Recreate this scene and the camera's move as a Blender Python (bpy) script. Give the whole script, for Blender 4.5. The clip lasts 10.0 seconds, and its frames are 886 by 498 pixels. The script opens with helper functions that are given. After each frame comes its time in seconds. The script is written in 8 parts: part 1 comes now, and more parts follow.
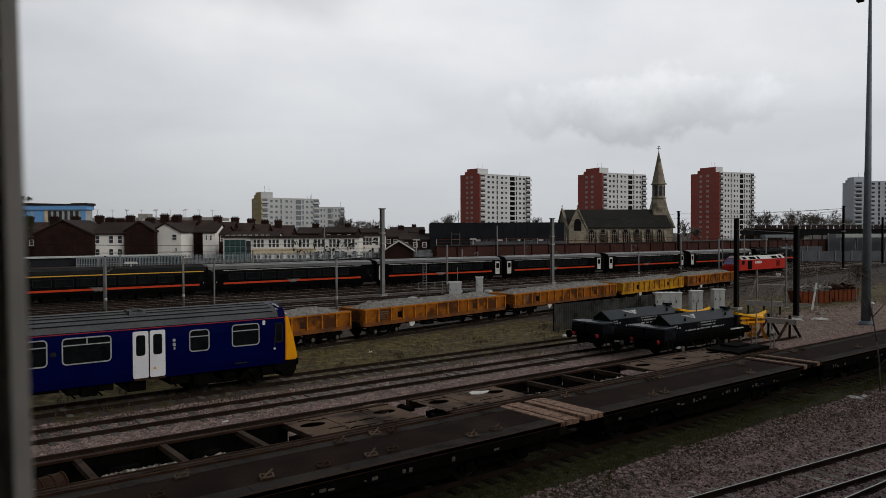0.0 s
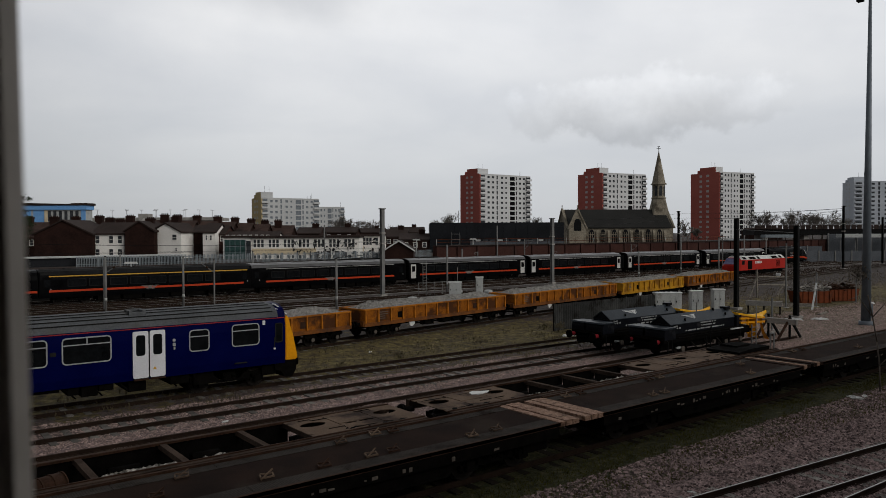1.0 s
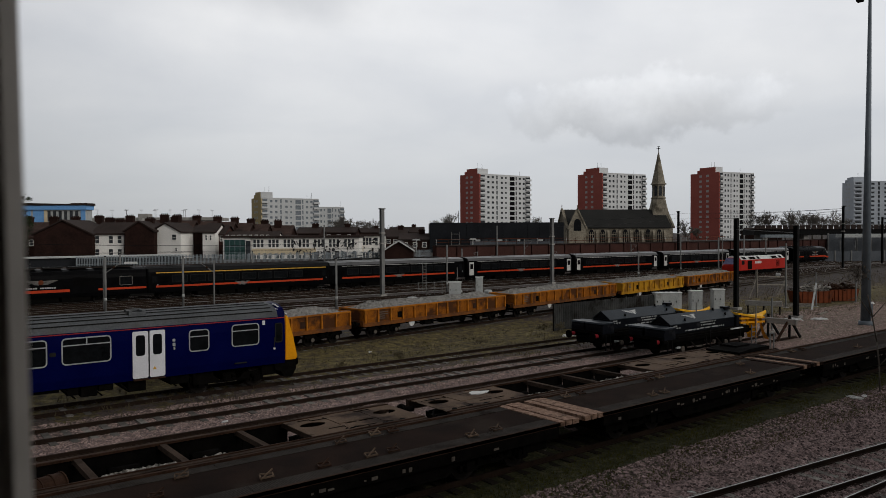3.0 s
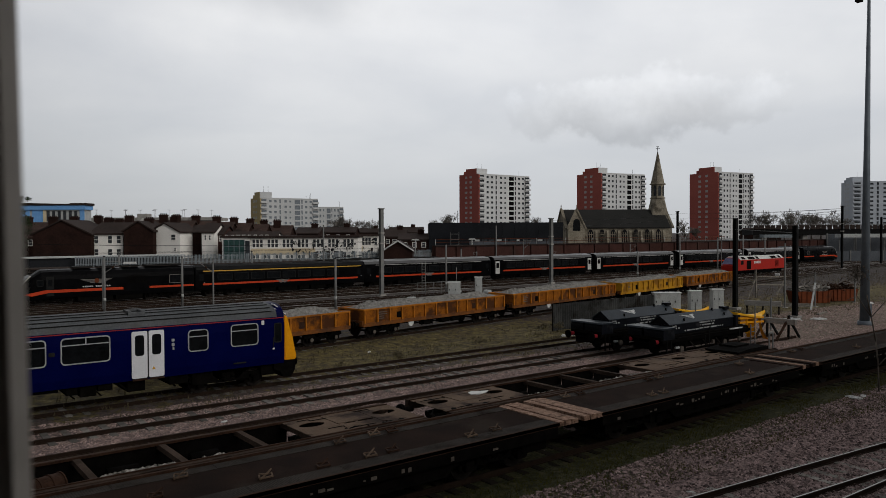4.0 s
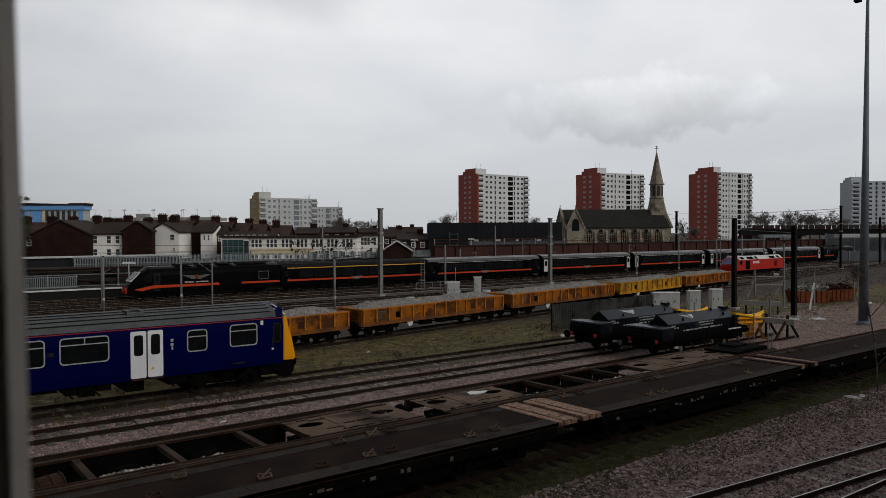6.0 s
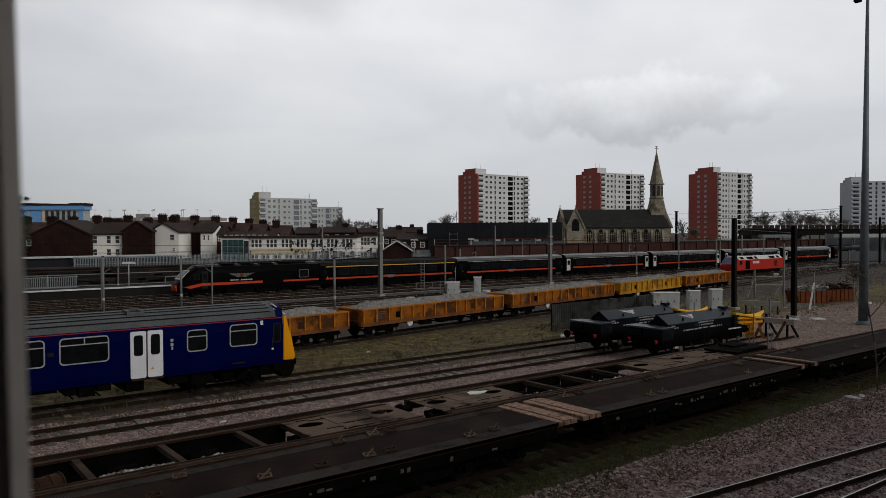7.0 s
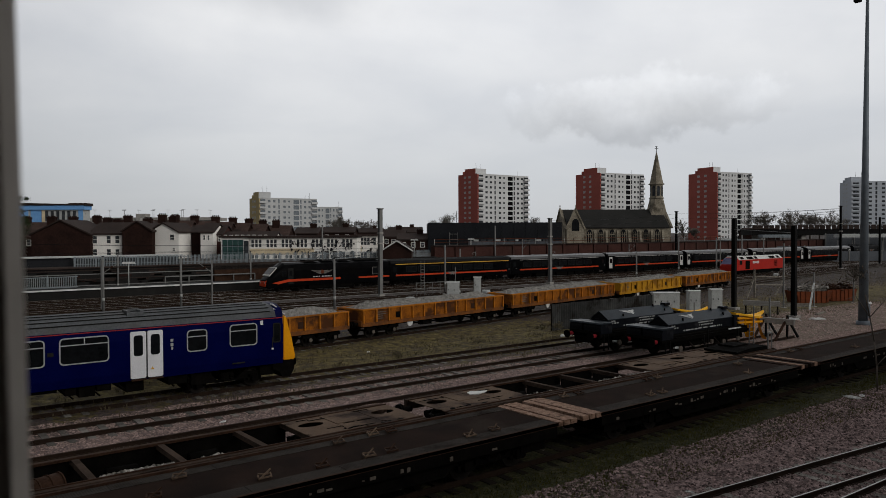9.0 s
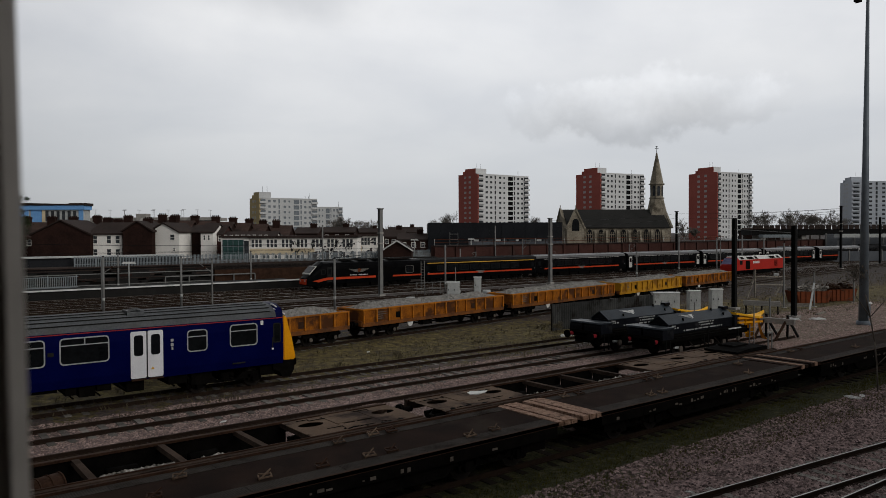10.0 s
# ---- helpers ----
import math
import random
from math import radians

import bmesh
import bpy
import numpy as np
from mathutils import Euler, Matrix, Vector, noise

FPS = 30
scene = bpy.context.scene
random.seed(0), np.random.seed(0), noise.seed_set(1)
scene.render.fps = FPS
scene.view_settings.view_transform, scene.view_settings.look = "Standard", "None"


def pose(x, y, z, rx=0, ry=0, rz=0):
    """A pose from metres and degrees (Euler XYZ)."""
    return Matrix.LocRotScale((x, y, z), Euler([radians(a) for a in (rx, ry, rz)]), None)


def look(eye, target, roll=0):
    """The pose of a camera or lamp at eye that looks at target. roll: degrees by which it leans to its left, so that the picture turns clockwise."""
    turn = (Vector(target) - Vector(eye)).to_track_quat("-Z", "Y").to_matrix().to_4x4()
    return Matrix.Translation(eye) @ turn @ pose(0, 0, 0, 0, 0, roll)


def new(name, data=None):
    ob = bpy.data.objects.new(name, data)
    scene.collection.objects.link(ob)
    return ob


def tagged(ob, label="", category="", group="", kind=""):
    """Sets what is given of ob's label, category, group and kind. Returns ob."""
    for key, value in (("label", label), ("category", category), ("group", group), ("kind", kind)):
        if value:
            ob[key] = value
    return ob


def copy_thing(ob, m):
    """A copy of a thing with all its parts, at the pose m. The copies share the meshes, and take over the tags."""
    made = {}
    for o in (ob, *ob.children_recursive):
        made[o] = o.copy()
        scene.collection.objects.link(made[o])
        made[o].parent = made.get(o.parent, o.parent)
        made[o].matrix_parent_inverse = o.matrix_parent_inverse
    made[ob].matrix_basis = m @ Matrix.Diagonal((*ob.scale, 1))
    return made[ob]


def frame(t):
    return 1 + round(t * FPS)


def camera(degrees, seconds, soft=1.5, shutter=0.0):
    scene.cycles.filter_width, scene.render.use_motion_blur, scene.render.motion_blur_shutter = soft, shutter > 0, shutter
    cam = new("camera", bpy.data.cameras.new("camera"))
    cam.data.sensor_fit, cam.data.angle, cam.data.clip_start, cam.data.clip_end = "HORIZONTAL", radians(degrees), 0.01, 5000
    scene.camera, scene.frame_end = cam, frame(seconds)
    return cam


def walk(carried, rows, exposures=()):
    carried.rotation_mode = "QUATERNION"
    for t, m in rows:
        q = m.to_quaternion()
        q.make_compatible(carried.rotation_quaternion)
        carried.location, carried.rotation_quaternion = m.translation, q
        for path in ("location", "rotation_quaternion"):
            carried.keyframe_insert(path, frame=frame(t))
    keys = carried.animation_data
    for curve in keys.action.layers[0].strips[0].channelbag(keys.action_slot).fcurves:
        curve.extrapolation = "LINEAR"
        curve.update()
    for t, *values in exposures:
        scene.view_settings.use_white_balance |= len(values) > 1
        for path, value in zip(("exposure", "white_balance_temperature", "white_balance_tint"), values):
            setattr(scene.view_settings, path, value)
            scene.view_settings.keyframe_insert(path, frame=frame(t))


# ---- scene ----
# The world's X runs along the tracks, Y across them away from the window, z = 0 on top of the rails.
EYE = Vector((0.0, 0.0, 7.067))


def aim(turn, tilt=0.0209, roll=-0.24):
    """Camera pose by its turn from +Y towards +X (radians)."""
    way = Vector((math.sin(turn) * math.cos(tilt), math.cos(turn) * math.cos(tilt), -math.sin(tilt)))
    return look(EYE, EYE + way * 10, roll)


cam = camera(61.8, 10.0, 0.7)
cam.data.dof.use_dof, cam.data.dof.focus_distance, cam.data.dof.aperture_fstop = True, 60.0, 14.0
walk(cam, [(0.0, aim(0.6613)), (2.3, aim(0.6613)), (4.0, aim(0.6626)), (4.6, aim(0.6633)), (5.5, aim(0.6638)),
           (7.0, aim(0.6640)), (8.0, aim(0.6642)), (10.0, aim(0.6638))])

# ---------------------------------------------------------------- light: overcast afternoon
world = bpy.data.worlds.new("overcast_sky")
scene.world = world
world.use_nodes = True
SUN_UP, SUN_ROUND = radians(24), radians(168)
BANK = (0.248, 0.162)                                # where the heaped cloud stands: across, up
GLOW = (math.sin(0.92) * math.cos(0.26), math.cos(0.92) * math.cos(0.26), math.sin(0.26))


def build_sky():
    nt = world.node_tree
    nt.nodes.clear()
    n, l = nt.nodes.new, nt.links.new
    out, bg = n("ShaderNodeOutputWorld"), n("ShaderNodeBackground")
    sky = n("ShaderNodeTexSky")
    sky.sky_type, sky.sun_disc, sky.sun_elevation, sky.sun_rotation = "NISHITA", False, SUN_UP, SUN_ROUND
    tc = n("ShaderNodeTexCoord")
    sep = n("ShaderNodeSeparateXYZ")
    l(tc.outputs["Generated"], sep.inputs[0])
    # cloud sheet: the direction divided by its height gives flat decks seen at a slant
    add = n("ShaderNodeMath"); add.operation = "ADD"; add.inputs[1].default_value = 0.16
    mx = n("ShaderNodeMath"); mx.operation = "MAXIMUM"; mx.inputs[1].default_value = 0.0
    l(sep.outputs[2], mx.inputs[0]); l(mx.outputs[0], add.inputs[0])
    div = n("ShaderNodeVectorMath"); div.operation = "DIVIDE"
    comb = n("ShaderNodeCombineXYZ")
    for i in range(3):
        l(add.outputs[0], comb.inputs[i])
    l(tc.outputs["Generated"], div.inputs[0]); l(comb.outputs[0], div.inputs[1])
    big = n("ShaderNodeTexNoise")
    big.inputs["Scale"].default_value, big.inputs["Detail"].default_value, big.inputs["Roughness"].default_value = 0.9, 7, 0.5
    big.inputs["Distortion"].default_value = 0.3
    l(div.outputs[0], big.inputs["Vector"])
    ramp = n("ShaderNodeValToRGB")
    e = ramp.color_ramp.elements
    e[0].position, e[0].color = 0.34, (0.70, 0.715, 0.75, 1)
    e[1].position, e[1].color = 0.64, (0.86, 0.86, 0.87, 1)
    l(big.outputs["Fac"], ramp.inputs["Fac"])
    # puffs: heaped cloud with a whiter top
    puff = n("ShaderNodeTexNoise")
    puff.inputs["Scale"].default_value, puff.inputs["Detail"].default_value, puff.inputs["Roughness"].default_value = 5.0, 6, 0.52
    l(tc.outputs["Generated"], puff.inputs["Vector"])
    pr = n("ShaderNodeValToRGB")
    pe = pr.color_ramp.elements
    pe[0].position, pe[0].color = 0.36, (0.945, 0.95, 0.955, 1)
    pe[1].position, pe[1].color = 0.66, (1.035, 1.035, 1.03, 1)
    l(puff.outputs["Fac"], pr.inputs["Fac"])
    mul = n("ShaderNodeMix"); mul.data_type, mul.blend_type = "RGBA", "MULTIPLY"
    mul.inputs["Factor"].default_value = 1.0
    l(ramp.outputs["Color"], mul.inputs[6]); l(pr.outputs["Color"], mul.inputs[7])
    # hazier and duller towards the horizon
    hz = n("ShaderNodeMapRange")
    hz.inputs["From Min"].default_value, hz.inputs["From Max"].default_value = 0.0, 0.26
    hz.inputs["To Min"].default_value, hz.inputs["To Max"].default_value = 0.0, 1.0
    l(sep.outputs[2], hz.inputs["Value"])
    haze = n("ShaderNodeMix"); haze.data_type = "RGBA"
    haze.inputs[6].default_value = (0.51, 0.53, 0.562, 1)
    l(hz.outputs["Result"], haze.inputs["Factor"]); l(mul.outputs[2], haze.inputs[7])
    mix = n("ShaderNodeMix"); mix.data_type = "RGBA"; mix.inputs["Factor"].default_value = 0.94
    dim = n("ShaderNodeVectorMath"); dim.operation = "SCALE"; dim.inputs["Scale"].default_value = 0.1
    l(sky.outputs[0], dim.inputs[0]); l(dim.outputs[0], mix.inputs[6]); l(haze.outputs[2], mix.inputs[7])
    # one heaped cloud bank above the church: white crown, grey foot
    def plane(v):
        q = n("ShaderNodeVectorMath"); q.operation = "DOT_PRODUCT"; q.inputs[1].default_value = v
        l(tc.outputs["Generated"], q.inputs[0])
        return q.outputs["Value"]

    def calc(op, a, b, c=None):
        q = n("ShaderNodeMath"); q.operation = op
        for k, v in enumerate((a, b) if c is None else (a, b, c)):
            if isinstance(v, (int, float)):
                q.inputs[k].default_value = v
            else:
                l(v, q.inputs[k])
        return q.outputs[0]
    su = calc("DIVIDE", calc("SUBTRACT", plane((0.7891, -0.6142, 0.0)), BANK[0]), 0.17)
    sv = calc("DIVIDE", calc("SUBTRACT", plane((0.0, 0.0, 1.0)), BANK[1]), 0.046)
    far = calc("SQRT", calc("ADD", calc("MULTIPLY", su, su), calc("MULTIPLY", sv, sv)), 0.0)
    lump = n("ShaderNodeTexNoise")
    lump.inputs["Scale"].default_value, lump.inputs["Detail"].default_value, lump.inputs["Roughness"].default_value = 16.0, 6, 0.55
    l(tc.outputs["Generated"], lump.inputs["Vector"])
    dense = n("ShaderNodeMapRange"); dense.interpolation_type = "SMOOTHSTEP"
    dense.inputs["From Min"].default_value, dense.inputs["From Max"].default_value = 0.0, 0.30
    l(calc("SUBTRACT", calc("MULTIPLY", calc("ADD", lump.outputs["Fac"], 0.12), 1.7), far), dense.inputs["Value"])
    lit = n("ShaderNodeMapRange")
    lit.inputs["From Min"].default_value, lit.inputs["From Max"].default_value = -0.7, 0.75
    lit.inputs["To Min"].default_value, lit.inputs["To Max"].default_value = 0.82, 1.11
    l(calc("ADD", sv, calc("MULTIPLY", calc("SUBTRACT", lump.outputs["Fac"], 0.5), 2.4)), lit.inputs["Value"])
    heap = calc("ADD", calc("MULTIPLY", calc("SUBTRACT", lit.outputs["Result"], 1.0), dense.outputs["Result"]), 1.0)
    # a long soft grey streak high over the terraces
    tu = calc("DIVIDE", calc("ADD", plane((0.7891, -0.6142, 0.0)), 0.20), 0.13)
    tv = calc("DIVIDE", calc("SUBTRACT", calc("ADD", plane((0.0, 0.0, 1.0)), calc("MULTIPLY", tu, 0.012)), 0.300), 0.030)
    streak = n("ShaderNodeMapRange"); streak.interpolation_type = "SMOOTHSTEP"
    streak.inputs["From Min"].default_value, streak.inputs["From Max"].default_value = -0.4, 1.5
    streak.inputs["To Min"].default_value, streak.inputs["To Max"].default_value = 0.86, 1.0
    l(calc("ADD", calc("SQRT", calc("ADD", calc("MULTIPLY", tu, tu), calc("MULTIPLY", tv, tv)), 0.0), calc("MULTIPLY", calc("SUBTRACT", puff.outputs["Fac"], 0.5), 2.0)), streak.inputs["Value"])
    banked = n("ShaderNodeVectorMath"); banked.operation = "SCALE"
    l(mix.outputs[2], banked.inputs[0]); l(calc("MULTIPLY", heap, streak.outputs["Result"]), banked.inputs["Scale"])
    # brightest along GLOW; the unseen sky overhead and behind is dimmed to darken the ground
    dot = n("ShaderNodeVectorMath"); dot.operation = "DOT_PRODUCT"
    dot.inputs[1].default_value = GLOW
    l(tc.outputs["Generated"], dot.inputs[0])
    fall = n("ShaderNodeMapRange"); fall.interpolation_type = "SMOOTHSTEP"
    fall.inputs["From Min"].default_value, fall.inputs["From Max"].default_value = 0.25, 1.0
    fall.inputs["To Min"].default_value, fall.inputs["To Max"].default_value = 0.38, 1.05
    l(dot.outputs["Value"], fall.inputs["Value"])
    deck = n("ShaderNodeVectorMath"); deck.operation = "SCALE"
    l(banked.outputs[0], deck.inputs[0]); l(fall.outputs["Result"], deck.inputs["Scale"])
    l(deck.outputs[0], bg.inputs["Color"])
    bg.inputs["Strength"].default_value = 1.0
    l(bg.outputs[0], out.inputs["Surface"])


build_sky()
sun = new("sun", bpy.data.lights.new("sun", "SUN"))
sun.data.energy, sun.data.angle, sun.data.color = 1.3, radians(35), (1.0, 0.97, 0.93)
sun.matrix_world = look((0, 0, 50), Vector((0, 0, 50)) - Vector((math.sin(SUN_ROUND) * math.cos(SUN_UP), math.cos(SUN_ROUND) * math.cos(SUN_UP), math.sin(SUN_UP))))


# ---------------------------------------------------------------- materials
def surface(name, a, b, rough=0.7, metal=0.0, scale=3.0, fine=40.0, bump=0.3, stain=None, stain_at=0.62, spread=0.0, sheen=0.06, relief=0.02, island=0.0):
    """Two tones mixed by coarse and fine noise in metres, optional stain, bump; spread varies the tone from piece to piece."""
    m = bpy.data.materials.new(name)
    m.use_nodes = True
    nt = m.node_tree
    n, l = nt.nodes.new, nt.links.new
    bs = nt.nodes["Principled BSDF"]
    tc = n("ShaderNodeTexCoord")
    n1, n2 = n("ShaderNodeTexNoise"), n("ShaderNodeTexNoise")
    n1.inputs["Scale"].default_value, n1.inputs["Detail"].default_value = scale, 5
    n2.inputs["Scale"].default_value, n2.inputs["Detail"].default_value = fine, 3
    l(tc.outputs["Object"], n1.inputs["Vector"]); l(tc.outputs["Object"], n2.inputs["Vector"])
    avg = n("ShaderNodeMix"); avg.inputs["Factor"].default_value = 0.45
    l(n1.outputs["Fac"], avg.inputs[2]); l(n2.outputs["Fac"], avg.inputs[3])
    rp = n("ShaderNodeValToRGB")
    rp.color_ramp.elements[0].position, rp.color_ramp.elements[0].color = 0.36, (*a, 1)
    rp.color_ramp.elements[1].position, rp.color_ramp.elements[1].color = 0.64, (*b, 1)
    l(avg.outputs[0], rp.inputs["Fac"])
    col = rp.outputs["Color"]
    if stain:
        n3 = n("ShaderNodeTexNoise")
        n3.inputs["Scale"].default_value, n3.inputs["Detail"].default_value, n3.inputs["Roughness"].default_value = scale * 0.6, 8, 0.65
        mp = n("ShaderNodeMapping"); mp.inputs["Location"].default_value = (7, 3, 1)
        l(tc.outputs["Object"], mp.inputs["Vector"]); l(mp.outputs[0], n3.inputs["Vector"])
        sr = n("ShaderNodeMapRange")
        sr.inputs["From Min"].default_value, sr.inputs["From Max"].default_value = stain_at - 0.06, stain_at + 0.06
        l(n3.outputs["Fac"], sr.inputs["Value"])
        mx = n("ShaderNodeMix"); mx.data_type = "RGBA"; mx.inputs[7].default_value = (*stain, 1)
        l(sr.outputs["Result"], mx.inputs["Factor"]); l(col, mx.inputs[6])
        col = mx.outputs[2]
    if spread:
        oi = n("ShaderNodeObjectInfo")
        vr = n("ShaderNodeMapRange"); vr.inputs["To Min"].default_value, vr.inputs["To Max"].default_value = 1 - spread, 1 + spread
        l(oi.outputs["Random"], vr.inputs["Value"])
        hs = n("ShaderNodeHueSaturation")
        l(vr.outputs["Result"], hs.inputs["Value"]); l(col, hs.inputs["Color"])
        col = hs.outputs["Color"]
    if island:
        gi = n("ShaderNodeNewGeometry")
        vr = n("ShaderNodeMapRange"); vr.inputs["To Min"].default_value, vr.inputs["To Max"].default_value = 1 - island, 1 + island
        l(gi.outputs["Random Per Island"], vr.inputs["Value"])
        hs = n("ShaderNodeHueSaturation")
        l(vr.outputs["Result"], hs.inputs["Value"]); l(col, hs.inputs["Color"])
        col = hs.outputs["Color"]
    l(col, bs.inputs["Base Color"])
    rr = n("ShaderNodeMapRange")
    rr.inputs["To Min"].default_value, rr.inputs["To Max"].default_value = max(0.03, rough - 0.12), min(1, rough + 0.12)
    l(n1.outputs["Fac"], rr.inputs["Value"]); l(rr.outputs["Result"], bs.inputs["Roughness"])
    bs.inputs["Metallic"].default_value = metal
    bs.inputs["Specular IOR Level"].default_value = sheen
    if bump:
        bp = n("ShaderNodeBump"); bp.inputs["Strength"].default_value, bp.inputs["Distance"].default_value = bump, relief
        l(n2.outputs["Fac"], bp.inputs["Height"]); l(bp.outputs["Normal"], bs.inputs["Normal"])
    return m


def chequer_material():
    """Raised pattern of worn chequer plate: alternating lozenges a hand wide."""
    m = surface("chequer_plate", (0.020, 0.0172, 0.015), (0.046, 0.040, 0.035), 0.9, 0, 1.2, 60, 0.3, (0.012, 0.008, 0.006), 0.6, sheen=0.03)
    nt = m.node_tree
    n, l = nt.nodes.new, nt.links.new
    bs = nt.nodes["Principled BSDF"]
    tc, mp, ck = n("ShaderNodeTexCoord"), n("ShaderNodeMapping"), n("ShaderNodeTexChecker")
    mp.inputs["Rotation"].default_value = (0, 0, radians(45))
    ck.inputs["Scale"].default_value = 24.0
    ck.inputs["Color1"].default_value, ck.inputs["Color2"].default_value = (1.3, 1.3, 1.3, 1), (0.6, 0.6, 0.6, 1)
    l(tc.outputs["Object"], mp.inputs["Vector"]); l(mp.outputs[0], ck.inputs["Vector"])
    mul = n("ShaderNodeMix"); mul.data_type, mul.blend_type = "RGBA", "MULTIPLY"
    mul.inputs["Factor"].default_value = 1.0
    l(bs.inputs["Base Color"].links[0].from_socket, mul.inputs[6]); l(ck.outputs["Color"], mul.inputs[7])
    l(mul.outputs[2], bs.inputs["Base Color"])
    return m


def ground_material():
    """Ballast, cinders and weeds: strips along the tracks with ragged borders."""
    m = bpy.data.materials.new("yard_ground")
    m.use_nodes = True
    nt = m.node_tree
    n, l = nt.nodes.new, nt.links.new
    bs = nt.nodes["Principled BSDF"]
    tc = n("ShaderNodeTexCoord")
    sep = n("ShaderNodeSeparateXYZ")
    l(tc.outputs["Object"], sep.inputs[0])

    def tex(scale, detail=4, rough=0.55):
        t = n("ShaderNodeTexNoise")
        t.inputs["Scale"].default_value, t.inputs["Detail"].default_value, t.inputs["Roughness"].default_value = scale, detail, rough
        l(tc.outputs["Object"], t.inputs["Vector"])
        return t.outputs["Fac"]

    def ramp(fac, stops):
        r = n("ShaderNodeValToRGB")
        while len(r.color_ramp.elements) < len(stops):
            r.color_ramp.elements.new(0.5)
        for e, (p, c) in zip(r.color_ramp.elements, stops):
            e.position, e.color = p, (*c, 1)
        l(fac, r.inputs["Fac"])
        return r.outputs["Color"]

    def mix(f, a, b):
        x = n("ShaderNodeMix"); x.data_type = "RGBA"
        l(f, x.inputs["Factor"]); l(a, x.inputs[6]); l(b, x.inputs[7])
        return x.outputs[2]

    def math(op, a, b):
        x = n("ShaderNodeMath"); x.operation = op
        for k, v in ((0, a), (1, b)):
            if isinstance(v, (int, float)):
                x.inputs[k].default_value = v
            else:
                l(v, x.inputs[k])
        return x.outputs[0]

    vo = n("ShaderNodeTexVoronoi"); vo.inputs["Scale"].default_value = 14
    l(tc.outputs["Object"], vo.inputs["Vector"])
    wob = math("MULTIPLY", math("SUBTRACT", tex(0.35, 6, 0.6), 0.5), 9.0)
    across = math("MULTIPLY", math("ADD", sep.outputs[1], wob), 0.01)
    stones = n("ShaderNodeHueSaturation")
    sv = n("ShaderNodeSeparateColor"); l(vo.outputs["Color"], sv.inputs[0])
    l(math("ADD", math("MULTIPLY", sv.outputs[0], 1.1), 0.45), stones.inputs["Value"])
    l(ramp(tex(1.2, 6), ((0.3, (0.072, 0.051, 0.047)), (0.7, (0.18, 0.131, 0.122)))), stones.inputs["Color"])
    cinder = ramp(tex(2.5, 8, 0.7), ((0.3, (0.010, 0.0085, 0.007)), (0.7, (0.052, 0.044, 0.036))))
    weed = ramp(tex(4.0, 8, 0.7), ((0.3, (0.008, 0.010, 0.0035)), (0.5, (0.028, 0.029, 0.010)), (0.72, (0.085, 0.070, 0.034))))
    # where weeds grow, by the distance across the yard (hundreds of metres)
    moss = ramp(tex(2.2, 8, 0.7), ((0.34, (0.022, 0.016, 0.010)), (0.46, (0.085, 0.060, 0.034)), (0.56, (0.150, 0.118, 0.036)), (0.70, (0.30, 0.235, 0.135))))
    grow = ramp(across, ((0.0, (0.0,) * 3), (0.128, (0.05,) * 3), (0.142, (0.9,) * 3), (0.195, (0.75,) * 3), (0.215, (0.02,) * 3), (0.275, (0.05,) * 3),
                         (0.29, (0.25,) * 3), (0.345, (0.62,) * 3), (0.365, (0.95,) * 3), (0.405, (0.7,) * 3), (0.45, (0.35,) * 3), (0.6, (0.2,) * 3)))
    old = ramp(across, ((0.27, (0.0,) * 3), (0.30, (0.55,) * 3), (0.42, (0.7,) * 3), (0.5, (0.85,) * 3)))
    patch = math("GREATER_THAN", math("ADD", grow, math("MULTIPLY", math("SUBTRACT", tex(1.6, 9, 0.68), 0.5), 1.7)), 0.5)
    # a gravel apron beyond the buffer stops
    apron = n("ShaderNodeMapRange")
    apron.inputs["From Min"].default_value, apron.inputs["From Max"].default_value = 38.0, 50.0
    l(math("ADD", sep.outputs[0], wob), apron.inputs["Value"])
    side = ramp(across, ((0.175, (0.0,) * 3), (0.19, (1.0,) * 3), (0.31, (1.0,) * 3), (0.35, (0.0,) * 3)))
    gravel = ramp(tex(5.0, 9, 0.75), ((0.3, (0.055, 0.044, 0.033)), (0.7, (0.25, 0.205, 0.155))))
    apron_here = math("MULTIPLY", apron.outputs["Result"], side)
    base = mix(apron_here, mix(old, stones.outputs["Color"], cinder), gravel)
    l(mix(patch, base, mix(old, weed, moss)), bs.inputs["Base Color"])
    bs.inputs["Roughness"].default_value = 0.95
    bs.inputs["Specular IOR Level"].default_value = 0.2
    bp = n("ShaderNodeBump"); bp.inputs["Strength"].default_value, bp.inputs["Distance"].default_value = 0.9, 0.05
    l(math("ADD", vo.outputs["Distance"], math("MULTIPLY", tex(3.0, 6), 0.8)), bp.inputs["Height"]); l(bp.outputs["Normal"], bs.inputs["Normal"])
    return m


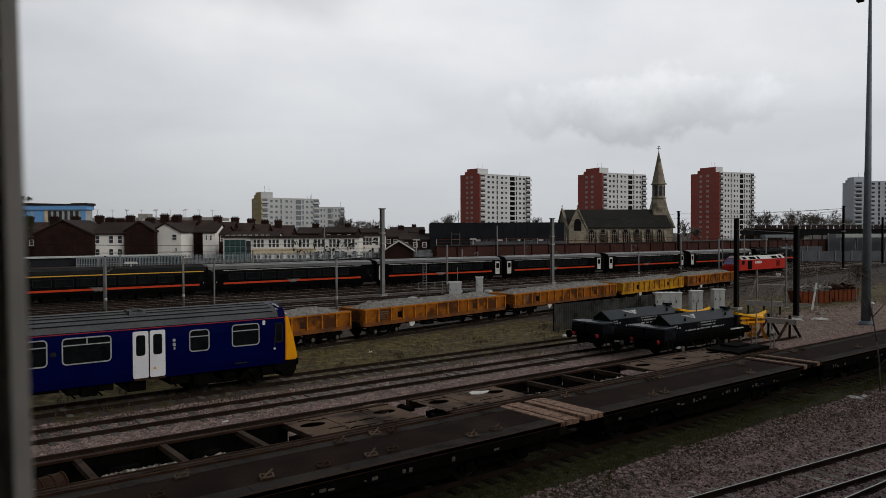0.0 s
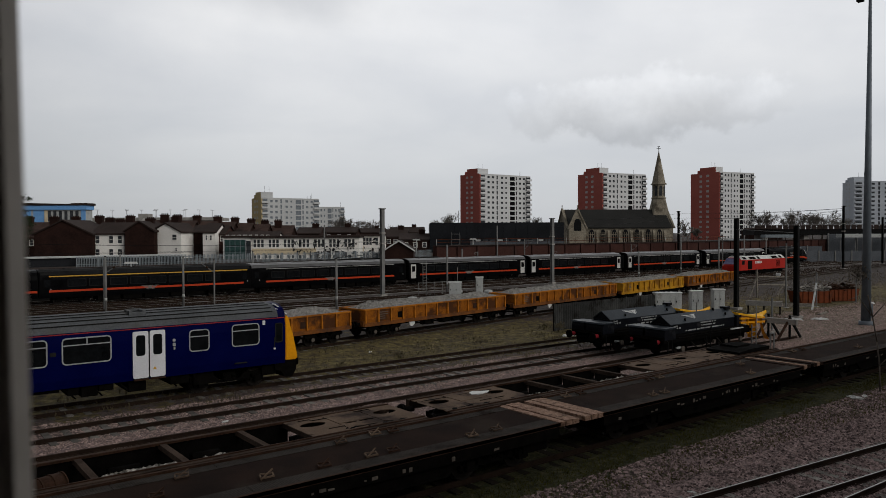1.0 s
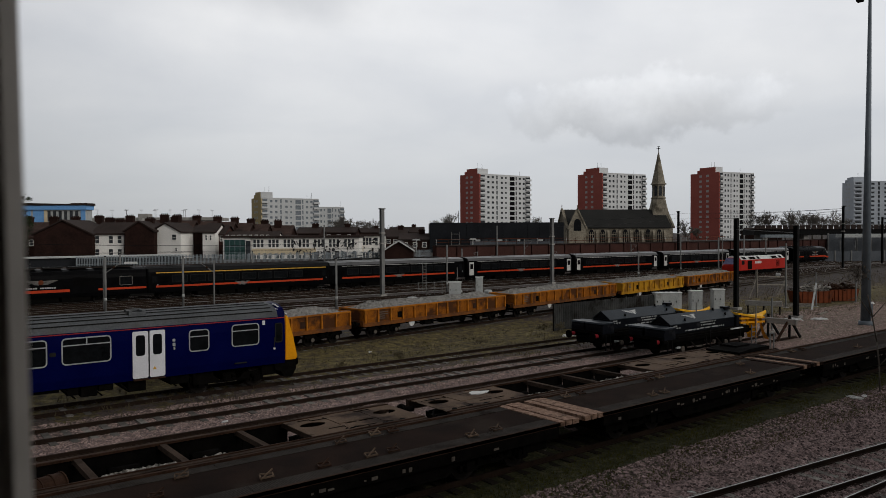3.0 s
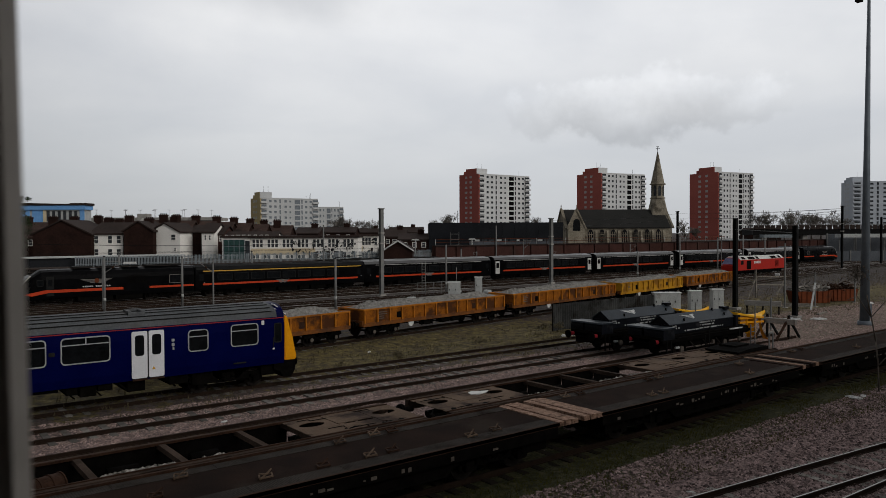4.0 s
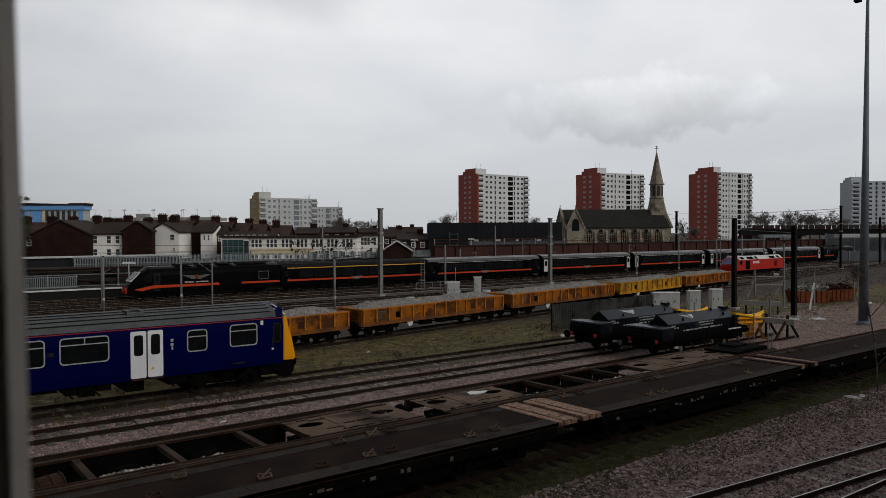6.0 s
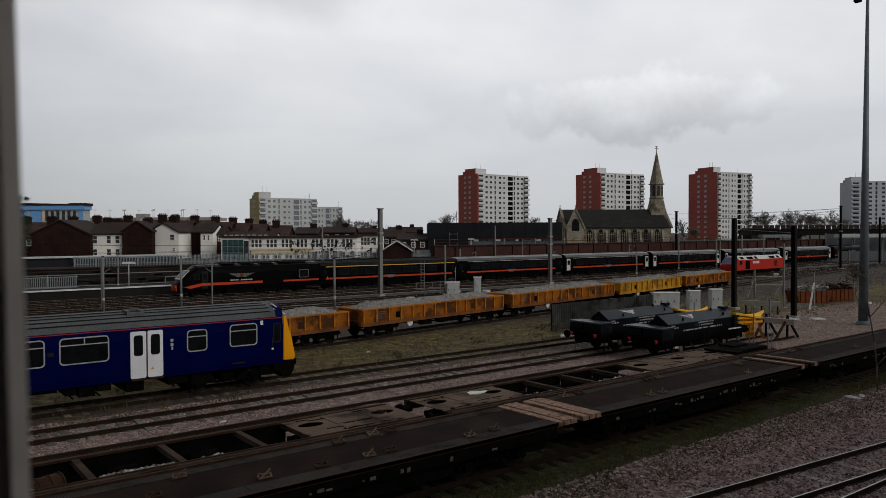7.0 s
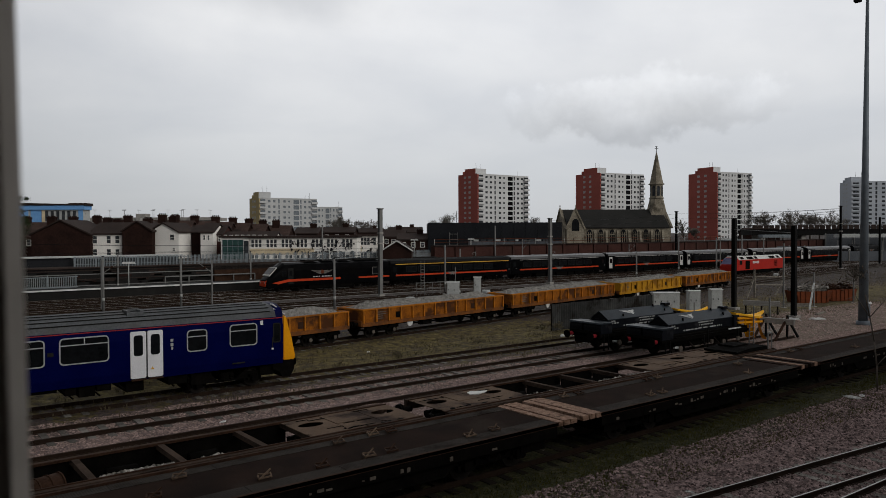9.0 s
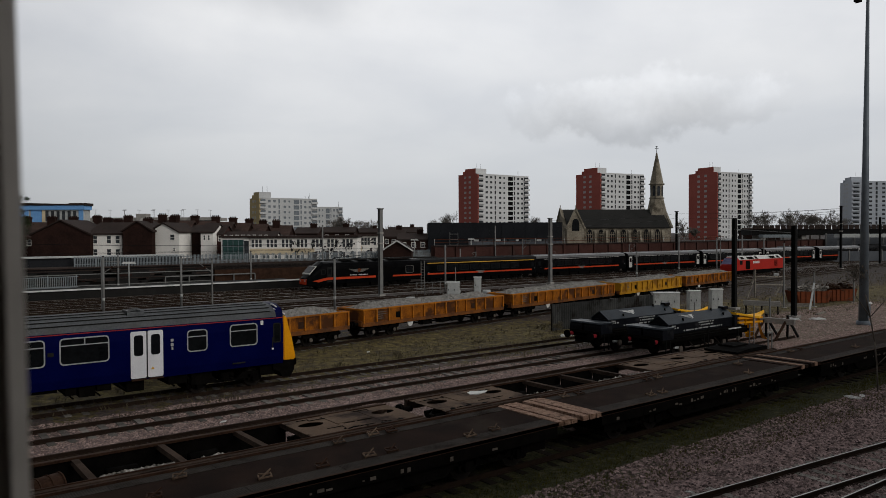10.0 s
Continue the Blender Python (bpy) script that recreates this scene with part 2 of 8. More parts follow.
M = dict(
    ground=ground_material(),
    rail=surface("rusty_rail", (0.014, 0.009, 0.0065), (0.032, 0.02, 0.014), 0.75, 0.2, 2, 60, 0.2),
    shiny=surface("worn_rail_head", (0.20, 0.19, 0.18), (0.33, 0.32, 0.30), 0.38, 1.0, 2, 60, 0.05),
    sleeper=surface("concrete_sleeper", (0.08, 0.074, 0.066), (0.21, 0.195, 0.175), 0.9, 0, 2, 30, 0.4, spread=0.45),
    timber=surface("tarred_timber", (0.01, 0.008, 0.0065), (0.03, 0.024, 0.019), 0.9, 0, 2, 30, 0.5, spread=0.3),
    stone=surface("ballast_stone", (0.10, 0.072, 0.068), (0.24, 0.178, 0.168), 0.9, 0, 3.0, 30, 0.4, island=0.85),
    paleballast=surface("pinkish_ballast", (0.14, 0.101, 0.088), (0.34, 0.25, 0.222), 0.9, 0, 3.0, 30, 0.4, island=0.5),
    grass=surface("rough_grass", (0.026, 0.026, 0.005), (0.085, 0.078, 0.016), 0.9, 0, 0.8, 8, 0),
    deadgrass=surface("dry_stalks", (0.06, 0.05, 0.03), (0.14, 0.115, 0.07), 0.9, 0, 0.8, 8, 0),
    blue=surface("blue_paint", (0.0004, 0.0012, 0.030), (0.0008, 0.0024, 0.043), 0.35, 0, 0.8, 12, 0.03, (0.0012, 0.002, 0.021), 0.66, sheen=0.015),
    emuroof=surface("grey_roof_paint", (0.055, 0.059, 0.062), (0.105, 0.11, 0.115), 0.6, 0, 0.7, 14, 0.08, (0.075, 0.073, 0.07), 0.58),
    # cab glass with its bluish reflection painted into the base colour
    reflectglass=surface("bluish_reflection_glass", (0.055, 0.055, 0.11), (0.10, 0.10, 0.18), 0.3),
    redline=surface("red_line_paint", (0.22, 0.02, 0.025), (0.3, 0.03, 0.03), 0.5),
    white=surface("white_door_paint", (0.54, 0.54, 0.56), (0.66, 0.66, 0.68), 0.35, 0, 1, 16, 0.03, (0.5, 0.49, 0.47), 0.68),
    whitewall=surface("white_render", (0.66, 0.64, 0.60), (0.83, 0.80, 0.75), 0.9, 0, 0.4, 6, 0.15, (0.42, 0.38, 0.33), 0.66),
    yellow=surface("warning_yellow", (0.62, 0.25, 0.004), (0.75, 0.31, 0.006), 0.45, 0, 1, 14, 0.05, (0.35, 0.15, 0.01), 0.7),
    plough=surface("plough_yellow", (0.72, 0.36, 0.02), (0.85, 0.45, 0.03), 0.5, 0, 1.5, 14, 0.1, (0.3, 0.14, 0.03), 0.66),
    # one stained paint twice: darkened for shaded recessed panels, lightened for lit ribs
    orange=surface("wagon_orange_shaded_panel", (0.15, 0.046, 0.006), (0.33, 0.108, 0.009), 0.75, 0, 1.0, 14, 0.15, (0.06, 0.023, 0.009), 0.52),
    orangelit=surface("wagon_orange_lit_rib", (0.27, 0.088, 0.008), (0.42, 0.145, 0.012), 0.7, 0, 1.0, 14, 0.15, (0.15, 0.052, 0.012), 0.57),
    orangein=surface("rusty_wagon_orange", (0.10, 0.04, 0.014), (0.2, 0.07, 0.016), 0.8, 0, 1.0, 14, 0.2, (0.06, 0.03, 0.018), 0.55),
    wyellow=surface("wagon_yellow", (0.32, 0.145, 0.01), (0.46, 0.235, 0.016), 0.7, 0, 1.0, 14, 0.15, (0.18, 0.08, 0.012), 0.55),
    gravel=surface("grey_ballast_load", (0.09, 0.086, 0.078), (0.27, 0.257, 0.235), 0.95, 0, 3, 18, 0.9, relief=0.06),
    black=surface("black_paint", (0.0016, 0.0016, 0.0018), (0.0032, 0.0032, 0.0036), 0.3, 0, 1, 15, 0.03, sheen=0.02),
    hstroof=surface("dusty_roof_black", (0.006, 0.006, 0.006), (0.016, 0.0158, 0.015), 0.7, 0, 0.8, 12, 0.1),
    hsttop=surface("glossy_grey_roof", (0.040, 0.040, 0.040), (0.075, 0.074, 0.072), 0.34, 0, 0.8, 12, 0.05, (0.03, 0.029, 0.028), 0.6, sheen=0.55),
    stripe=surface("orange_stripe", (0.36, 0.034, 0.011), (0.46, 0.05, 0.015), 0.45, 0, 1.5, 14, 0.03),
    gold=surface("gold_stripe", (0.5, 0.28, 0.04), (0.6, 0.34, 0.06), 0.45),
    silver=surface("silver_paint", (0.38, 0.37, 0.35), (0.5, 0.49, 0.47), 0.45),
    emblem=surface("dull_silver", (0.12, 0.11, 0.10), (0.19, 0.178, 0.165), 0.6),
    # near-black of sooty running gear; also stands for shade in the wagon bays
    under=surface("brake_dust_and_shade_black", (0.0016, 0.0015, 0.0014), (0.006, 0.0053, 0.0046), 0.9, 0, 3, 30, 0.3, sheen=0.015),
    fencegrey=surface("weathered_grey_sheet", (0.022, 0.0225, 0.022), (0.055, 0.056, 0.054), 0.85, 0, 1.2, 14, 0.2, (0.014, 0.012, 0.010), 0.58, spread=0.35),
    greywood=surface("weathered_grey_timber", (0.085, 0.078, 0.066), (0.25, 0.225, 0.19), 0.9, 0, 4, 25, 0.3, (0.05, 0.042, 0.035), 0.6),
    beam=surface("rust_brown_beam", (0.024, 0.0165, 0.0125), (0.066, 0.046, 0.035), 0.92, 0, 1.0, 20, 0.25, (0.012, 0.008, 0.006), 0.58, sheen=0.03),
    # twigs of far trees, distance haze mixed into a paler colour
    hazetwig=surface("hazed_bare_twigs", (0.10, 0.09, 0.078), (0.17, 0.152, 0.135), 0.95, 0, 0.4, 5, 0),
    paint=surface("black_wall_paint", (0.006, 0.006, 0.007), (0.02, 0.02, 0.022), 0.8),
    # glass of the flats: sky reflection and haze put into a pale colour
    paleglass=surface("painted_sky_window_glass", (0.10, 0.115, 0.13), (0.20, 0.22, 0.24), 0.3, 0, 0.6, 2, 0.0),
    rubble=surface("pale_rubble", (0.10, 0.092, 0.08), (0.30, 0.28, 0.25), 0.95, 0, 3, 20, 0.3, island=0.6),
    roofbrown=surface("brown_tile_roof", (0.034, 0.021, 0.017), (0.075, 0.048, 0.040), 0.85, 0, 0.5, 6, 0.3, (0.024, 0.018, 0.016), 0.58),
    wheel=surface("wheel_steel", (0.012, 0.01, 0.009), (0.03, 0.026, 0.023), 0.55, 0.5, 5, 40, 0.1),
    hub=surface("pale_hub", (0.06, 0.05, 0.042), (0.13, 0.112, 0.095), 0.6),
    deck=surface("brown_steel_deck", (0.008, 0.0048, 0.0036), (0.023, 0.0135, 0.010), 0.95, 0, 0.9, 25, 0.25, (0.024, 0.017, 0.013), 0.60, sheen=0.03),
    tread=chequer_material(),
    plate=surface("weathered_deck_plate", (0.058, 0.038, 0.026), (0.14, 0.096, 0.066), 0.92, 0, 1.0, 20, 0.25, (0.020, 0.012, 0.009), 0.60, sheen=0.08),
    rust=surface("rusty_steel", (0.02, 0.0105, 0.0065), (0.048, 0.025, 0.016), 0.85, 0.1, 2, 20, 0.3),
    oak=surface("worn_timber", (0.085, 0.042, 0.026), (0.34, 0.225, 0.165), 0.85, 0, 6, 25, 0.4, (0.05, 0.03, 0.02), 0.6),
    dred=surface("loco_red", (0.28, 0.016, 0.01), (0.36, 0.022, 0.015), 0.4, 0, 1, 12, 0.05, (0.2, 0.02, 0.014), 0.7),
    bufred=surface("buffer_red", (0.19, 0.014, 0.02), (0.28, 0.02, 0.028), 0.5),
    navy=surface("dark_navy_paint", (0.003, 0.0035, 0.005), (0.007, 0.008, 0.011), 0.4, 0, 1, 12, 0.08, (0.03, 0.03, 0.032), 0.66),
    slate=surface("plough_roof_grey", (0.012, 0.016, 0.02), (0.03, 0.037, 0.044), 0.35, 0.1, 0.8, 12, 0.08),
    steel=surface("galvanised_steel", (0.09, 0.105, 0.122), (0.15, 0.17, 0.19), 0.55, 0.3, 1.2, 20, 0.1),
    greysteel=surface("grey_post", (0.12, 0.12, 0.117), (0.19, 0.188, 0.18), 0.7, 0.1, 1.2, 20, 0.1),
    darksteel=surface("black_steel", (0.003, 0.003, 0.003), (0.008, 0.008, 0.008), 0.6, 0.2, 2, 20, 0.15),
    concrete=surface("weathered_concrete", (0.2, 0.19, 0.175), (0.33, 0.315, 0.29), 0.9, 0, 0.6, 9, 0.3, (0.12, 0.11, 0.1), 0.6),
    asphalt=surface("asphalt", (0.01, 0.0095, 0.009), (0.02, 0.0195, 0.0185), 0.9, 0, 1, 20, 0.3),
    cabinet=surface("grey_cabinet", (0.30, 0.31, 0.30), (0.42, 0.43, 0.42), 0.6, 0, 1.5, 12, 0.1, (0.2, 0.19, 0.17), 0.64),
    brick=surface("dark_brick", (0.014, 0.0075, 0.006), (0.032, 0.016, 0.0125), 0.9, 0, 0.5, 5, 0.3),
    redbrick=surface("red_brick", (0.030, 0.0135, 0.011), (0.062, 0.028, 0.023), 0.9, 0, 0.4, 4, 0.3, (0.05, 0.03, 0.025), 0.62),
    towerred=surface("tower_red_brick", (0.30, 0.085, 0.068), (0.38, 0.112, 0.09), 0.9, 0, 0.1, 1.5, 0.1),
    towerwhite=surface("tower_white_panels", (0.50, 0.505, 0.505), (0.61, 0.615, 0.61), 0.85, 0, 0.1, 1.5, 0.1, (0.46, 0.46, 0.45), 0.66),
    flatgrey=surface("pale_grey_panels", (0.40, 0.41, 0.41), (0.52, 0.525, 0.52), 0.85, 0, 0.1, 1.5, 0.1, (0.32, 0.33, 0.33), 0.64),
    towergrey=surface("tower_grey_panels", (0.36, 0.39, 0.43), (0.48, 0.51, 0.55), 0.85, 0, 0.1, 1.5, 0.1),
    ochre=surface("ochre_panels", (0.40, 0.32, 0.17), (0.48, 0.385, 0.21), 0.85, 0, 0.1, 1.5, 0.1),
    roofslate=surface("slate_roof", (0.02, 0.0145, 0.0125), (0.043, 0.031, 0.027), 0.8, 0, 0.3, 5, 0.3),
    churchroof=surface("church_slate", (0.014, 0.014, 0.0132), (0.028, 0.0275, 0.0255), 0.75, 0, 0.25, 4, 0.25),
    sandstone=surface("sooty_sandstone", (0.12, 0.105, 0.08), (0.30, 0.265, 0.205), 0.95, 0, 0.5, 4, 0.4, (0.07, 0.06, 0.045), 0.58),
    clad=surface("dark_grey_cladding", (0.008, 0.0088, 0.0105), (0.015, 0.0163, 0.019), 0.55, 0, 0.3, 4, 0.05),
    cladgrey=surface("slate_blue_cladding", (0.055, 0.060, 0.068), (0.10, 0.108, 0.118), 0.6, 0, 0.3, 4, 0.05),
    lblue=surface("pale_blue_panels", (0.12, 0.28, 0.55), (0.17, 0.36, 0.65), 0.5, 0, 0.2, 3, 0.03),
    cream=surface("cream_panels", (0.50, 0.41, 0.27), (0.62, 0.52, 0.36), 0.8, 0, 0.5, 5, 0.1),
    green=surface("dark_green_panel", (0.02, 0.05, 0.047), (0.04, 0.085, 0.08), 0.6),
    lgreen=surface("bright_green_panel", (0.12, 0.36, 0.10), (0.16, 0.44, 0.13), 0.6),
    palisade=surface("galvanised_palisade", (0.13, 0.15, 0.16), (0.22, 0.245, 0.26), 0.6, 0.2, 1, 10, 0.1),
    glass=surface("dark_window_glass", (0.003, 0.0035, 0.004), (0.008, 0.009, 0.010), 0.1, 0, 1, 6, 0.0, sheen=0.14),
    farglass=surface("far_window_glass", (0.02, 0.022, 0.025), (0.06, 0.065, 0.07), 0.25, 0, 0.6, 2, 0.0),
    alu=surface("window_frame_metal", (0.28, 0.29, 0.3), (0.4, 0.41, 0.42), 0.4, 0.5),
    rubber=surface("black_rubber", (0.01, 0.01, 0.01), (0.02, 0.02, 0.02), 0.8),
    bark=surface("bark", (0.03, 0.025, 0.02), (0.07, 0.06, 0.05), 0.95, 0, 4, 30, 0.4),
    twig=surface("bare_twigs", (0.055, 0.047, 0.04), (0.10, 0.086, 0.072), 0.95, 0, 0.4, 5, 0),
    leaf=surface("evergreen_leaves", (0.015, 0.025, 0.012), (0.04, 0.055, 0.025), 0.8, 0, 0.8, 6, 0),
    skip=surface("rusty_orange_skip", (0.075, 0.022, 0.01), (0.15, 0.04, 0.016), 0.85, 0, 1.2, 14, 0.3, (0.07, 0.03, 0.018), 0.56),
    rag=surface("dirty_white_sheet", (0.4, 0.4, 0.39), (0.62, 0.62, 0.6), 0.9),
    jamb=surface("painted_window_jamb", (0.38, 0.35, 0.31), (0.47, 0.43, 0.38), 0.7, 0, 8, 60, 0.1),
    plaster=surface("plain_plaster", (0.66, 0.64, 0.6), (0.76, 0.74, 0.7), 0.9, 0, 2, 30, 0.1),
)


# ---------------------------------------------------------------- mesh tools
def box(bm, x0, x1, y0, y1, z0, z1, m=None):
    v = [bm.verts.new((x, y, z)) for x in (x0, x1) for y in (y0, y1) for z in (z0, z1)]
    if m is not None:
        for p in v:
            p.co = m @ p.co
    for f in ((0, 1, 3, 2), (4, 6, 7, 5), (0, 4, 5, 1), (2, 3, 7, 6), (0, 2, 6, 4), (1, 5, 7, 3)):
        bm.faces.new([v[i] for i in f])
    return v


def bar(bm, a, b, w, h=None, seg=4):
    """A bar of width w (and depth h) from a to b."""
    a, b = Vector(a), Vector(b)
    d = (b - a).normalized()
    s = d.cross(Vector((0, 0, 1)))
    s = s.normalized() if s.length > 1e-4 else Vector((1, 0, 0))
    t = s.cross(d)
    h = w if h is None else h
    rings = []
    for p in (a, b):
        ring = []
        for i in range(seg):
            q = 2 * math.pi * (i + 0.5) / seg
            k = 0.7071 if seg == 4 else 0.5
            ring.append(bm.verts.new(p + s * (math.cos(q) * w * k) + t * (math.sin(q) * h * k)))
        rings.append(ring)
    for i in range(seg):
        bm.faces.new((rings[0][i], rings[0][(i + 1) % seg], rings[1][(i + 1) % seg], rings[1][i]))
    bm.faces.new(rings[0][::-1])
    bm.faces.new(rings[1])


def tube(bm, a, b, r0, r1=None, seg=10):
    a, b = Vector(a), Vector(b)
    d = (b - a).normalized()
    s = d.orthogonal().normalized()
    t = d.cross(s)
    r1 = r0 if r1 is None else r1
    r = [[bm.verts.new(p + (s * math.cos(2 * math.pi * i / seg) + t * math.sin(2 * math.pi * i / seg)) * k) for i in range(seg)] for p, k in ((a, r0), (b, r1))]
    for i in range(seg):
        f = bm.faces.new((r[0][i], r[0][(i + 1) % seg], r[1][(i + 1) % seg], r[1][i]))
        f.smooth = True
    bm.faces.new(r[0][::-1])
    bm.faces.new(r[1])


def loft(bm, rings, cap=True, smooth=False):
    """Skin over rings of points (each ring a list of the same length)."""
    vs = [[bm.verts.new(p) for p in r] for r in rings]
    k = len(vs[0])
    for a, b in zip(vs, vs[1:]):
        for i in range(k):
            f = bm.faces.new((a[i], a[(i + 1) % k], b[(i + 1) % k], b[i]))
            f.smooth = smooth
    if cap:
        bm.faces.new(vs[0][::-1])
        bm.faces.new(vs[-1])


def slab(bm, outline, axis, lo, hi):
    """An outline of 2D points pushed out along an axis (0, 1 or 2)."""
    def at(p, c):
        q = [p[0], p[1]]
        q.insert(axis, c)
        return q
    loft(bm, [[at(p, lo) for p in outline], [at(p, hi) for p in outline]])


def rounded(x0, x1, z0, z1, r, k=3):
    out = []
    for cx, cz, a0 in ((x1 - r, z1 - r, 0), (x0 + r, z1 - r, 90), (x0 + r, z0 + r, 180), (x1 - r, z0 + r, 270)):
        for i in range(k + 1):
            q = radians(a0 + 90 * i / k)
            out.append((cx + r * math.cos(q), cz + r * math.sin(q)))
    return out


def mesh_of(name, bm, material):
    bmesh.ops.recalc_face_normals(bm, faces=bm.faces)
    me = bpy.data.meshes.new(name)
    bm.to_mesh(me)
    bm.free()
    me.materials.append(material)
    return me


def part(name, bm, material, parent=None, label=""):
    ob = new(name, mesh_of(name, bm, material))
    if parent is not None:
        ob.parent = parent
    return tagged(ob, label)


def thing(name, label, category, m=None, group="", kind=""):
    ob = new(name)
    ob.empty_display_size = 0.3
    if m is not None:
        ob.matrix_basis = m
    return tagged(ob, label, category, group, kind)


def piece(name, data, parent, m):
    ob = new(name, data)
    ob.parent = parent
    ob.matrix_basis = m
    return ob


def B():
    return bmesh.new()


# ---------------------------------------------------------------- ground and tracks
YS, YA_ = Vector((25.1, 42.1)), math.atan(0.164)      # the ballast wagons' line: a point on its centre and its bearing
YDIR, YNOR = Vector((math.cos(YA_), math.sin(YA_))), Vector((-math.sin(YA_), math.cos(YA_)))


def line_pose(s, z=0.2, off=0.0):
    p = YS + YDIR * s + YNOR * off
    return pose(p.x, p.y, z, 0, 0, math.degrees(YA_))


def ground_height(x, y):
    q = (Vector((x, y)) - YS).dot(YNOR)
    bank = 0.2 * max(0.0, min(1.0, (3.2 - abs(q)) / 1.4)) if 0 < x < 130 else 0.0
    rough = 0.05 * noise.noise((x * 0.35, y * 0.35, 0)) + 0.03 * noise.noise((x * 1.3, y * 1.3, 4)) if y < 70 and -40 < x < 160 else 0.0
    step = 3.4 * max(0.0, min(1.0, (y - 97.3) / 0.8))
    return -0.172 + bank + rough + step


def build_ground():
    xs = [-4000, -1500, -600, -250, -100, -50, -20] + [-8 + 0.6 * i for i in range(160)] + [90 + 3 * i for i in range(1, 25)] + [200, 300, 500, 900, 2000, 4000]
    ys = [-4000, -1000, -300, -80, -20, 0] + [4 + 0.45 * i for i in range(110)] + [56 + 2.5 * i for i in range(1, 17)] + [97.3, 98.1, 104, 110, 140, 200, 350, 700, 1500, 4000]
    verts = [(x, y, ground_height(x, y)) for y in ys for x in xs]
    k = len(xs)
    faces = [(j * k + i, j * k + i + 1, (j + 1) * k + i + 1, (j + 1) * k + i) for j in range(len(ys) - 1) for i in range(k - 1)]
    me = bpy.data.meshes.new("ground")
    me.from_pydata(verts, [], faces)
    me.materials.append(M["ground"])
    tagged(new("ground", me), "pinkish grey ballast and cinders with weedy green strips", "ground", kind="structure")


build_ground()


def rail_profile(bm, x0, x1, y):
    box(bm, x0, x1, y - 0.07, y + 0.07, -0.155, -0.13)
    box(bm, x0, x1, y - 0.012, y + 0.012, -0.13, -0.04)
    box(bm, x0, x1, y - 0.036, y + 0.036, -0.04, 0.0)


def build_track(name, m, x0, x1, near, head="rail", wood=False, sink=0.0, label="rusty railway track on sleepers in ballast"):
    """Two rails and their sleepers along the local x; near is the stretch whose sleepers are single pieces."""
    t = thing(name, label, "track", m, "tracks of the yard", "structure")
    for y in (-0.753, 0.753):
        b = B()
        rail_profile(b, x0, x1, y)
        r = part("rail", b, M["rail"], t)
        if head == "shiny":
            b = B()
            box(b, x0, x1, y - 0.02, y + 0.02, 0.0, 0.004)
            part("running_surface", b, M["shiny"], r, "bright worn rail head")
    b = B()
    slab(b, [(-1.25, -0.3), (1.25, -0.3), (1.25, -0.165), (1.2, -0.155), (-1.2, -0.155), (-1.25, -0.165)], 0, -0.125, 0.125)
    data = mesh_of("sleeper", b, M["timber" if wood else "sleeper"])
    rest = B()
    x = x0 + 0.3
    while x < x1:
        mm = pose(x, random.uniform(-0.03, 0.03), random.uniform(-0.02, 0.012) - sink, 0, 0, random.uniform(-1, 1))
        if near[0] < x < near[1]:
            piece("sleeper", data, t, mm)
        else:
            box(rest, -0.125, 0.125, -1.25, 1.25, -0.3, -0.158, mm)
        x += 0.66
    tagged(part("far_sleepers", rest, M["timber" if wood else "sleeper"], t), kind="stuff")
    return t


def build_tracks():
    build_track("track", pose(0, 33.5, 0), -60, 57, (0, 56))
    build_track("track", pose(0, 29.4, 0), -60, 49.5, (0, 49), sink=-0.012)
    build_track("track", pose(0, 25.7, 0), -60, 50.0, (0, 49), wood=True, sink=0.05)
    build_track("track", pose(0, 20.15, 0), -60, 120, (0, 45), wood=True)
    build_track("track", pose(0, 17.1, 0), -60, 120, (0, 45), wood=True)
    build_track("track", pose(19.3, 10.45, 0, 0, 0, -6.4), -40, 90, (-6, 24), "shiny", label="railway track with bright worn rail heads")
    build_track("track", pose(19.3, 8.15, 0, 0, 0, -2.2), -40, 90, (-6, 24), "shiny", label="railway track with bright worn rail heads")
    m = line_pose(0)
    build_track("track", m, -90, 160, (-12, 50))
    for y in (65.5, 69.3, 76.0, 80.0, 84.0, 88.0):
        build_track("track", pose(0, y, 0), -120, 420, (0, 0), "shiny", wood=True, label="main line track with bright worn rail heads")
    build_track("track", pose(88, 60.5, 0, 0, 0, 3), -60, 200, (0, 0), "shiny", label="main line track with bright worn rail heads")
    build_track("track", pose(110, 66.5, 0, 0, 0, 2), -60, 200, (0, 0), "shiny", label="main line track with bright worn rail heads")


# ---------------------------------------------------------------- rolling stock
def wheelset(parent, x, y, z=0.0, r=0.43, width=1.35, hub=False, name="wheelset"):
    """An axle with two wheels, pivoting on its axle."""
    b = B()
    tube(b, (0, -0.85, 0), (0, 0.85, 0), 0.07, seg=8)
    for s in (-1, 1):
        tube(b, (0, s * 0.69, 0), (0, s * 0.72, 0), r + 0.03, seg=20)
        tube(b, (0, s * 0.72, 0), (0, s * 0.82, 0), r, seg=20)
        tube(b, (0, s * 0.82, 0), (0, s * 0.86, 0), 0.14, 0.11, 10)
    ob = part(name, b, M["wheel"], parent)
    ob.matrix_basis = pose(x, y, z + r)
    return ob


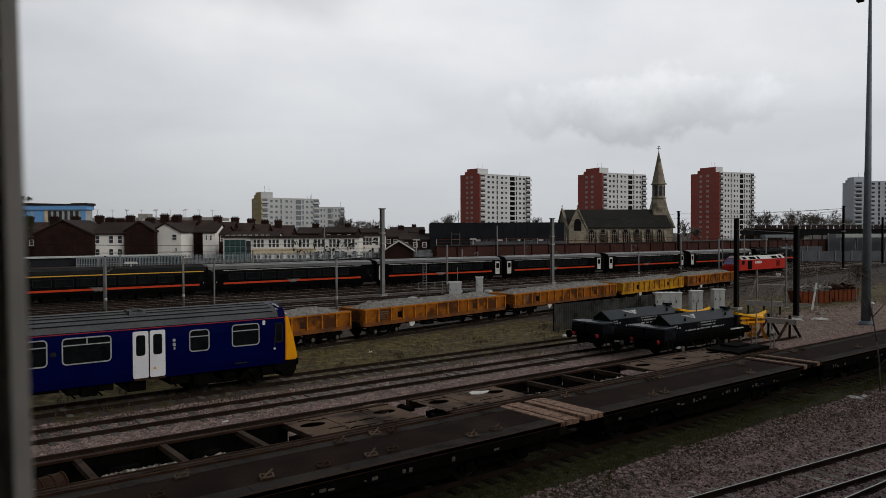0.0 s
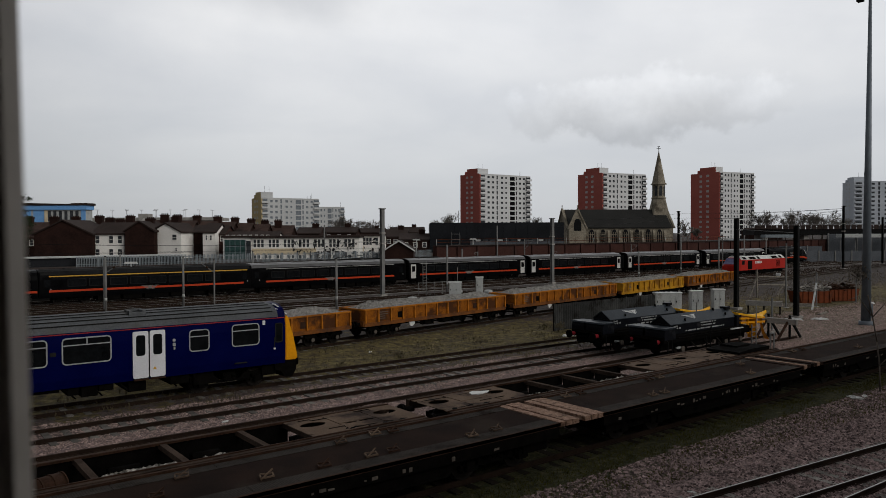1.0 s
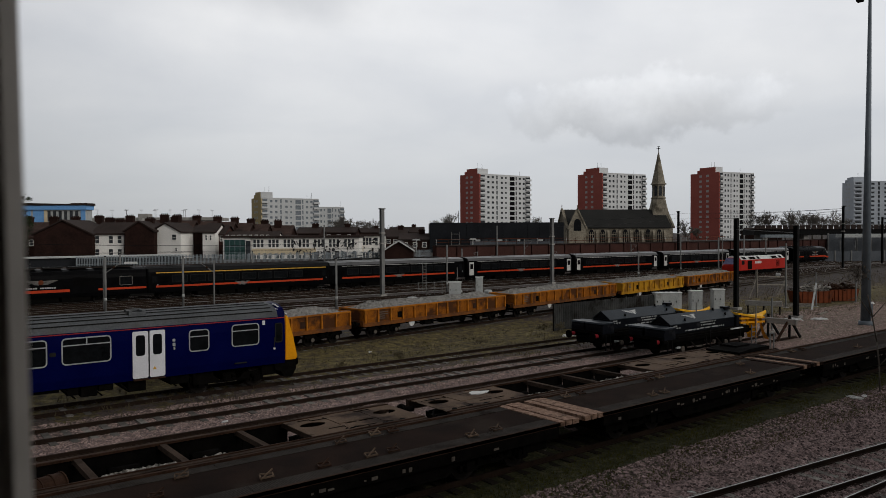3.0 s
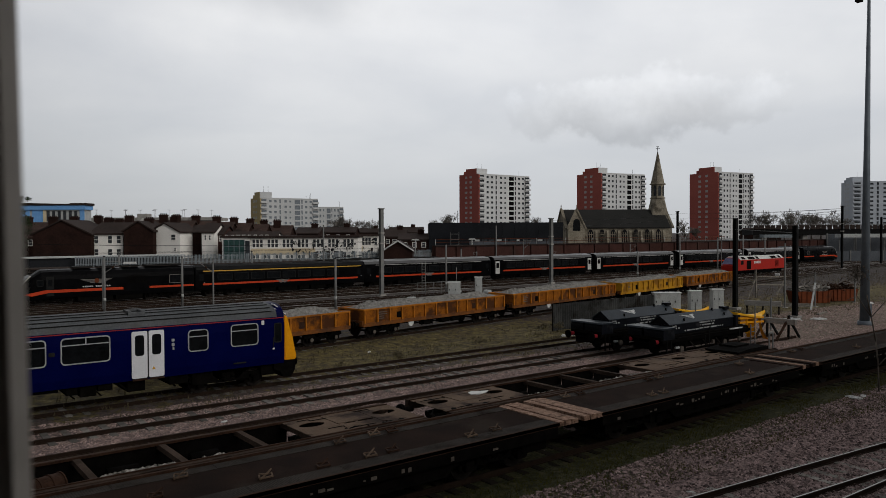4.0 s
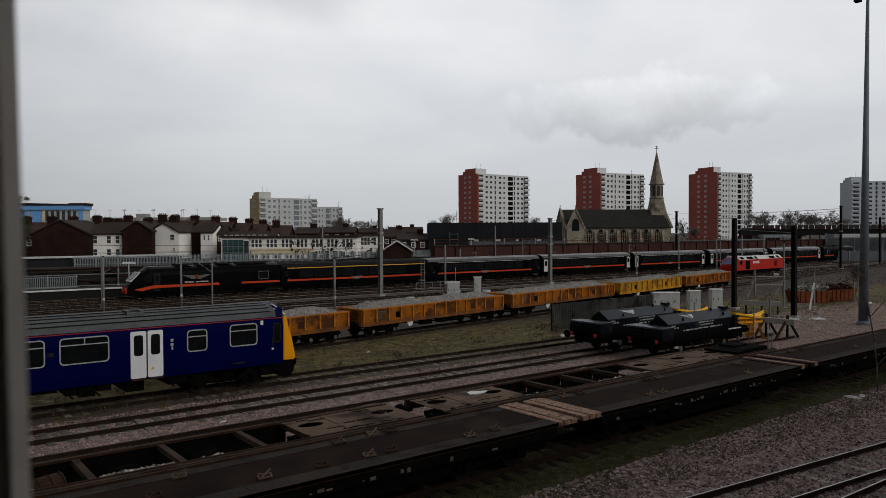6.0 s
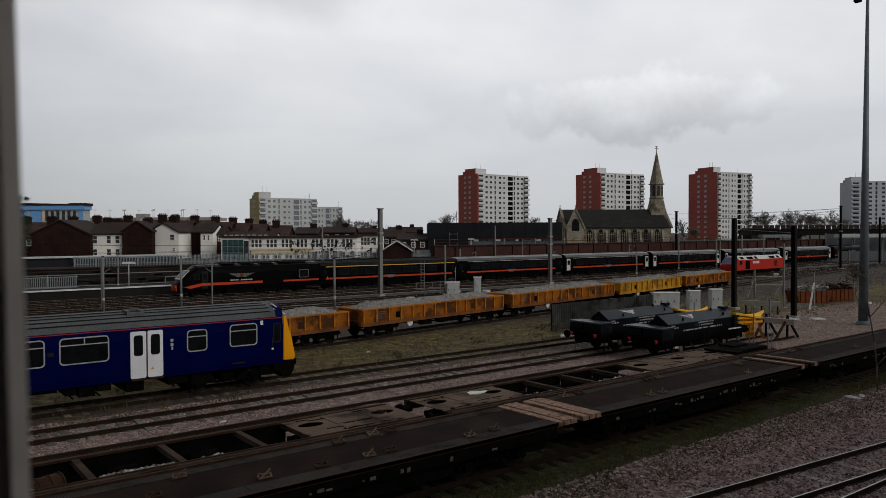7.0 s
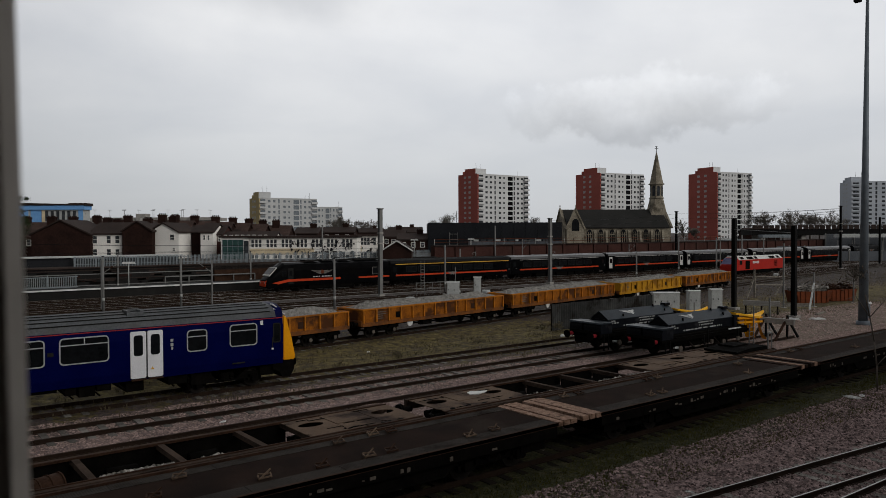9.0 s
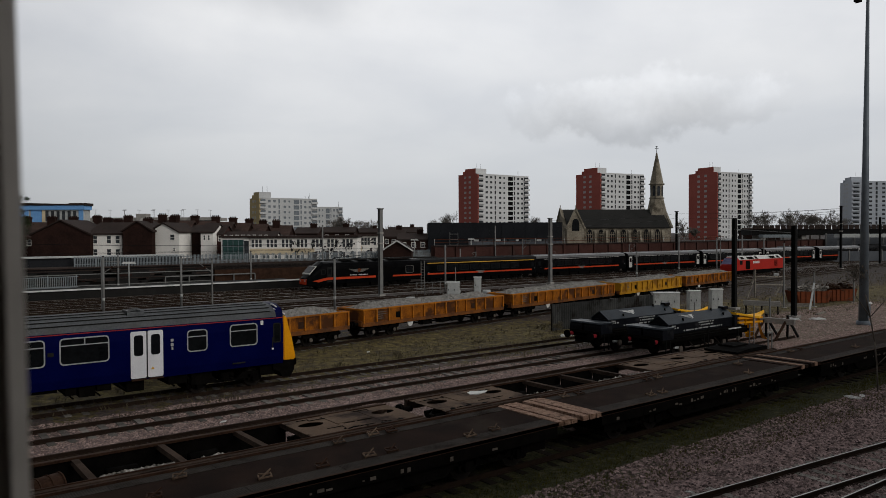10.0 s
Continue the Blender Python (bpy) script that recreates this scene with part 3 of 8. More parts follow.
def bogie(parent, x, base=2.6, r=0.46, label="", box_hub=False):
    """A two-axle bogie: side frames, springs, axle boxes."""
    b = B()
    for s in (-1, 1):
        y0, y1 = sorted((s * 0.93, s * 1.07))
        slab(b, [(-base / 2 - 0.5, 0.55), (-base / 2 - 0.5, 0.72), (-0.7, 0.74), (-0.45, 0.5), (0.45, 0.5), (0.7, 0.74), (base / 2 + 0.5, 0.72), (base / 2 + 0.5, 0.55), (0.55, 0.4), (-0.55, 0.4)], 1, y0, y1)
        for sx in (-1, 1):
            ax = sx * base / 2
            box(b, ax - 0.15, ax + 0.15, min(s * 0.95, s * 1.17), max(s * 0.95, s * 1.17), r - 0.14, r + 0.14)
            box(b, ax - 0.32, ax - 0.22, min(y0, y1), max(y0, y1), 0.3, 0.62)
            box(b, ax + 0.22, ax + 0.32, min(y0, y1), max(y0, y1), 0.3, 0.62)
        for k in range(4):
            tube(b, (-0.22 + (k % 2) * 0.44, s * 1.0, 0.46 + (k // 2) * 0.14), (-0.22 + (k % 2) * 0.44, s * 1.0, 0.58 + (k // 2) * 0.14), 0.11, seg=8)
    box(b, -0.28, 0.28, -1.0, 1.0, 0.45, 0.8)
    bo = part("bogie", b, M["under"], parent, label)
    bo.matrix_basis = pose(x, 0, 0)
    for sx in (-1, 1):
        wheelset(bo, sx * base / 2, 0, 0, r)
        if box_hub:
            b = B()
            for s in (-1, 1):
                tube(b, (sx * base / 2, s * 1.17, r), (sx * base / 2, s * 1.21, r), 0.12, seg=12)
            part("axle_cap", b, M["hub"], bo, "pale axle box caps")
    return bo


def section(half, sole, waist, cant, top, k=6):
    """Closed cross-section (y, z) of a carriage, from one sole over the roof to the other."""
    pts = [(-half + 0.06, sole), (-half, sole + 0.35), (-half, waist), (-half + 0.04, cant)]
    for i in range(1, k):
        q = math.pi * i / k
        pts.append((-(half - 0.04) * math.cos(q), cant + (top - cant) * math.sin(q) ** 0.75))
    pts += [(half - 0.04, cant), (half, waist), (half, sole + 0.35), (half - 0.06, sole)]
    return pts


def side_window(parent, x0, x1, z0, z1, y, frame="alu", r=0.12, split=0.0, mid=False, out=-1, bars=0.045):
    """A window in a proud rounded frame, with a top light when split > 0."""
    b = B()
    o, i = rounded(x0, x1, z0, z1, r), rounded(x0 + bars, x1 - bars, z0 + bars, z1 - bars, r * 0.75)
    vs = []
    for ring, yy in ((o, y), (o, y + out * 0.03), (i, y + out * 0.03), (i, y + out * 0.006)):
        vs.append([b.verts.new((p[0], yy, p[1])) for p in ring])
    n = len(o)
    for a, c in zip(vs, vs[1:]):
        for k in range(n):
            b.faces.new((a[k], a[(k + 1) % n], c[(k + 1) % n], c[k]))
    if split:
        zs = z1 - split
        box(b, x0 + bars, x1 - bars, min(y, y + out * 0.028), max(y, y + out * 0.028), zs - 0.02, zs + 0.02)
        if mid:
            xm = (x0 + x1) / 2
            box(b, xm - 0.02, xm + 0.02, min(y, y + out * 0.028), max(y, y + out * 0.028), zs, z1 - bars)
    w = part("window_frame", b, M[frame], parent)
    b = B()
    g = rounded(x0 + bars * 0.6, x1 - bars * 0.6, z0 + bars * 0.6, z1 - bars * 0.6, r * 0.75)
    slab(b, g, 1, min(y + out * 0.002, y + out * 0.010), max(y + out * 0.002, y + out * 0.010))
    part("pane", b, M["glass"], w, "dark glass")
    return w


def emblem(b, x, z, w, y):
    """A winged badge of plain shapes."""
    for s in (-1, 1):
        for k in range(5):
            l = w * (0.5 - 0.07 * k)
            zz = z + 0.2 - k * 0.09
            slab(b, [(x + s * 0.15, zz - 0.05), (x + s * l, zz + 0.0), (x + s * l * 0.93, zz - 0.05), (x + s * 0.15, zz - 0.11)], 1, y - 0.006, y)
    for k in range(10):
        a, c = 2 * math.pi * k / 10, 2 * math.pi * (k + 1) / 10
        slab(b, [(x, z), (x + 0.2 * math.cos(a), z + 0.2 * math.sin(a)), (x + 0.2 * math.cos(c), z + 0.2 * math.sin(c))], 1, y - 0.006, y)


def coach(first, doors):
    """A 22.4 m intercity coach, centre at the origin; the side at -y is the one that is seen."""
    label = "black intercity coach with orange stripe and " + ("gold line under the roof" if first else "grey doors")
    c = thing("intercity_coach", label, "railway coach", group="passing express train")
    L, half = 11.1, 1.37
    sec = section(half, 0.75, 2.6, 3.05, 3.60)
    b = B()
    loft(b, [[(x, y * k, z) for y, z in sec] for x, k in ((-L, 0.97), (-L + 0.12, 1), (L - 0.12, 1), (L, 0.97))], smooth=False)
    part("body", b, M["black"], c)
    b = B()
    top = [(y * 1.004, z + 0.012) for y, z in sec[3:-3]]
    rings = []
    for x in (-L + 0.15, L - 0.15):
        rings.append([(x, y, z) for y, z in top] + [(x, y * 0.98, z - 0.03) for y, z in top[::-1]])
    loft(b, rings)
    for k in range(6):
        x = -8.5 + k * 3.4
        tube(b, (x, 0, 3.58), (x, 0, 3.67), 0.22, 0.16, 10)
    for zz in range(1, 4):
        y, z = top[zz]
        box(b, -L + 0.2, L - 0.2, y - 0.015, y + 0.015, z, z + 0.02)
    part("roof", b, M["hstroof"] if first else M["hsttop"], c, "dusty black roof" if first else "glossy grey roof")
    for s in (-1, 1):
        ys = s * half
        b = B()
        lo, hi = sorted((ys, ys + s * 0.012))
        if first:
            box(b, -L + 0.9, L - 0.9, lo, hi, 1.32, 1.53)
        else:
            box(b, -L + 1.9, L - 1.9, lo, hi, 1.32, 1.53)
        part("stripe", b, M["stripe"], c, "orange stripe")
        b = B()
        if first:
            box(b, -L + 0.9, L - 0.4, lo - s * 0.03, hi - s * 0.03, 2.86, 2.96)
            part("upper_line", b, M["gold"], c, "gold line")
        else:
            box(b, -L + 1.9, L - 1.9, lo - s * 0.03, hi - s * 0.03, 2.90, 2.95)
            part("upper_line", b, M["silver"], c, "thin silver line")
        for k in range(8):
            x = -L + 2.6 + k * 2.02
            side_window(c, x, x + 1.75, 1.82, 2.62, ys, "rubber", 0.1, out=s)
        for e in (-1, 1):
            b = B()
            x = e * (L - 0.75)
            box(b, x - 0.42, x + 0.42, lo - s * 0.005, hi + s * 0.005, 0.95, 2.85)
            d = part("door", b, M["silver" if doors else "black"], c, "silver grey slam door" if doors else "black slam door")
            b = B()
            slab(b, rounded(x - 0.28, x + 0.28, 1.85, 2.6, 0.08), 1, min(ys + s * 0.016, ys + s * 0.024), max(ys + s * 0.016, ys + s * 0.024))
            part("pane", b, M["glass"], d, "dark glass")
            b = B()
            box(b, x + 0.28, x + 0.36, min(ys + s * 0.015, ys + s * 0.05), max(ys + s * 0.015, ys + s * 0.05), 1.55, 1.68)
            part("door_handle", b, M["alu"], d)
        b = B()
        emblem(b, -0.4 if s < 0 else 0.4, 1.45, 1.8, ys - 0.012 if s < 0 else ys + 0.02)
        part("emblem", b, M["emblem"], c, "grey winged emblem")
    b = B()
    for x0, x1 in ((-5.6, -3.4), (-3.1, -1.2), (-0.9, 1.6), (1.9, 3.2), (3.5, 5.6)):
        box(b, x0, x1, -1.22, 1.22, 0.28, 0.78)
    part("underframe", b, M["under"], c)
    b = B()
    for e in (-1, 1):
        box(b, e * L - 0.02 if e > 0 else -L - 0.2, L + 0.2 if e > 0 else -L + 0.02, -0.55, 0.55, 0.9, 3.1)
    part("gangway", b, M["rubber"], c)
    for e in (-1, 1):
        bogie(c, e * 8.0)
    return c


def power_car():
    """The 17.6 m wedge-nosed power car; its nose points to -x."""
    c = thing("power_car", "black wedge-nosed diesel power car with orange stripe and winged emblem", "locomotive", group="passing express train")
    half = 1.37
    sec = section(half, 0.75, 2.6, 3.0, 3.62)

    def ring(x, k, low, z_top):
        out = []
        for y, z in sec:
            zz = low + (z - 0.75) * (z_top - low) / (3.62 - 0.75)
            out.append((x, y * k, zz))
        return out
    b = B()
    loft(b, [ring(-8.8, 0.62, 0.62, 1.55), ring(-8.55, 0.74, 0.5, 1.8), ring(-7.9, 0.86, 0.5, 2.35), ring(-7.2, 0.93, 0.55, 3.1), ring(-6.5, 0.98, 0.65, 3.6), ring(-5.6, 1, 0.75, 3.62), ring(8.75, 1, 0.75, 3.62)], smooth=False)
    part("body", b, M["black"], c)
    b = B()
    slab(b, [(-8.42, 2.06), (-7.42, 3.04), (-7.37, 2.96), (-8.37, 1.96)], 1, -0.95, 0.95)
    w = part("windscreen_surround", b, M["silver"], c, "pale windscreen surround")
    b = B()
    slab(b, [(-8.28, 2.25), (-7.54, 2.98), (-7.51, 2.93), (-8.26, 2.20)], 1, -0.88, 0.88)
    part("windscreen", b, M["glass"], w, "dark glass")
    b = B()
    slab(b, [(-8.84, 0.75), (-8.84, 1.35), (-8.55, 1.62), (-8.5, 1.62), (-8.5, 0.75)], 1, -0.86, 0.86)
    n = part("nose_panel", b, M["stripe"], c, "orange nose panel")
    for s in (-1, 1):
        b = B()
        tube(b, (-8.86, s * 0.6, 1.2), (-8.83, s * 0.6, 1.2), 0.12, seg=12)
        part("headlight", b, M["alu"], n)
    for s in (-1, 1):
        ys = s * half
        lo, hi = sorted((ys, ys + s * 0.012))
        b = B()
        slab(b, [(-8.2, 1.18), (-6.2, 1.56), (-2.2 + 3.4, 1.56), (1.2, 1.30), (-6.0, 1.26), (-7.4, 1.0)], 1, lo - (0.0 if s > 0 else 0.01), hi + (0.01 if s > 0 else 0.0))
        box(b, 3.9, 8.7, lo, hi, 1.32, 1.53)
        part("stripe", b, M["stripe"], c, "orange stripe")
        b = B()
        emblem(b, -1.4, 2.35, 3.2, ys - 0.012 if s < 0 else ys + 0.02)
        em = part("emblem", b, M["emblem"], c, "grey winged emblem")
        b = B()
        tube(b, (-1.4, ys + s * 0.018, 2.35), (-1.4, ys + s * 0.032, 2.35), 0.24, seg=14)
        part("disc", b, M["skip"], em, "dull red disc")
        b = B()
        for k in range(13):
            if k != 5:
                box(b, -2.75 + k * 0.21, -2.61 + k * 0.21, lo, hi, 1.70, 1.84)
        part("lettering", b, M["silver"], c, "grey lettering bars")
        b = B()
        box(b, -6.1, -5.4, lo, hi, 0.95, 2.9)
        d = part("cab_door", b, M["hstroof"], c, "black cab door")
        b = B()
        box(b, -5.95, -5.55, lo - 0.008, hi + 0.008, 1.95, 2.6)
        part("pane", b, M["glass"], d, "dark glass")
        side_window(c, -6.95, -6.35, 1.95, 2.6, ys * 0.985, "rubber", 0.08, out=s)
        side_window(c, 6.0, 7.3, 1.75, 2.7, ys, "emblem", 0.08, out=s)
        b = B()
        for k in range(9):
            box(b, 1.5, 3.7, lo, hi + 0.01, 1.9 + k * 0.1, 1.95 + k * 0.1)
        part("grille", b, M["under"], c)
    b = B()
    for k in range(4):
        box(b, -3.5 + k * 2.4, -1.7 + k * 2.4, -0.7, 0.7, 3.68, 3.82)
    box(b, 4.6, 7.6, -0.6, 0.6, 3.68, 3.85)
    part("roof_grilles", b, M["hstroof"], c)
    b = B()
    for x0, x1 in ((-3.2, 0.2), (0.5, 3.2)):
        box(b, x0, x1, -1.22, 1.22, 0.28, 0.78)
    part("underframe", b, M["under"], c)
    for e in (-1, 1):
        bogie(c, e * 5.3)
    return c


def build_express():
    """The passing express: (thing, place of its middle along the track at the start, turned round)."""
    cars = [(power_car(), -0.65, 0)]
    first = coach(True, False)
    plain = coach(False, True)
    middles = (19.3, 41.5, 64.3, 87.4, 111.2, 135.3)
    cars.append((first, middles[0], 0))
    second = coach(False, False)
    cars.append((second, middles[1], 0))
    cars.append((plain, middles[2], 0))
    for x in middles[3:]:
        cars.append((copy_thing(plain, pose(0, 0, 0)), x, 0))
    cars.append((copy_thing(cars[0][0], pose(0, 0, 0)), 157.0, 180))
    return cars


# ---- the parked blue unit
def build_unit():
    u = thing("electric_multiple_unit", "parked dark blue electric train with yellow cab front and white doors", "train", pose(0, 33.46, 0))
    half, L0, L1 = 1.4, -4.2, 15.5
    sec = section(half, 1.0, 2.7, 3.19, 3.80, 10)
    b = B()
    loft(b, [[(x, y, z) for y, z in sec] for x in (L0, L1)])
    part("body", b, M["blue"], u)
    top = [(y * 1.006, z + 0.012) for y, z in sec[3:-3]]
    b = B()
    loft(b, [[(x, y, z) for y, z in top] + [(x, y * 0.97, z - 0.05) for y, z in top[::-1]] for x in (L0, 15.1)])
    roof = part("roof", b, M["emuroof"], u, "ribbed grey roof")
    for k in (1, 2, 3, 4, 8, 9, 10):
        y, z = top[min(k, len(top) - 1)]
        r = B()
        box(r, L0 + 0.1, 14.9, y - 0.02, y + 0.02, z - 0.01, z + 0.035)
        part("roof_rib", r, M["hstroof"], roof, "dark roof rib")
    for x in (9.2, 14.0, -1.0):
        b = B()
        if x == 9.2:
            for a in (8.62, 9.16):
                box(b, a, a + 0.14, -0.95, -0.25, 3.55, 3.87)
            box(b, 8.62, 9.3, -0.97, -0.83, 3.55, 3.80)
            box(b, 8.62, 9.3, -0.37, -0.23, 3.6, 3.90)
        else:
            loft(b, [rr for rr in ([(x - 0.28, y, 3.62) for y in (-0.8, -0.45)] + [(x + 0.28, y, 3.62) for y in (-0.45, -0.8)], [(x - 0.22, y, 3.78) for y in (-0.75, -0.5)] + [(x + 0.22, y, 3.78) for y in (-0.5, -0.75)])])
        part("roof_vent", b, M["emuroof"], roof, "grey roof vent")
    for s in (-1, 1):
        lo, hi = sorted((s * (half - 0.035), s * (half - 0.01)))
        b = B()
        box(b, L0, 15.5, lo, hi, 3.13, 3.165)
        part("cantrail_line", b, M["redline"], u, "thin red line")
    yn = -half
    for x0, x1, z0, z1, mid in ((-3.9, -2.1, 1.93, 3.0, True), (-0.1, 1.7, 1.93, 3.0, True), (3.62, 5.46, 1.93, 3.0, True), (5.96, 7.80, 1.93, 3.0, True), (10.96, 11.86, 1.96, 2.92, False), (12.88, 14.2, 1.99, 3.0, False)):
        side_window(u, x0, x1, z0, z1, yn, "alu", 0.16, 0.30, mid, bars=0.048)
    for dx in (0.0, -8.6):
        for x0, x1 in ((8.62, 9.25), (9.31, 9.94)):
            b = B()
            o = rounded(x0 + dx, x1 + dx, 1.08, 3.04, 0.07)
            slab(b, o, 1, yn - 0.035, yn + 0.01)
            d = part("door_leaf", b, M["white"], u, "white sliding door leaf")
            b = B()
            slab(b, rounded(x0 + dx + 0.13, x1 + dx - 0.13, 2.02, 2.88, 0.1), 1, yn - 0.043, yn - 0.03)
            part("pane", b, M["glass"], d, "dark glass")
            b = B()
            box(b, x0 + dx + 0.02, x1 + dx - 0.02, yn - 0.12, yn - 0.02, 1.0, 1.06)
            part("step", b, M["rust"], d, "rusty step edge")
        b = B()
        slab(b, [(9.42 + dx, 1.40), (9.58 + dx, 1.40), (9.5 + dx, 1.53)], 1, yn - 0.04, yn - 0.034)
        part("warning_triangle", b, M["gold"], u, "yellow warning triangle")
        b = B()
        box(b, 9.26 + dx, 9.30 + dx, yn - 0.02, yn + 0.01, 1.06, 3.04)
        part("door_seal", b, M["rubber"], u)
    for x, z, w, h, mt in ((10.32, 2.55, 0.12, 0.12, "alu"), (10.32, 2.36, 0.12, 0.14, "alu"), (10.33, 2.2, 0.07, 0.12, "alu"), (14.42, 2.98, 0.13, 0.2, "white"), (14.95, 1.73, 0.1, 0.08, "white"), (5.65, 2.4, 0.22, 0.16, "rubber"), (14.95, 2.02, 0.04, 0.5, "rubber"), (13.3, 1.24, 0.6, 0.06, "rubber")):
        b = B()
        slab(b, rounded(x - w / 2, x + w / 2, z - h / 2, z + h / 2, min(w, h) * 0.2), 1, yn - 0.03, yn)
        part("door_control" if z > 1.5 else "grab_rail", b, M[mt], u)
    side_window(u, 14.98, 15.36, 2.0, 2.92, yn, "rubber", 0.08)
    # cab front: a yellow moulding that leans back, black below
    b = B()
    side = [(15.5, 1.12), (15.5, 3.22), (15.66, 3.22), (15.93, 2.2), (16.14, 1.28), (16.12, 1.12)]
    slab(b, side, 1, -half + 0.0, half)
    bmesh.ops.bevel(b, geom=b.edges[:], offset=0.05, segments=2, affect="EDGES")
    part("cab_front", b, M["yellow"], u, "warning yellow cab front")
    b = B()
    slab(b, [(15.0, 1.06), (15.52, 1.12), (16.12, 1.11), (16.08, 0.62), (15.86, 0.30), (15.5, 0.33), (15.3, 0.62), (15.0, 0.72)], 1, -1.32, 1.32)
    part("front_valance", b, M["under"], u)
    b = B()
    rings = []
    for x, d in ((15.1, 0.0), (15.66, 0.30)):
        rings.append([(x, y * (1 - d * 0.25), z - d * (z - 3.1) * 1.3) for y, z in top] + [(x, y * 0.9, 3.05) for y, z in top[::-1]])
    loft(b, rings)
    part("roof_end", b, M["emuroof"], roof)
    b = B()
    bar(b, (15.12, -1.1, 3.56), (15.68, -1.15, 3.28), 0.16, 0.06)
    bar(b, (15.15, -0.9, 3.76), (15.5, -0.9, 3.5), 0.3, 0.05)
    part("rain_strip", b, M["white"], roof, "white roof edge strip")
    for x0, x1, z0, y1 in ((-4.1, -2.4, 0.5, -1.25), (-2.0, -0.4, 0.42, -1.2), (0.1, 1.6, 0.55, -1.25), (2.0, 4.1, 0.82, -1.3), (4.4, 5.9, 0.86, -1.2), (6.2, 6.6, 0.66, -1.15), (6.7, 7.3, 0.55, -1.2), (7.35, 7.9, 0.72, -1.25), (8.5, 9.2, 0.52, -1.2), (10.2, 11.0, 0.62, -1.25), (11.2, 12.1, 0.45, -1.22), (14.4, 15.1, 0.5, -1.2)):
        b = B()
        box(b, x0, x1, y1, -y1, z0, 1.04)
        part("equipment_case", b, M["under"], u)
    for x in (6.0, 7.0, 8.1, 10.0, 10.9):
        b = B()
        bar(b, (x, -1.1, 1.0), (x + 0.5, -1.1, 0.5), 0.06)
        part("brake_rod", b, M["under"], u)
    for x in (12.9, -1.5):
        bogie(u, x, 2.6, 0.42)
    for y in (-0.87, 0.87):
        b = B()
        tube(b, (15.9, y, 0.95), (16.3, y, 0.95), 0.1)
        tube(b, (16.28, y, 0.95), (16.34, y, 0.95), 0.2, seg=14)
        part("buffer", b, M["under"], u)


# ---- ballast wagons
def ballast_wagon(paint, length, s0, label, bays=9, seed=1):
    m = line_pose(s0 + length / 2)
    w = thing("ballast_wagon", label, "railway wagon", m, "ballast wagons")
    rnd = random.Random(seed)
    L, half, z0, z1 = length / 2, 1.3, 0.92, 1.88
    b = B()
    for s in (-1, 1):
        lo, hi = sorted((s * (half - 0.06), s * (half - 0.12)))
        box(b, -L + 0.06, L - 0.06, lo, hi, z0 + 0.15, z1)
    for e in (-1, 1):
        lo, hi = sorted((e * (L - 0.04), e * (L - 0.1)))
        box(b, lo, hi, -half + 0.12, half - 0.12, z0 + 0.15, z1 + 0.02)
    box(b, -L + 0.1, L - 0.1, -half + 0.12, half - 0.12, z0 + 0.1, z0 + 0.2)
    part("body", b, M[paint], w)
    b = B()
    for s in (-1, 1):
        lo, hi = sorted((s * (half - 0.13), s * (half + 0.01)))
        box(b, -L, L, lo, hi, z1 - 0.002, z1 + 0.09)
    for e in (-1, 1):
        lo, hi = sorted((e * (L - 0.12), e * L))
        box(b, lo, hi, -half + 0.13, half - 0.13, z1 - 0.002, z1 + 0.09)
    part("top_rail", b, M["orangelit" if paint == "orange" else paint], w)
    b = B()
    for s in (-1, 1):
        lo, hi = sorted((s * (half - 0.14), s * (half + 0.0)))
        box(b, -L, L, lo, hi, z0 - 0.1, z0 + 0.15)
    part("sole_bar", b, M["orangein" if paint != "wyellow" else paint], w, "rust-streaked sole bar")
    b = B()
    # orange ribs use the lighter copy, so relief shading is partly painted
    box(b, -0.055, 0.055, -half - 0.05, -half + 0.06, z0 + 0.14, z1)
    post = mesh_of("side_post", b, M["orangelit" if paint == "orange" else paint])
    for k in range(bays + 1):
        x = -L + 0.1 + (2 * L - 0.2) * k / bays
        piece("side_post", post, w, pose(x, 0, 0))
        piece("side_post", post, w, Matrix.Translation((x, 2 * half - 0.04, 0)))
    for k, name, mt in ((0.8, "data_panel", "hub"), (2.6, "data_panel", "under"), (bays - 3.4, "data_panel", "rust")):
        x = -L + 0.1 + (2 * L - 0.2) * k / bays
        b = B()
        if mt == "hub":
            for j in range(4):
                box(b, x + 0.35, x + 0.35 + rnd.uniform(0.5, 0.8), -half + 0.05, -half + 0.062, 1.66 - j * 0.14, 1.72 - j * 0.14)
        else:
            box(b, x, x + 0.6, -half + 0.045, -half + 0.062, 1.2, 1.6)
        part(name, b, M[mt], w)
    # load
    nx, ny = 90, 16
    verts, faces = [], []
    for i in range(nx + 1):
        for j in range(ny + 1):
            x, y = -L + 0.12 + (2 * L - 0.24) * i / nx, -half + 0.13 + (2 * half - 0.26) * j / ny
            e = min(1, (L - abs(x)) / 1.6) ** 0.6 * (1 - (abs(y) / half) ** 2)
            hh = 0.44 * e + 0.16 * noise.noise((x * 0.5 + seed * 9, y * 0.8, 2)) * e + rnd.uniform(-0.055, 0.055)
            verts.append((x, y, z1 - 0.08 + hh))
    for i in range(nx):
        for j in range(ny):
            a = i * (ny + 1) + j
            faces.append((a, a + ny + 1, a + ny + 2, a + 1))
    me = bpy.data.meshes.new("ballast_load")
    me.from_pydata(verts, [], faces)
    me.materials.append(M["gravel"])
    ob = new("ballast_load", me)
    ob.matrix_basis = m
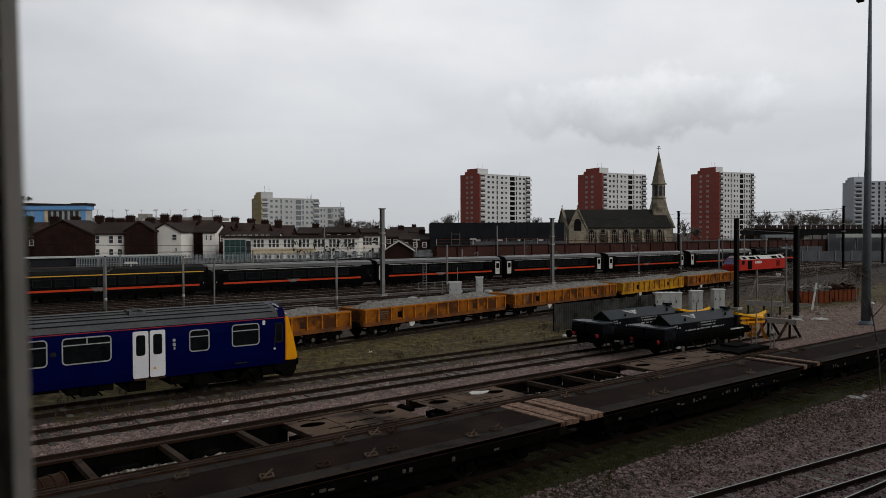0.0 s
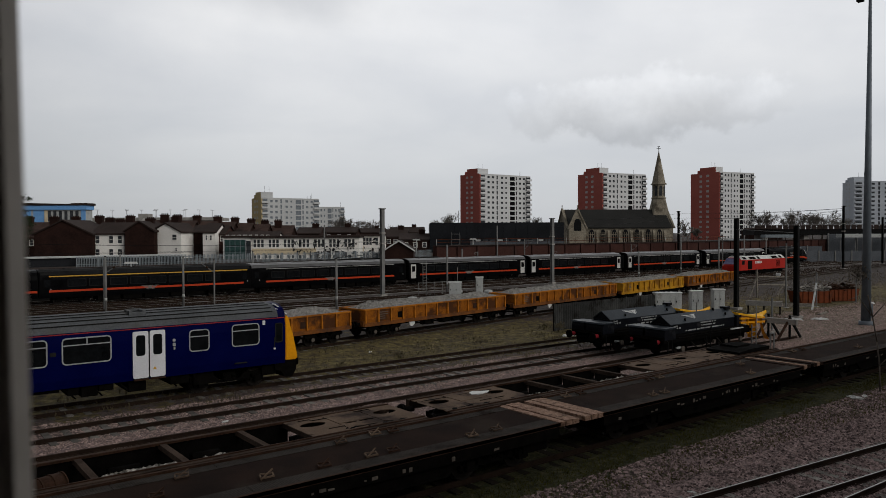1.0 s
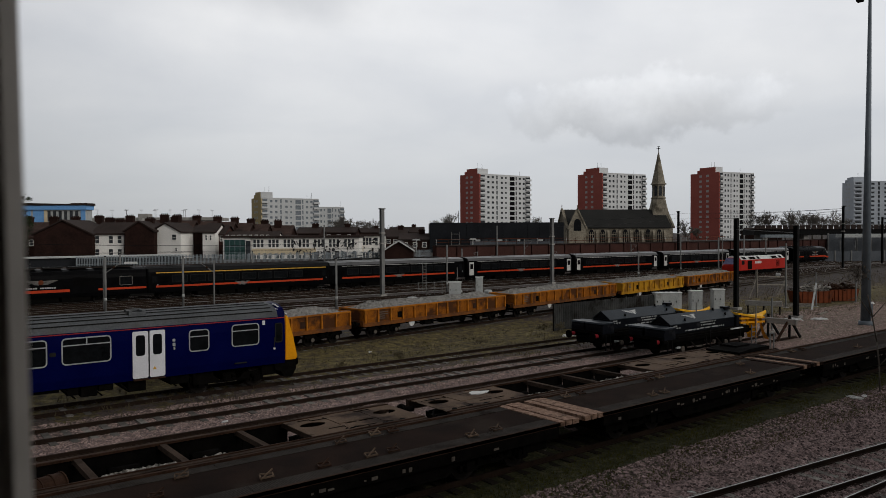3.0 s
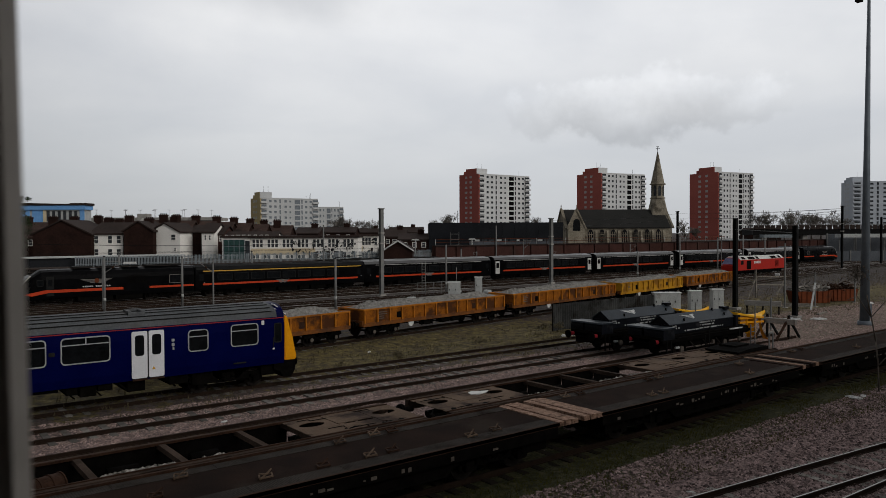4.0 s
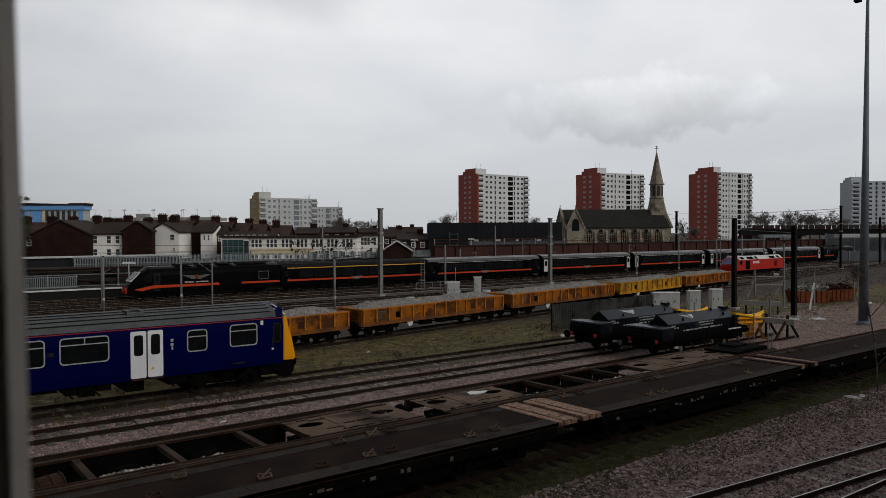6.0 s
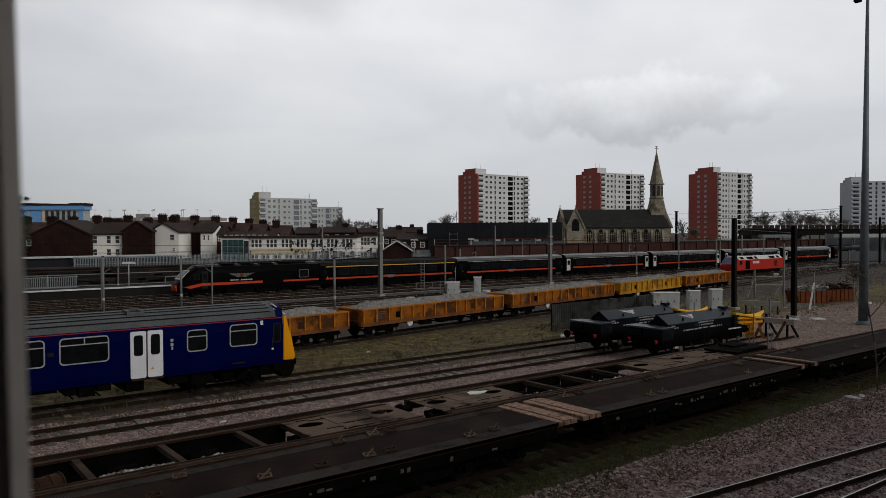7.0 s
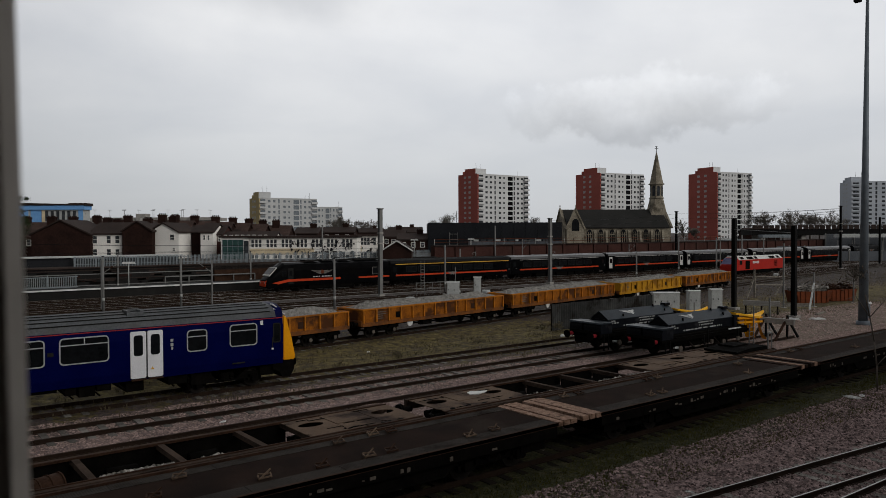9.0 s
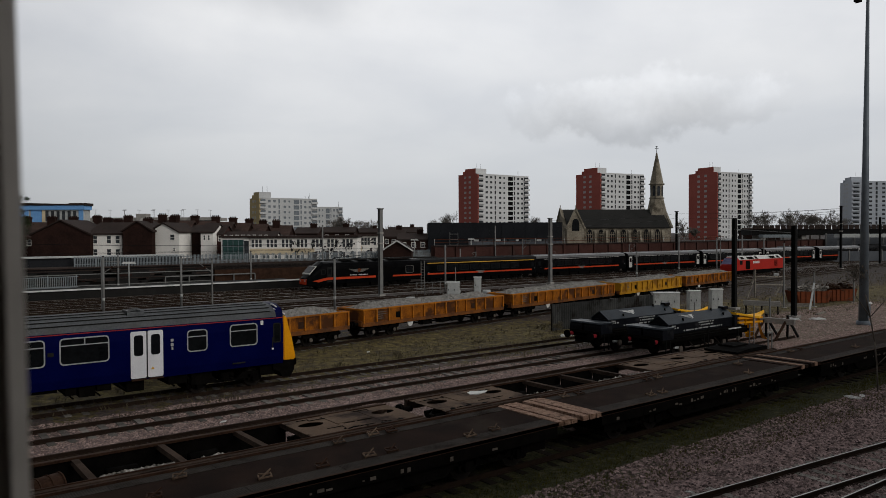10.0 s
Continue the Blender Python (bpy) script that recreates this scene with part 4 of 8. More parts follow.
    tagged(ob, "heap of pale grey ballast filling a wagon", "ballast", "ballast loads", "stuff")
    b = B()
    box(b, -L + 0.2, L - 0.2, -0.5, 0.5, 0.62, 0.95)
    for x in (-1.6, 0.2, 1.3):
        box(b, x, x + 0.9, -1.1, -0.6, 0.45, 0.86)
    tube(b, (-2.6, -0.8, 0.6), (2.8, -0.8, 0.6), 0.05)
    for k in range(5):
        x = -2.2 + k * 1.1
        bar(b, (x, -1.15, 0.9), (x + 0.35, -1.15, 0.45), 0.05)
    part("underframe", b, M["under"], w)
    for e in (-1, 1):
        b = B()
        box(b, e * L - 0.06, e * L + 0.06, -1.25, 1.25, 0.86, 1.2)
        part("headstock", b, M["orangein"], w)
        for y in (-0.87, 0.87):
            b = B()
            tube(b, (e * (L + 0.05), y, 1.0), (e * (L + 0.42), y, 1.0), 0.09, seg=8)
            tube(b, (e * (L + 0.4), y, 1.0), (e * (L + 0.47), y, 1.0), 0.2, seg=12)
            part("buffer", b, M["under"], w)
        bogie(w, e * (L - 2.0), 1.9, 0.42, box_hub=True)
    b = B()
    tube(b, (-3.0, -1.18, 0.75), (-3.0, -1.24, 0.75), 0.26, seg=18)
    part("handbrake_wheel", b, M["rag"], w, "white handbrake wheel")
    return w


def build_wagons():
    ballast_wagon("orange", 14.8, -15.9, "orange ballast wagon with a dark-stained side", 13, 1)
    ballast_wagon("orange", 14.8, 0.0, "orange open wagon heaped with grey ballast", 13, 2)
    ballast_wagon("orange", 16.2, 15.9, "orange open wagon with rust-streaked ribs", 14, 3)
    ballast_wagon("wyellow", 13.6, 33.2, "yellow open wagon heaped with grey ballast", 12, 4)
    ballast_wagon("orange", 13.4, 47.9, "dull orange wagon coupled to a yellow one", 12, 5)


# ---- the red locomotive
def build_loco():
    c = thing("diesel_locomotive", "bright red diesel locomotive with white roof", "locomotive", pose(120.3, 66.86, 0, 0, 0, 2) @ Matrix.Diagonal((0.9, 1.0, 0.82, 1.0)))
    h = 1.36
    b = B()
    sec = [(-h, 1.0), (-h, 3.0), (-h + 0.45, 3.45), (h - 0.45, 3.45), (h, 3.0), (h, 1.0)]
    def rg(x, k, top):
        return [(x, y * k, 1.0 + (z - 1.0) * (top - 1.0) / 2.45) for y, z in sec]
    loft(b, [rg(-10.6, 0.86, 2.1), rg(-10.2, 0.93, 2.35), rg(-9.0, 1, 3.5), rg(-8.6, 1, 3.6), rg(7.6, 1, 3.6), rg(8.2, 0.98, 3.4), rg(8.8, 0.9, 2.3)])
    body = part("body", b, M["dred"], c)
    b = B()
    loft(b, [[(x, -1.0, 3.56), (x, -0.86, 3.85), (x, 0.86, 3.85), (x, 1.0, 3.56)] for x in (-8.6, 7.4)])
    loft(b, [[(-8.9, -h - 0.02, 3.1), (-8.75, -0.97, 3.62), (-8.75, 0.97, 3.62), (-8.9, h + 0.02, 3.1)], [(-6.2, -h - 0.03, 3.10), (-6.2, -0.95, 3.66), (-6.2, 0.95, 3.66), (-6.2, h + 0.03, 3.10)]])
    loft(b, [[(-6.2, -h - 0.03, 3.10), (-6.2, -0.95, 3.66), (-6.2, 0.95, 3.66), (-6.2, h + 0.03, 3.10)], [(7.6, -h - 0.03, 3.10), (7.6, -0.95, 3.66), (7.6, 0.95, 3.66), (7.6, h + 0.03, 3.10)]])
    roof = part("roof", b, M["rag"], c, "white roof")
    for x0, x1 in ((-5.6, -3.2), (-2.6, -1.6), (0.6, 1.8), (3.2, 5.4)):
        b = B()
        box(b, x0, x1, -0.84, 0.84, 3.84, 3.92)
        part("roof_grille", b, M["under"], roof, "dark roof grille")
    for x0, x1 in ((-8.2, -7.0), (-5.9, -3.6), (-2.9, -2.0), (2.6, 4.8), (5.6, 6.6)):
        b = B()
        slab(b, [(-1.36, 3.22), (-1.02, 3.62), (-1.0, 3.66), (-1.40, 3.20)], 0, x0, x1)
        part("roof_panel", b, M["under"], roof, "dark roof side panel")
    b = B()
    slab(b, [(-10.42, 2.30), (-10.22, 2.44), (-9.1, 3.42), (-9.0, 3.34), (-10.1, 2.32), (-10.36, 2.2)], 1, -1.12, 1.12)
    part("windscreen", b, M["reflectglass"], c, "windscreen with a bluish painted reflection")
    side_window(c, -8.7, -7.8, 2.15, 2.95, -h, "rubber", 0.08)
    b = B()
    box(b, -6.6, -5.0, -h - 0.012, -h, 1.15, 2.9)
    part("cab_door", b, M["under"], c, "dark door recess")
    b = B()
    for k in range(5):
        box(b, -3.9 + 0.5 * k, -3.5 + 0.5 * k, -h - 0.012, -h, 2.25, 2.75)
    part("lettering", b, M["rag"], c, "white lettering bars")
    b = B()
    for k in range(8):
        box(b, 4.2, 5.6, -h - 0.012, -h, 1.4 + k * 0.18, 1.5 + k * 0.18)
    part("side_grille", b, M["under"], c)
    b = B()
    box(b, -10.4, 8.7, -h + 0.04, h - 0.04, 0.8, 1.0)
    box(b, -3, 3, -1.2, 1.2, 0.3, 0.8)
    part("underframe", b, M["under"], c)
    for x in (-6.9, 5.4):
        bogie(c, x, 3.2, 0.5)


# ---- snow ploughs
def snow_plough(x, y, label):
    p = thing("snow_plough", label, "snow plough", pose(x, y, 0), "black snow ploughs")
    h = 1.25
    b = B()
    box(b, 0.0, 8.9, -h + 0.12, h - 0.12, 0.9, 1.3)
    box(b, 0.0, 8.9, -h, h, 0.98, 1.14)
    box(b, 0.2, 8.7, -0.9, 0.9, 0.55, 0.85)
    part("chassis", b, M["under"], p)
    hw, xa, xb, ze, zr = 0.63, 1.42, 8.15, 1.86, 2.33
    b = B()
    box(b, xa, xb, -hw, hw, 1.28, ze)
    part("body", b, M["navy"], p)
    b = B()
    slab(b, [(-hw, ze), (hw, ze), (0, zr - 0.03)], 0, xa + 0.03, xb - 0.05)
    part("gable_end", b, M["navy"], p)
    b = B()
    for s in (-1, 1):
        loft(b, [[(x, s * (hw + 0.06), ze - 0.03), (x, 0.0, zr - 0.02), (x, 0.0, zr + 0.02), (x, s * (hw + 0.06), ze + 0.01)] for x in (xa - 0.05, xb + 0.05)])
    roof = part("roof", b, M["slate"], p, "grey pitched steel roof")
    for x, y in ((3.0, -0.52), (7.3, -0.45), (6.6, -0.05)):
        b = B()
        tube(b, (x, y, zr - 0.45 * abs(y) / hw - 0.04), (x, y, zr - 0.45 * abs(y) / hw + 0.16), 0.06, 0.05, 8)
        part("lifting_lug", b, M["under"], roof, "black lifting lug")
    b = B()
    for k in range(4):
        slab(b, [(0.22 * k, 0.20 - 0.09 * k), (0.75 + 0.05 * k, 0.12 - 0.09 * k), (1.35 - 0.05 * k, 0.18 - 0.09 * k), (1.15 - 0.06 * k, 0.07 - 0.09 * k), (0.25 + 0.2 * k, 0.12 - 0.09 * k)], 2, 0, 0.012)
    bmesh.ops.transform(b, matrix=Matrix.Translation((3.1, -0.30, zr - 0.19)) @ Matrix.Rotation(math.atan2(zr - ze, hw), 4, "X"), verts=b.verts)
    part("roof_mark", b, M["rag"], roof, "white mark")
    # stepped low end towards the buffers
    for y0, y1 in ((-1.2, 0.1), (0.25, 1.2)):
        b = B()
        slab(b, [(0.1, 1.15), (0.1, 1.55), (0.2, 1.72), (1.12, 1.72), (1.12, 1.15)], 1, y0, y1)
        part("ballast_weight", b, M["navy"], p)
        b = B()
        slab(b, [(0.05, 1.72), (0.12, 1.80), (1.13, 1.80), (1.13, 1.72)], 1, y0 - 0.03, y1 + 0.03)
        part("cover", b, M["slate"], p, "grey steel cover")
    for k, (x0, x1, zz) in enumerate(((4.4, 6.0, 1.78), (4.5, 5.9, 1.62), (2.9, 4.3, 1.42), (4.4, 6.9, 1.44), (1.75, 2.1, 1.74), (1.7, 2.4, 1.62))):
        b = B()
        xx = x0
        rnd = random.Random(k)
        while xx < x1:
            w = rnd.uniform(0.05, 0.11)
            box(b, xx, min(xx + w, x1), -hw - 0.012, -hw, zz - 0.038, zz + 0.038)
            xx += w + (0.03 if rnd.random() < 0.8 else 0.12)
        tagged(part("lettering", b, M["cabinet"], p, "white lettering bars"), kind="stuff")
    for y in (-0.9, 0.9):
        b = B()
        tube(b, (-0.02, y, 1.05), (-0.42, y, 1.05), 0.12, 0.1)
        bf = part("buffer", b, M["bufred"], p, "red buffer stock")
        b = B()
        tube(b, (-0.42, y, 1.05), (-0.5, y, 1.05), 0.23, seg=16)
        part("buffer_head", b, M["under"], bf)
    for xx in (2.0, 6.4):
        wheelset(p, xx, 0, 0, 0.5)
        for s in (-1, 1):
            b = B()
            tube(b, (xx, s * 1.0, 0.5), (xx, s * 1.1, 0.5), 0.17, seg=14)
            part("axle_box", b, M["hub"] if s < 0 else M["under"], p, "dusty axle box")
            b = B()
            bar(b, (xx - 0.6, s * 1.02, 0.85), (xx + 0.6, s * 1.02, 0.85), 0.1, 0.14)
            bar(b, (xx - 0.35, s * 1.02, 0.4), (xx - 0.35, s * 1.02, 0.9), 0.1)
            bar(b, (xx + 0.35, s * 1.02, 0.4), (xx + 0.35, s * 1.02, 0.9), 0.1)
            part("spring_gear", b, M["under"], p)
    for xx in (0.3, 0.7, 4.0, 4.4, 7.6):
        b = B()
        bar(b, (xx, -h - 0.02, 0.2), (xx, -h - 0.02, 1.6 if xx > 4 else 1.1), 0.05)
        part("handrail", b, M["darksteel"], p)
    b = B()
    box(b, 7.75, 8.25, -0.2, 0.2, 2.28, 2.46)
    box(b, 8.0, 8.55, -0.8, 0.8, 1.15, 1.95)
    part("end_frame", b, M["navy"], p)
    # walkway boards along the chassis
    for s in (-1, 1):
        b = B()
        lo, hi = sorted((s * 0.66, s * (h + 0.02)))
        box(b, 1.3, 8.6, lo, hi, 1.142, 1.2)
        part("walkway", b, M["under"], p)
    # the yellow share: a sloping deck, an upswept horn and a curved blade down to the rails
    b = B()
    loft(b, [[(x, -w, z - 0.12), (x, w, z - 0.12), (x, w, z), (x, 0.0, z + 0.06), (x, -w, z)] for x, w, z in ((8.3, 0.75, 2.08), (9.4, 0.95, 1.90), (10.6, 0.95, 1.72), (11.5, 0.6, 1.62), (12.2, 0.2, 1.68), (12.9, 0.05, 1.84))])
    part("share_deck", b, M["plough"], p, "yellow plough deck with an upswept horn")
    for s in (-1, 1):
        b = B()
        loft(b, [[(x, s * y, z), (x + 0.32, s * y * 0.35, z + 0.02), (x + 0.36, s * y * 0.3, z - 0.05), (x + 0.05, s * (y - 0.06), z - 0.05)] for x, y, z in ((11.35, 0.62, 1.62), (11.5, 0.50, 1.25), (11.62, 0.52, 0.85), (11.75, 0.62, 0.45), (11.95, 0.75, 0.14))])
        part("share_blade", b, M["yellow"], p, "orange-yellow plough blade")
        for z in (1.62, 1.36):
            b = B()
            bar(b, (8.3, s * 0.85, z + 0.12), (11.5, s * 0.66, z - 0.06), 0.09, 0.12)
            part("share_rib", b, M["yellow"], p)
        for x in (9.2, 10.2):
            b = B()
            bar(b, (x, s * 0.82, 0.75), (x, s * 0.82, 1.66), 0.1)
            part("share_leg", b, M["yellow"], p)
    for k, (x0, x1, z0, z1, mt) in enumerate(((1.1, 1.45, 0.62, 0.72, "cabinet"), (6.6, 7.9, 1.24, 1.30, "rag"), (3.0, 3.5, 0.55, 0.62, "hub"), (4.7, 4.9, 0.6, 0.8, "hub"), (7.5, 7.75, 0.5, 0.75, "hub"))):
        b = B()
        box(b, x0, x1, -h - 0.06, -h + 0.04, z0, z1)
        part("fitting", b, M[mt], p)
    b = B()
    for k in range(3):
        bar(b, (2.8 + 1.3 * k, -1.0, 0.9), (3.4 + 1.3 * k, -1.0, 0.45), 0.06)
    tube(b, (2.6, -0.8, 0.6), (6.0, -0.8, 0.6), 0.05)
    part("brake_rigging", b, M["wheel"], p)
    b = B()
    for xx in (8.6, 9.1):
        bar(b, (xx, -1.45, -0.1), (xx, -1.45, 2.5 if xx > 9.0 else 1.4), 0.05)
    for k in range(5):
        bar(b, (8.6, -1.45, 0.1 + 0.28 * k), (9.1, -1.45, 0.1 + 0.28 * k), 0.04)
    part("ladder", b, M["greysteel"], p)


def build_ploughs():
    snow_plough(33.55, 29.35, "black snow plough wagon with red buffers and yellow share")
    snow_plough(34.2, 25.6, "black snow plough wagon with white lettering bars beside a buffer stop")


# ---- flat wagons
ZD = 1.2


def lashing(parent, x, y, k=0):
    """A lashing ring frame lying on the deck."""
    b = B()
    s = 0.2
    pts = [(x - s, y - 0.12), (x + s * 0.6, y - 0.16), (x + s, y + 0.1), (x - s * 0.5, y + 0.15)]
    for a, c in zip(pts, pts[1:] + pts[:1]):
        bar(b, (*a, ZD + 0.05), (*c, ZD + 0.07), 0.035)
    bar(b, (pts[0][0], pts[0][1], ZD + 0.02), (pts[2][0], pts[2][1], ZD + 0.16), 0.03)
    part("lashing_ring", b, M["plate" if k % 2 else "rust"], parent)


def flat_wagon(x0, x1, lash):
    """A steel-decked flat wagon: brown deck between chequer-plate edges."""
    yc, h = 17.12, 1.42
    w = thing("flat_wagon", "rusty brown flat wagon with chequer-plate edges and lashing rings", "railway wagon", pose(0, yc, 0), "flat wagons")
    b = B()
    box(b, x0, x1, -h + 0.62, h - 0.55, ZD - 0.08, ZD)
    part("deck", b, M["deck"], w)
    for y0, y1 in ((-h, -h + 0.615), (h - 0.545, h - 0.12)):
        k = int((x1 - x0) / 2.4)
        for i in range(k):
            a, c = x0 + (x1 - x0) * i / k, x0 + (x1 - x0) * (i + 1) / k
            b = B()
            box(b, a + 0.006, c - 0.006, y0, y1, ZD - 0.08, ZD + 0.012)
            part("chequer_plate", b, M["tread"], w, "worn grey chequer plate")
    for y in (h - 0.1, -h):
        b = B()
        box(b, x0, x1, y, y + 0.09, ZD - 0.1, ZD + (0.07 if y > 0 else 0.02))
        part("edge_rail", b, M["rust"], w, "rusty deck edge")
    b = B()
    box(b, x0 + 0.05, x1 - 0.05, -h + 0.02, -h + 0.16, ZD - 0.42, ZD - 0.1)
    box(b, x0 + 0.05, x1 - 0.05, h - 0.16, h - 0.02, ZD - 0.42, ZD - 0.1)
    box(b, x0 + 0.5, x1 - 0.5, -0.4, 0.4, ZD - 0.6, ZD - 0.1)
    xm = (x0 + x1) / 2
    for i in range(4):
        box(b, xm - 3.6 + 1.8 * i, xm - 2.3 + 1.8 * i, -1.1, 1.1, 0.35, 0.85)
    # deep side skirts added to block light and hide the ground under the wagon
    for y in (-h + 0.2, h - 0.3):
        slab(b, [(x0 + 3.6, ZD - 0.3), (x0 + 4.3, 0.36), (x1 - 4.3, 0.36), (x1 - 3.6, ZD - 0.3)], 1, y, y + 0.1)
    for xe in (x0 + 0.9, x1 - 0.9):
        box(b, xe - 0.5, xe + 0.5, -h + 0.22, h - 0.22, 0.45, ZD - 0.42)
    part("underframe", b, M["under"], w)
    rnd = random.Random(int(x1 * 10))
    for k in range(8):
        xx = x0 + 1.0 + (x1 - x0 - 2) * (k + rnd.uniform(-0.3, 0.3)) / 8
        for j in range(rnd.randint(1, 4)):
            b = B()
            a = xx + 0.22 * j + rnd.uniform(0, 0.06)
            zm = ZD - 0.37 + rnd.uniform(0, 0.05)
            box(b, a, a + rnd.uniform(0.06, 0.2), -h + 0.008, -h + 0.019, zm, zm + rnd.uniform(0.03, 0.13))
            part("data_mark", b, M["hub"], w, "faded pale marking")
    for a in (x0 + 2.4, x1 - 2.4):
        bogie(w, a, 2.0, 0.46)
    for xx, y, k in lash:
        lashing(w, xx, y - yc, k)
    for xe, s in ((x0, -1), (x1, 1)):
        for i in range(3):
            b = B()
            u = xe + s * (-0.05 + 0.32 * i)
            box(b, min(u, u + s * 0.27), max(u, u + s * 0.27), -h + 0.02, h - 0.05, ZD - 0.12, ZD + (0.045 if i == 1 else 0.03))
            part("end_timber", b, M["oak" if xe < 25 or i == 1 else "deck"], w, "splintered pale end timber" if xe < 25 or i == 1 else "")
        for y in (-0.87, 0.87):
            b = B()
            tube(b, (xe + s * 0.9, y, 0.98), (xe + s * 1.05, y, 0.98), 0.2)
            part("buffer", b, M["under"], w)


def skeleton_wagon(x0, x1, open_bays, label, plates=True):
    """A flat wagon whose deck has open bays between cross-beams and plated stretches."""
    yc, h = 20.15, 1.3
    w = thing("skeleton_wagon", label, "railway wagon", pose(0, yc, 0), "flat wagons")
    b = B()
    for y in (-h, h - 0.16):
        box(b, x0, x1, y, y + 0.16, ZD - 0.35, ZD)
    part("side_beam", b, M["beam"], w)
    for y in (-h + 0.17, h - 0.29):
        b = B()
        box(b, x0, x1, y, y + 0.05, ZD - (0.3 if y < 0 else 0.04), ZD + 0.03)
        part("deck_rail", b, M["rust"], w, "rusty deck rail")
    edges = sorted(open_bays)
    x = x0
    for a, c in edges + [(x1, x1)]:
        if a - x > 0.3:
            b = B()
            k = max(1, round((a - x) / 1.35))
            for i in range(k):
                u, v = x + (a - x) * i / k, x + (a - x) * (i + 1) / k
                # a plate with an oblong hole cut through every second one
                if i % 2 == 0 and v - u > 0.8:
                    cx, cy, rx, ry = (u + v) / 2, 0.25, (v - u) * 0.32, 0.26
                    outer, inner = [], []
                    for q in range(16):
                        g = 2 * math.pi * q / 16
                        inner.append((cx + rx * math.cos(g), cy + ry * math.sin(g)))
                        ux, uy = math.cos(g), math.sin(g)
                        f = min(((v - u) / 2 - 0.01) / max(abs(ux), 1e-6), (h - 0.3) / max(abs(uy), 1e-6))
                        outer.append((cx + ux * f, max(-h + 0.24, min(h - 0.3, uy * f))))
                    for q in range(16):
                        r = (q + 1) % 16
                        vs = [b.verts.new((*p, z)) for z in (ZD - 0.02, ZD) for p in (outer[q], outer[r], inner[r], inner[q])]
                        for ff in ((0, 1, 2, 3), (4, 5, 6, 7), (0, 1, 5, 4), (2, 3, 7, 6)):
                            b.faces.new([vs[t] for t in ff])
                    for p in ((u + 0.01, -h + 0.24), (v - 0.25, -h + 0.24), (u + 0.01, h - 0.5), (v - 0.25, h - 0.5)):
                        box(b, p[0], p[0] + 0.24, p[1], p[1] + 0.2, ZD - 0.021, ZD - 0.001)
                else:
                    box(b, u + 0.012, v - 0.012, -h + 0.24, -0.2, ZD - 0.02, ZD)
                    box(b, u + 0.012, v - 0.2, -0.18, h - 0.3, ZD - 0.02, ZD + 0.012)
                    box(b, v - 0.19, v - 0.012, -0.18, h - 0.3, ZD - 0.02, ZD)
            plated = part("deck_plate", b, M["plate"], w, "weathered grey-brown deck plate with holes")
            b = B()
            rnd = random.Random(int(x * 7 + 50))
            for i in range(int((a - x) * 2.2)):
                u, v = rnd.uniform(x + 0.1, a - 0.7), rnd.choice((-h + 0.32, -h + 0.42, -0.55, -0.3, 0.62, 0.8))
                l = rnd.uniform(0.25, 0.6)
                box(b, u, u + l, v, v + 0.035, ZD + 0.002, ZD + 0.016)
                if rnd.random() < 0.5:
                    box(b, u + l, u + l + 0.03, v - rnd.uniform(0.05, 0.16), v + 0.035, ZD + 0.002, ZD + 0.016)
            for i in range(int((a - x) * 1.3)):
                u, v, l = rnd.uniform(x + 0.2, a - 0.6), -h + rnd.uniform(0.3, 0.5), rnd.uniform(0.14, 0.4)
                slab(b, [(u, v), (u + l * 0.6, v - 0.03), (u + l, v + 0.06), (u + l * 0.5, v + 0.13), (u + l * 0.2, v + 0.07)], 2, ZD + 0.0005, ZD + 0.004)
            tagged(part("plate_wear", b, M["under"], plated, "dark slots and torn edges"), kind="stuff")
        if c > a:
            beams = [(c + 0.02, c + 0.2)] + ([(a - 0.2, a)] if a - x > 0.3 or x == x0 else [])
            for u, v in beams:
                b = B()
                box(b, u, v, -h + 0.16, h - 0.16, ZD - 0.16, ZD - 0.012)
                part("cross_beam", b, M["beam"], w)
            # black plates added at the back of the bay in place of its shade
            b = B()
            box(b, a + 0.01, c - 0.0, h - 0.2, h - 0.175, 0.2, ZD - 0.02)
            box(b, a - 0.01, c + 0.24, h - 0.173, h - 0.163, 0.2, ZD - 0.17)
            part("bay_back", b, M["under"], w, "dark plate standing for the shade inside an open bay")
            b = B()
            tube(b, (a + 0.2, 0.2, 0.75), (c - 0.2, 0.2, 0.75), 0.06)
            box(b, a, c, -0.5, -0.25, 0.6, 0.95)
            if c - a > 1.5:
                tube(b, (a + 0.5, 0.55, 0.72), (a + 1.3, 0.55, 0.72), 0.2)
                bar(b, (c - 0.9, -0.1, 0.8), (c - 0.3, 0.5, 0.75), 0.07)
            part("brake_gear", b, M["under"], w)
            # black sheet added below the bay: its deep shade as a surface
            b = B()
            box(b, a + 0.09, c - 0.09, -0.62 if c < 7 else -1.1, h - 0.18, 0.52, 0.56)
            part("bay_pan", b, M["under"], w, "black sheet standing for the shade under an open bay")
            b = B()
            box(b, a + 0.02, c - 0.02, -h + 0.23, -h + 0.62, ZD - 0.12, ZD - 0.1)
            part("bay_ledge", b, M["rust"], w, "rusty ledge inside an open bay")
        x = c
    b = B()
    box(b, x0 + 0.3, x1 - 0.3, -0.22, 0.05, 0.4, 0.85)
    part("centre_sill", b, M["under"], w)
    for a in (x0 + 2.2, x1 - 2.2):
        bogie(w, a, 2.0, 0.46)
    for xe, s in ((x0, -1), (x1, 1)):
        for y in (-0.87, 0.87):
            b = B()
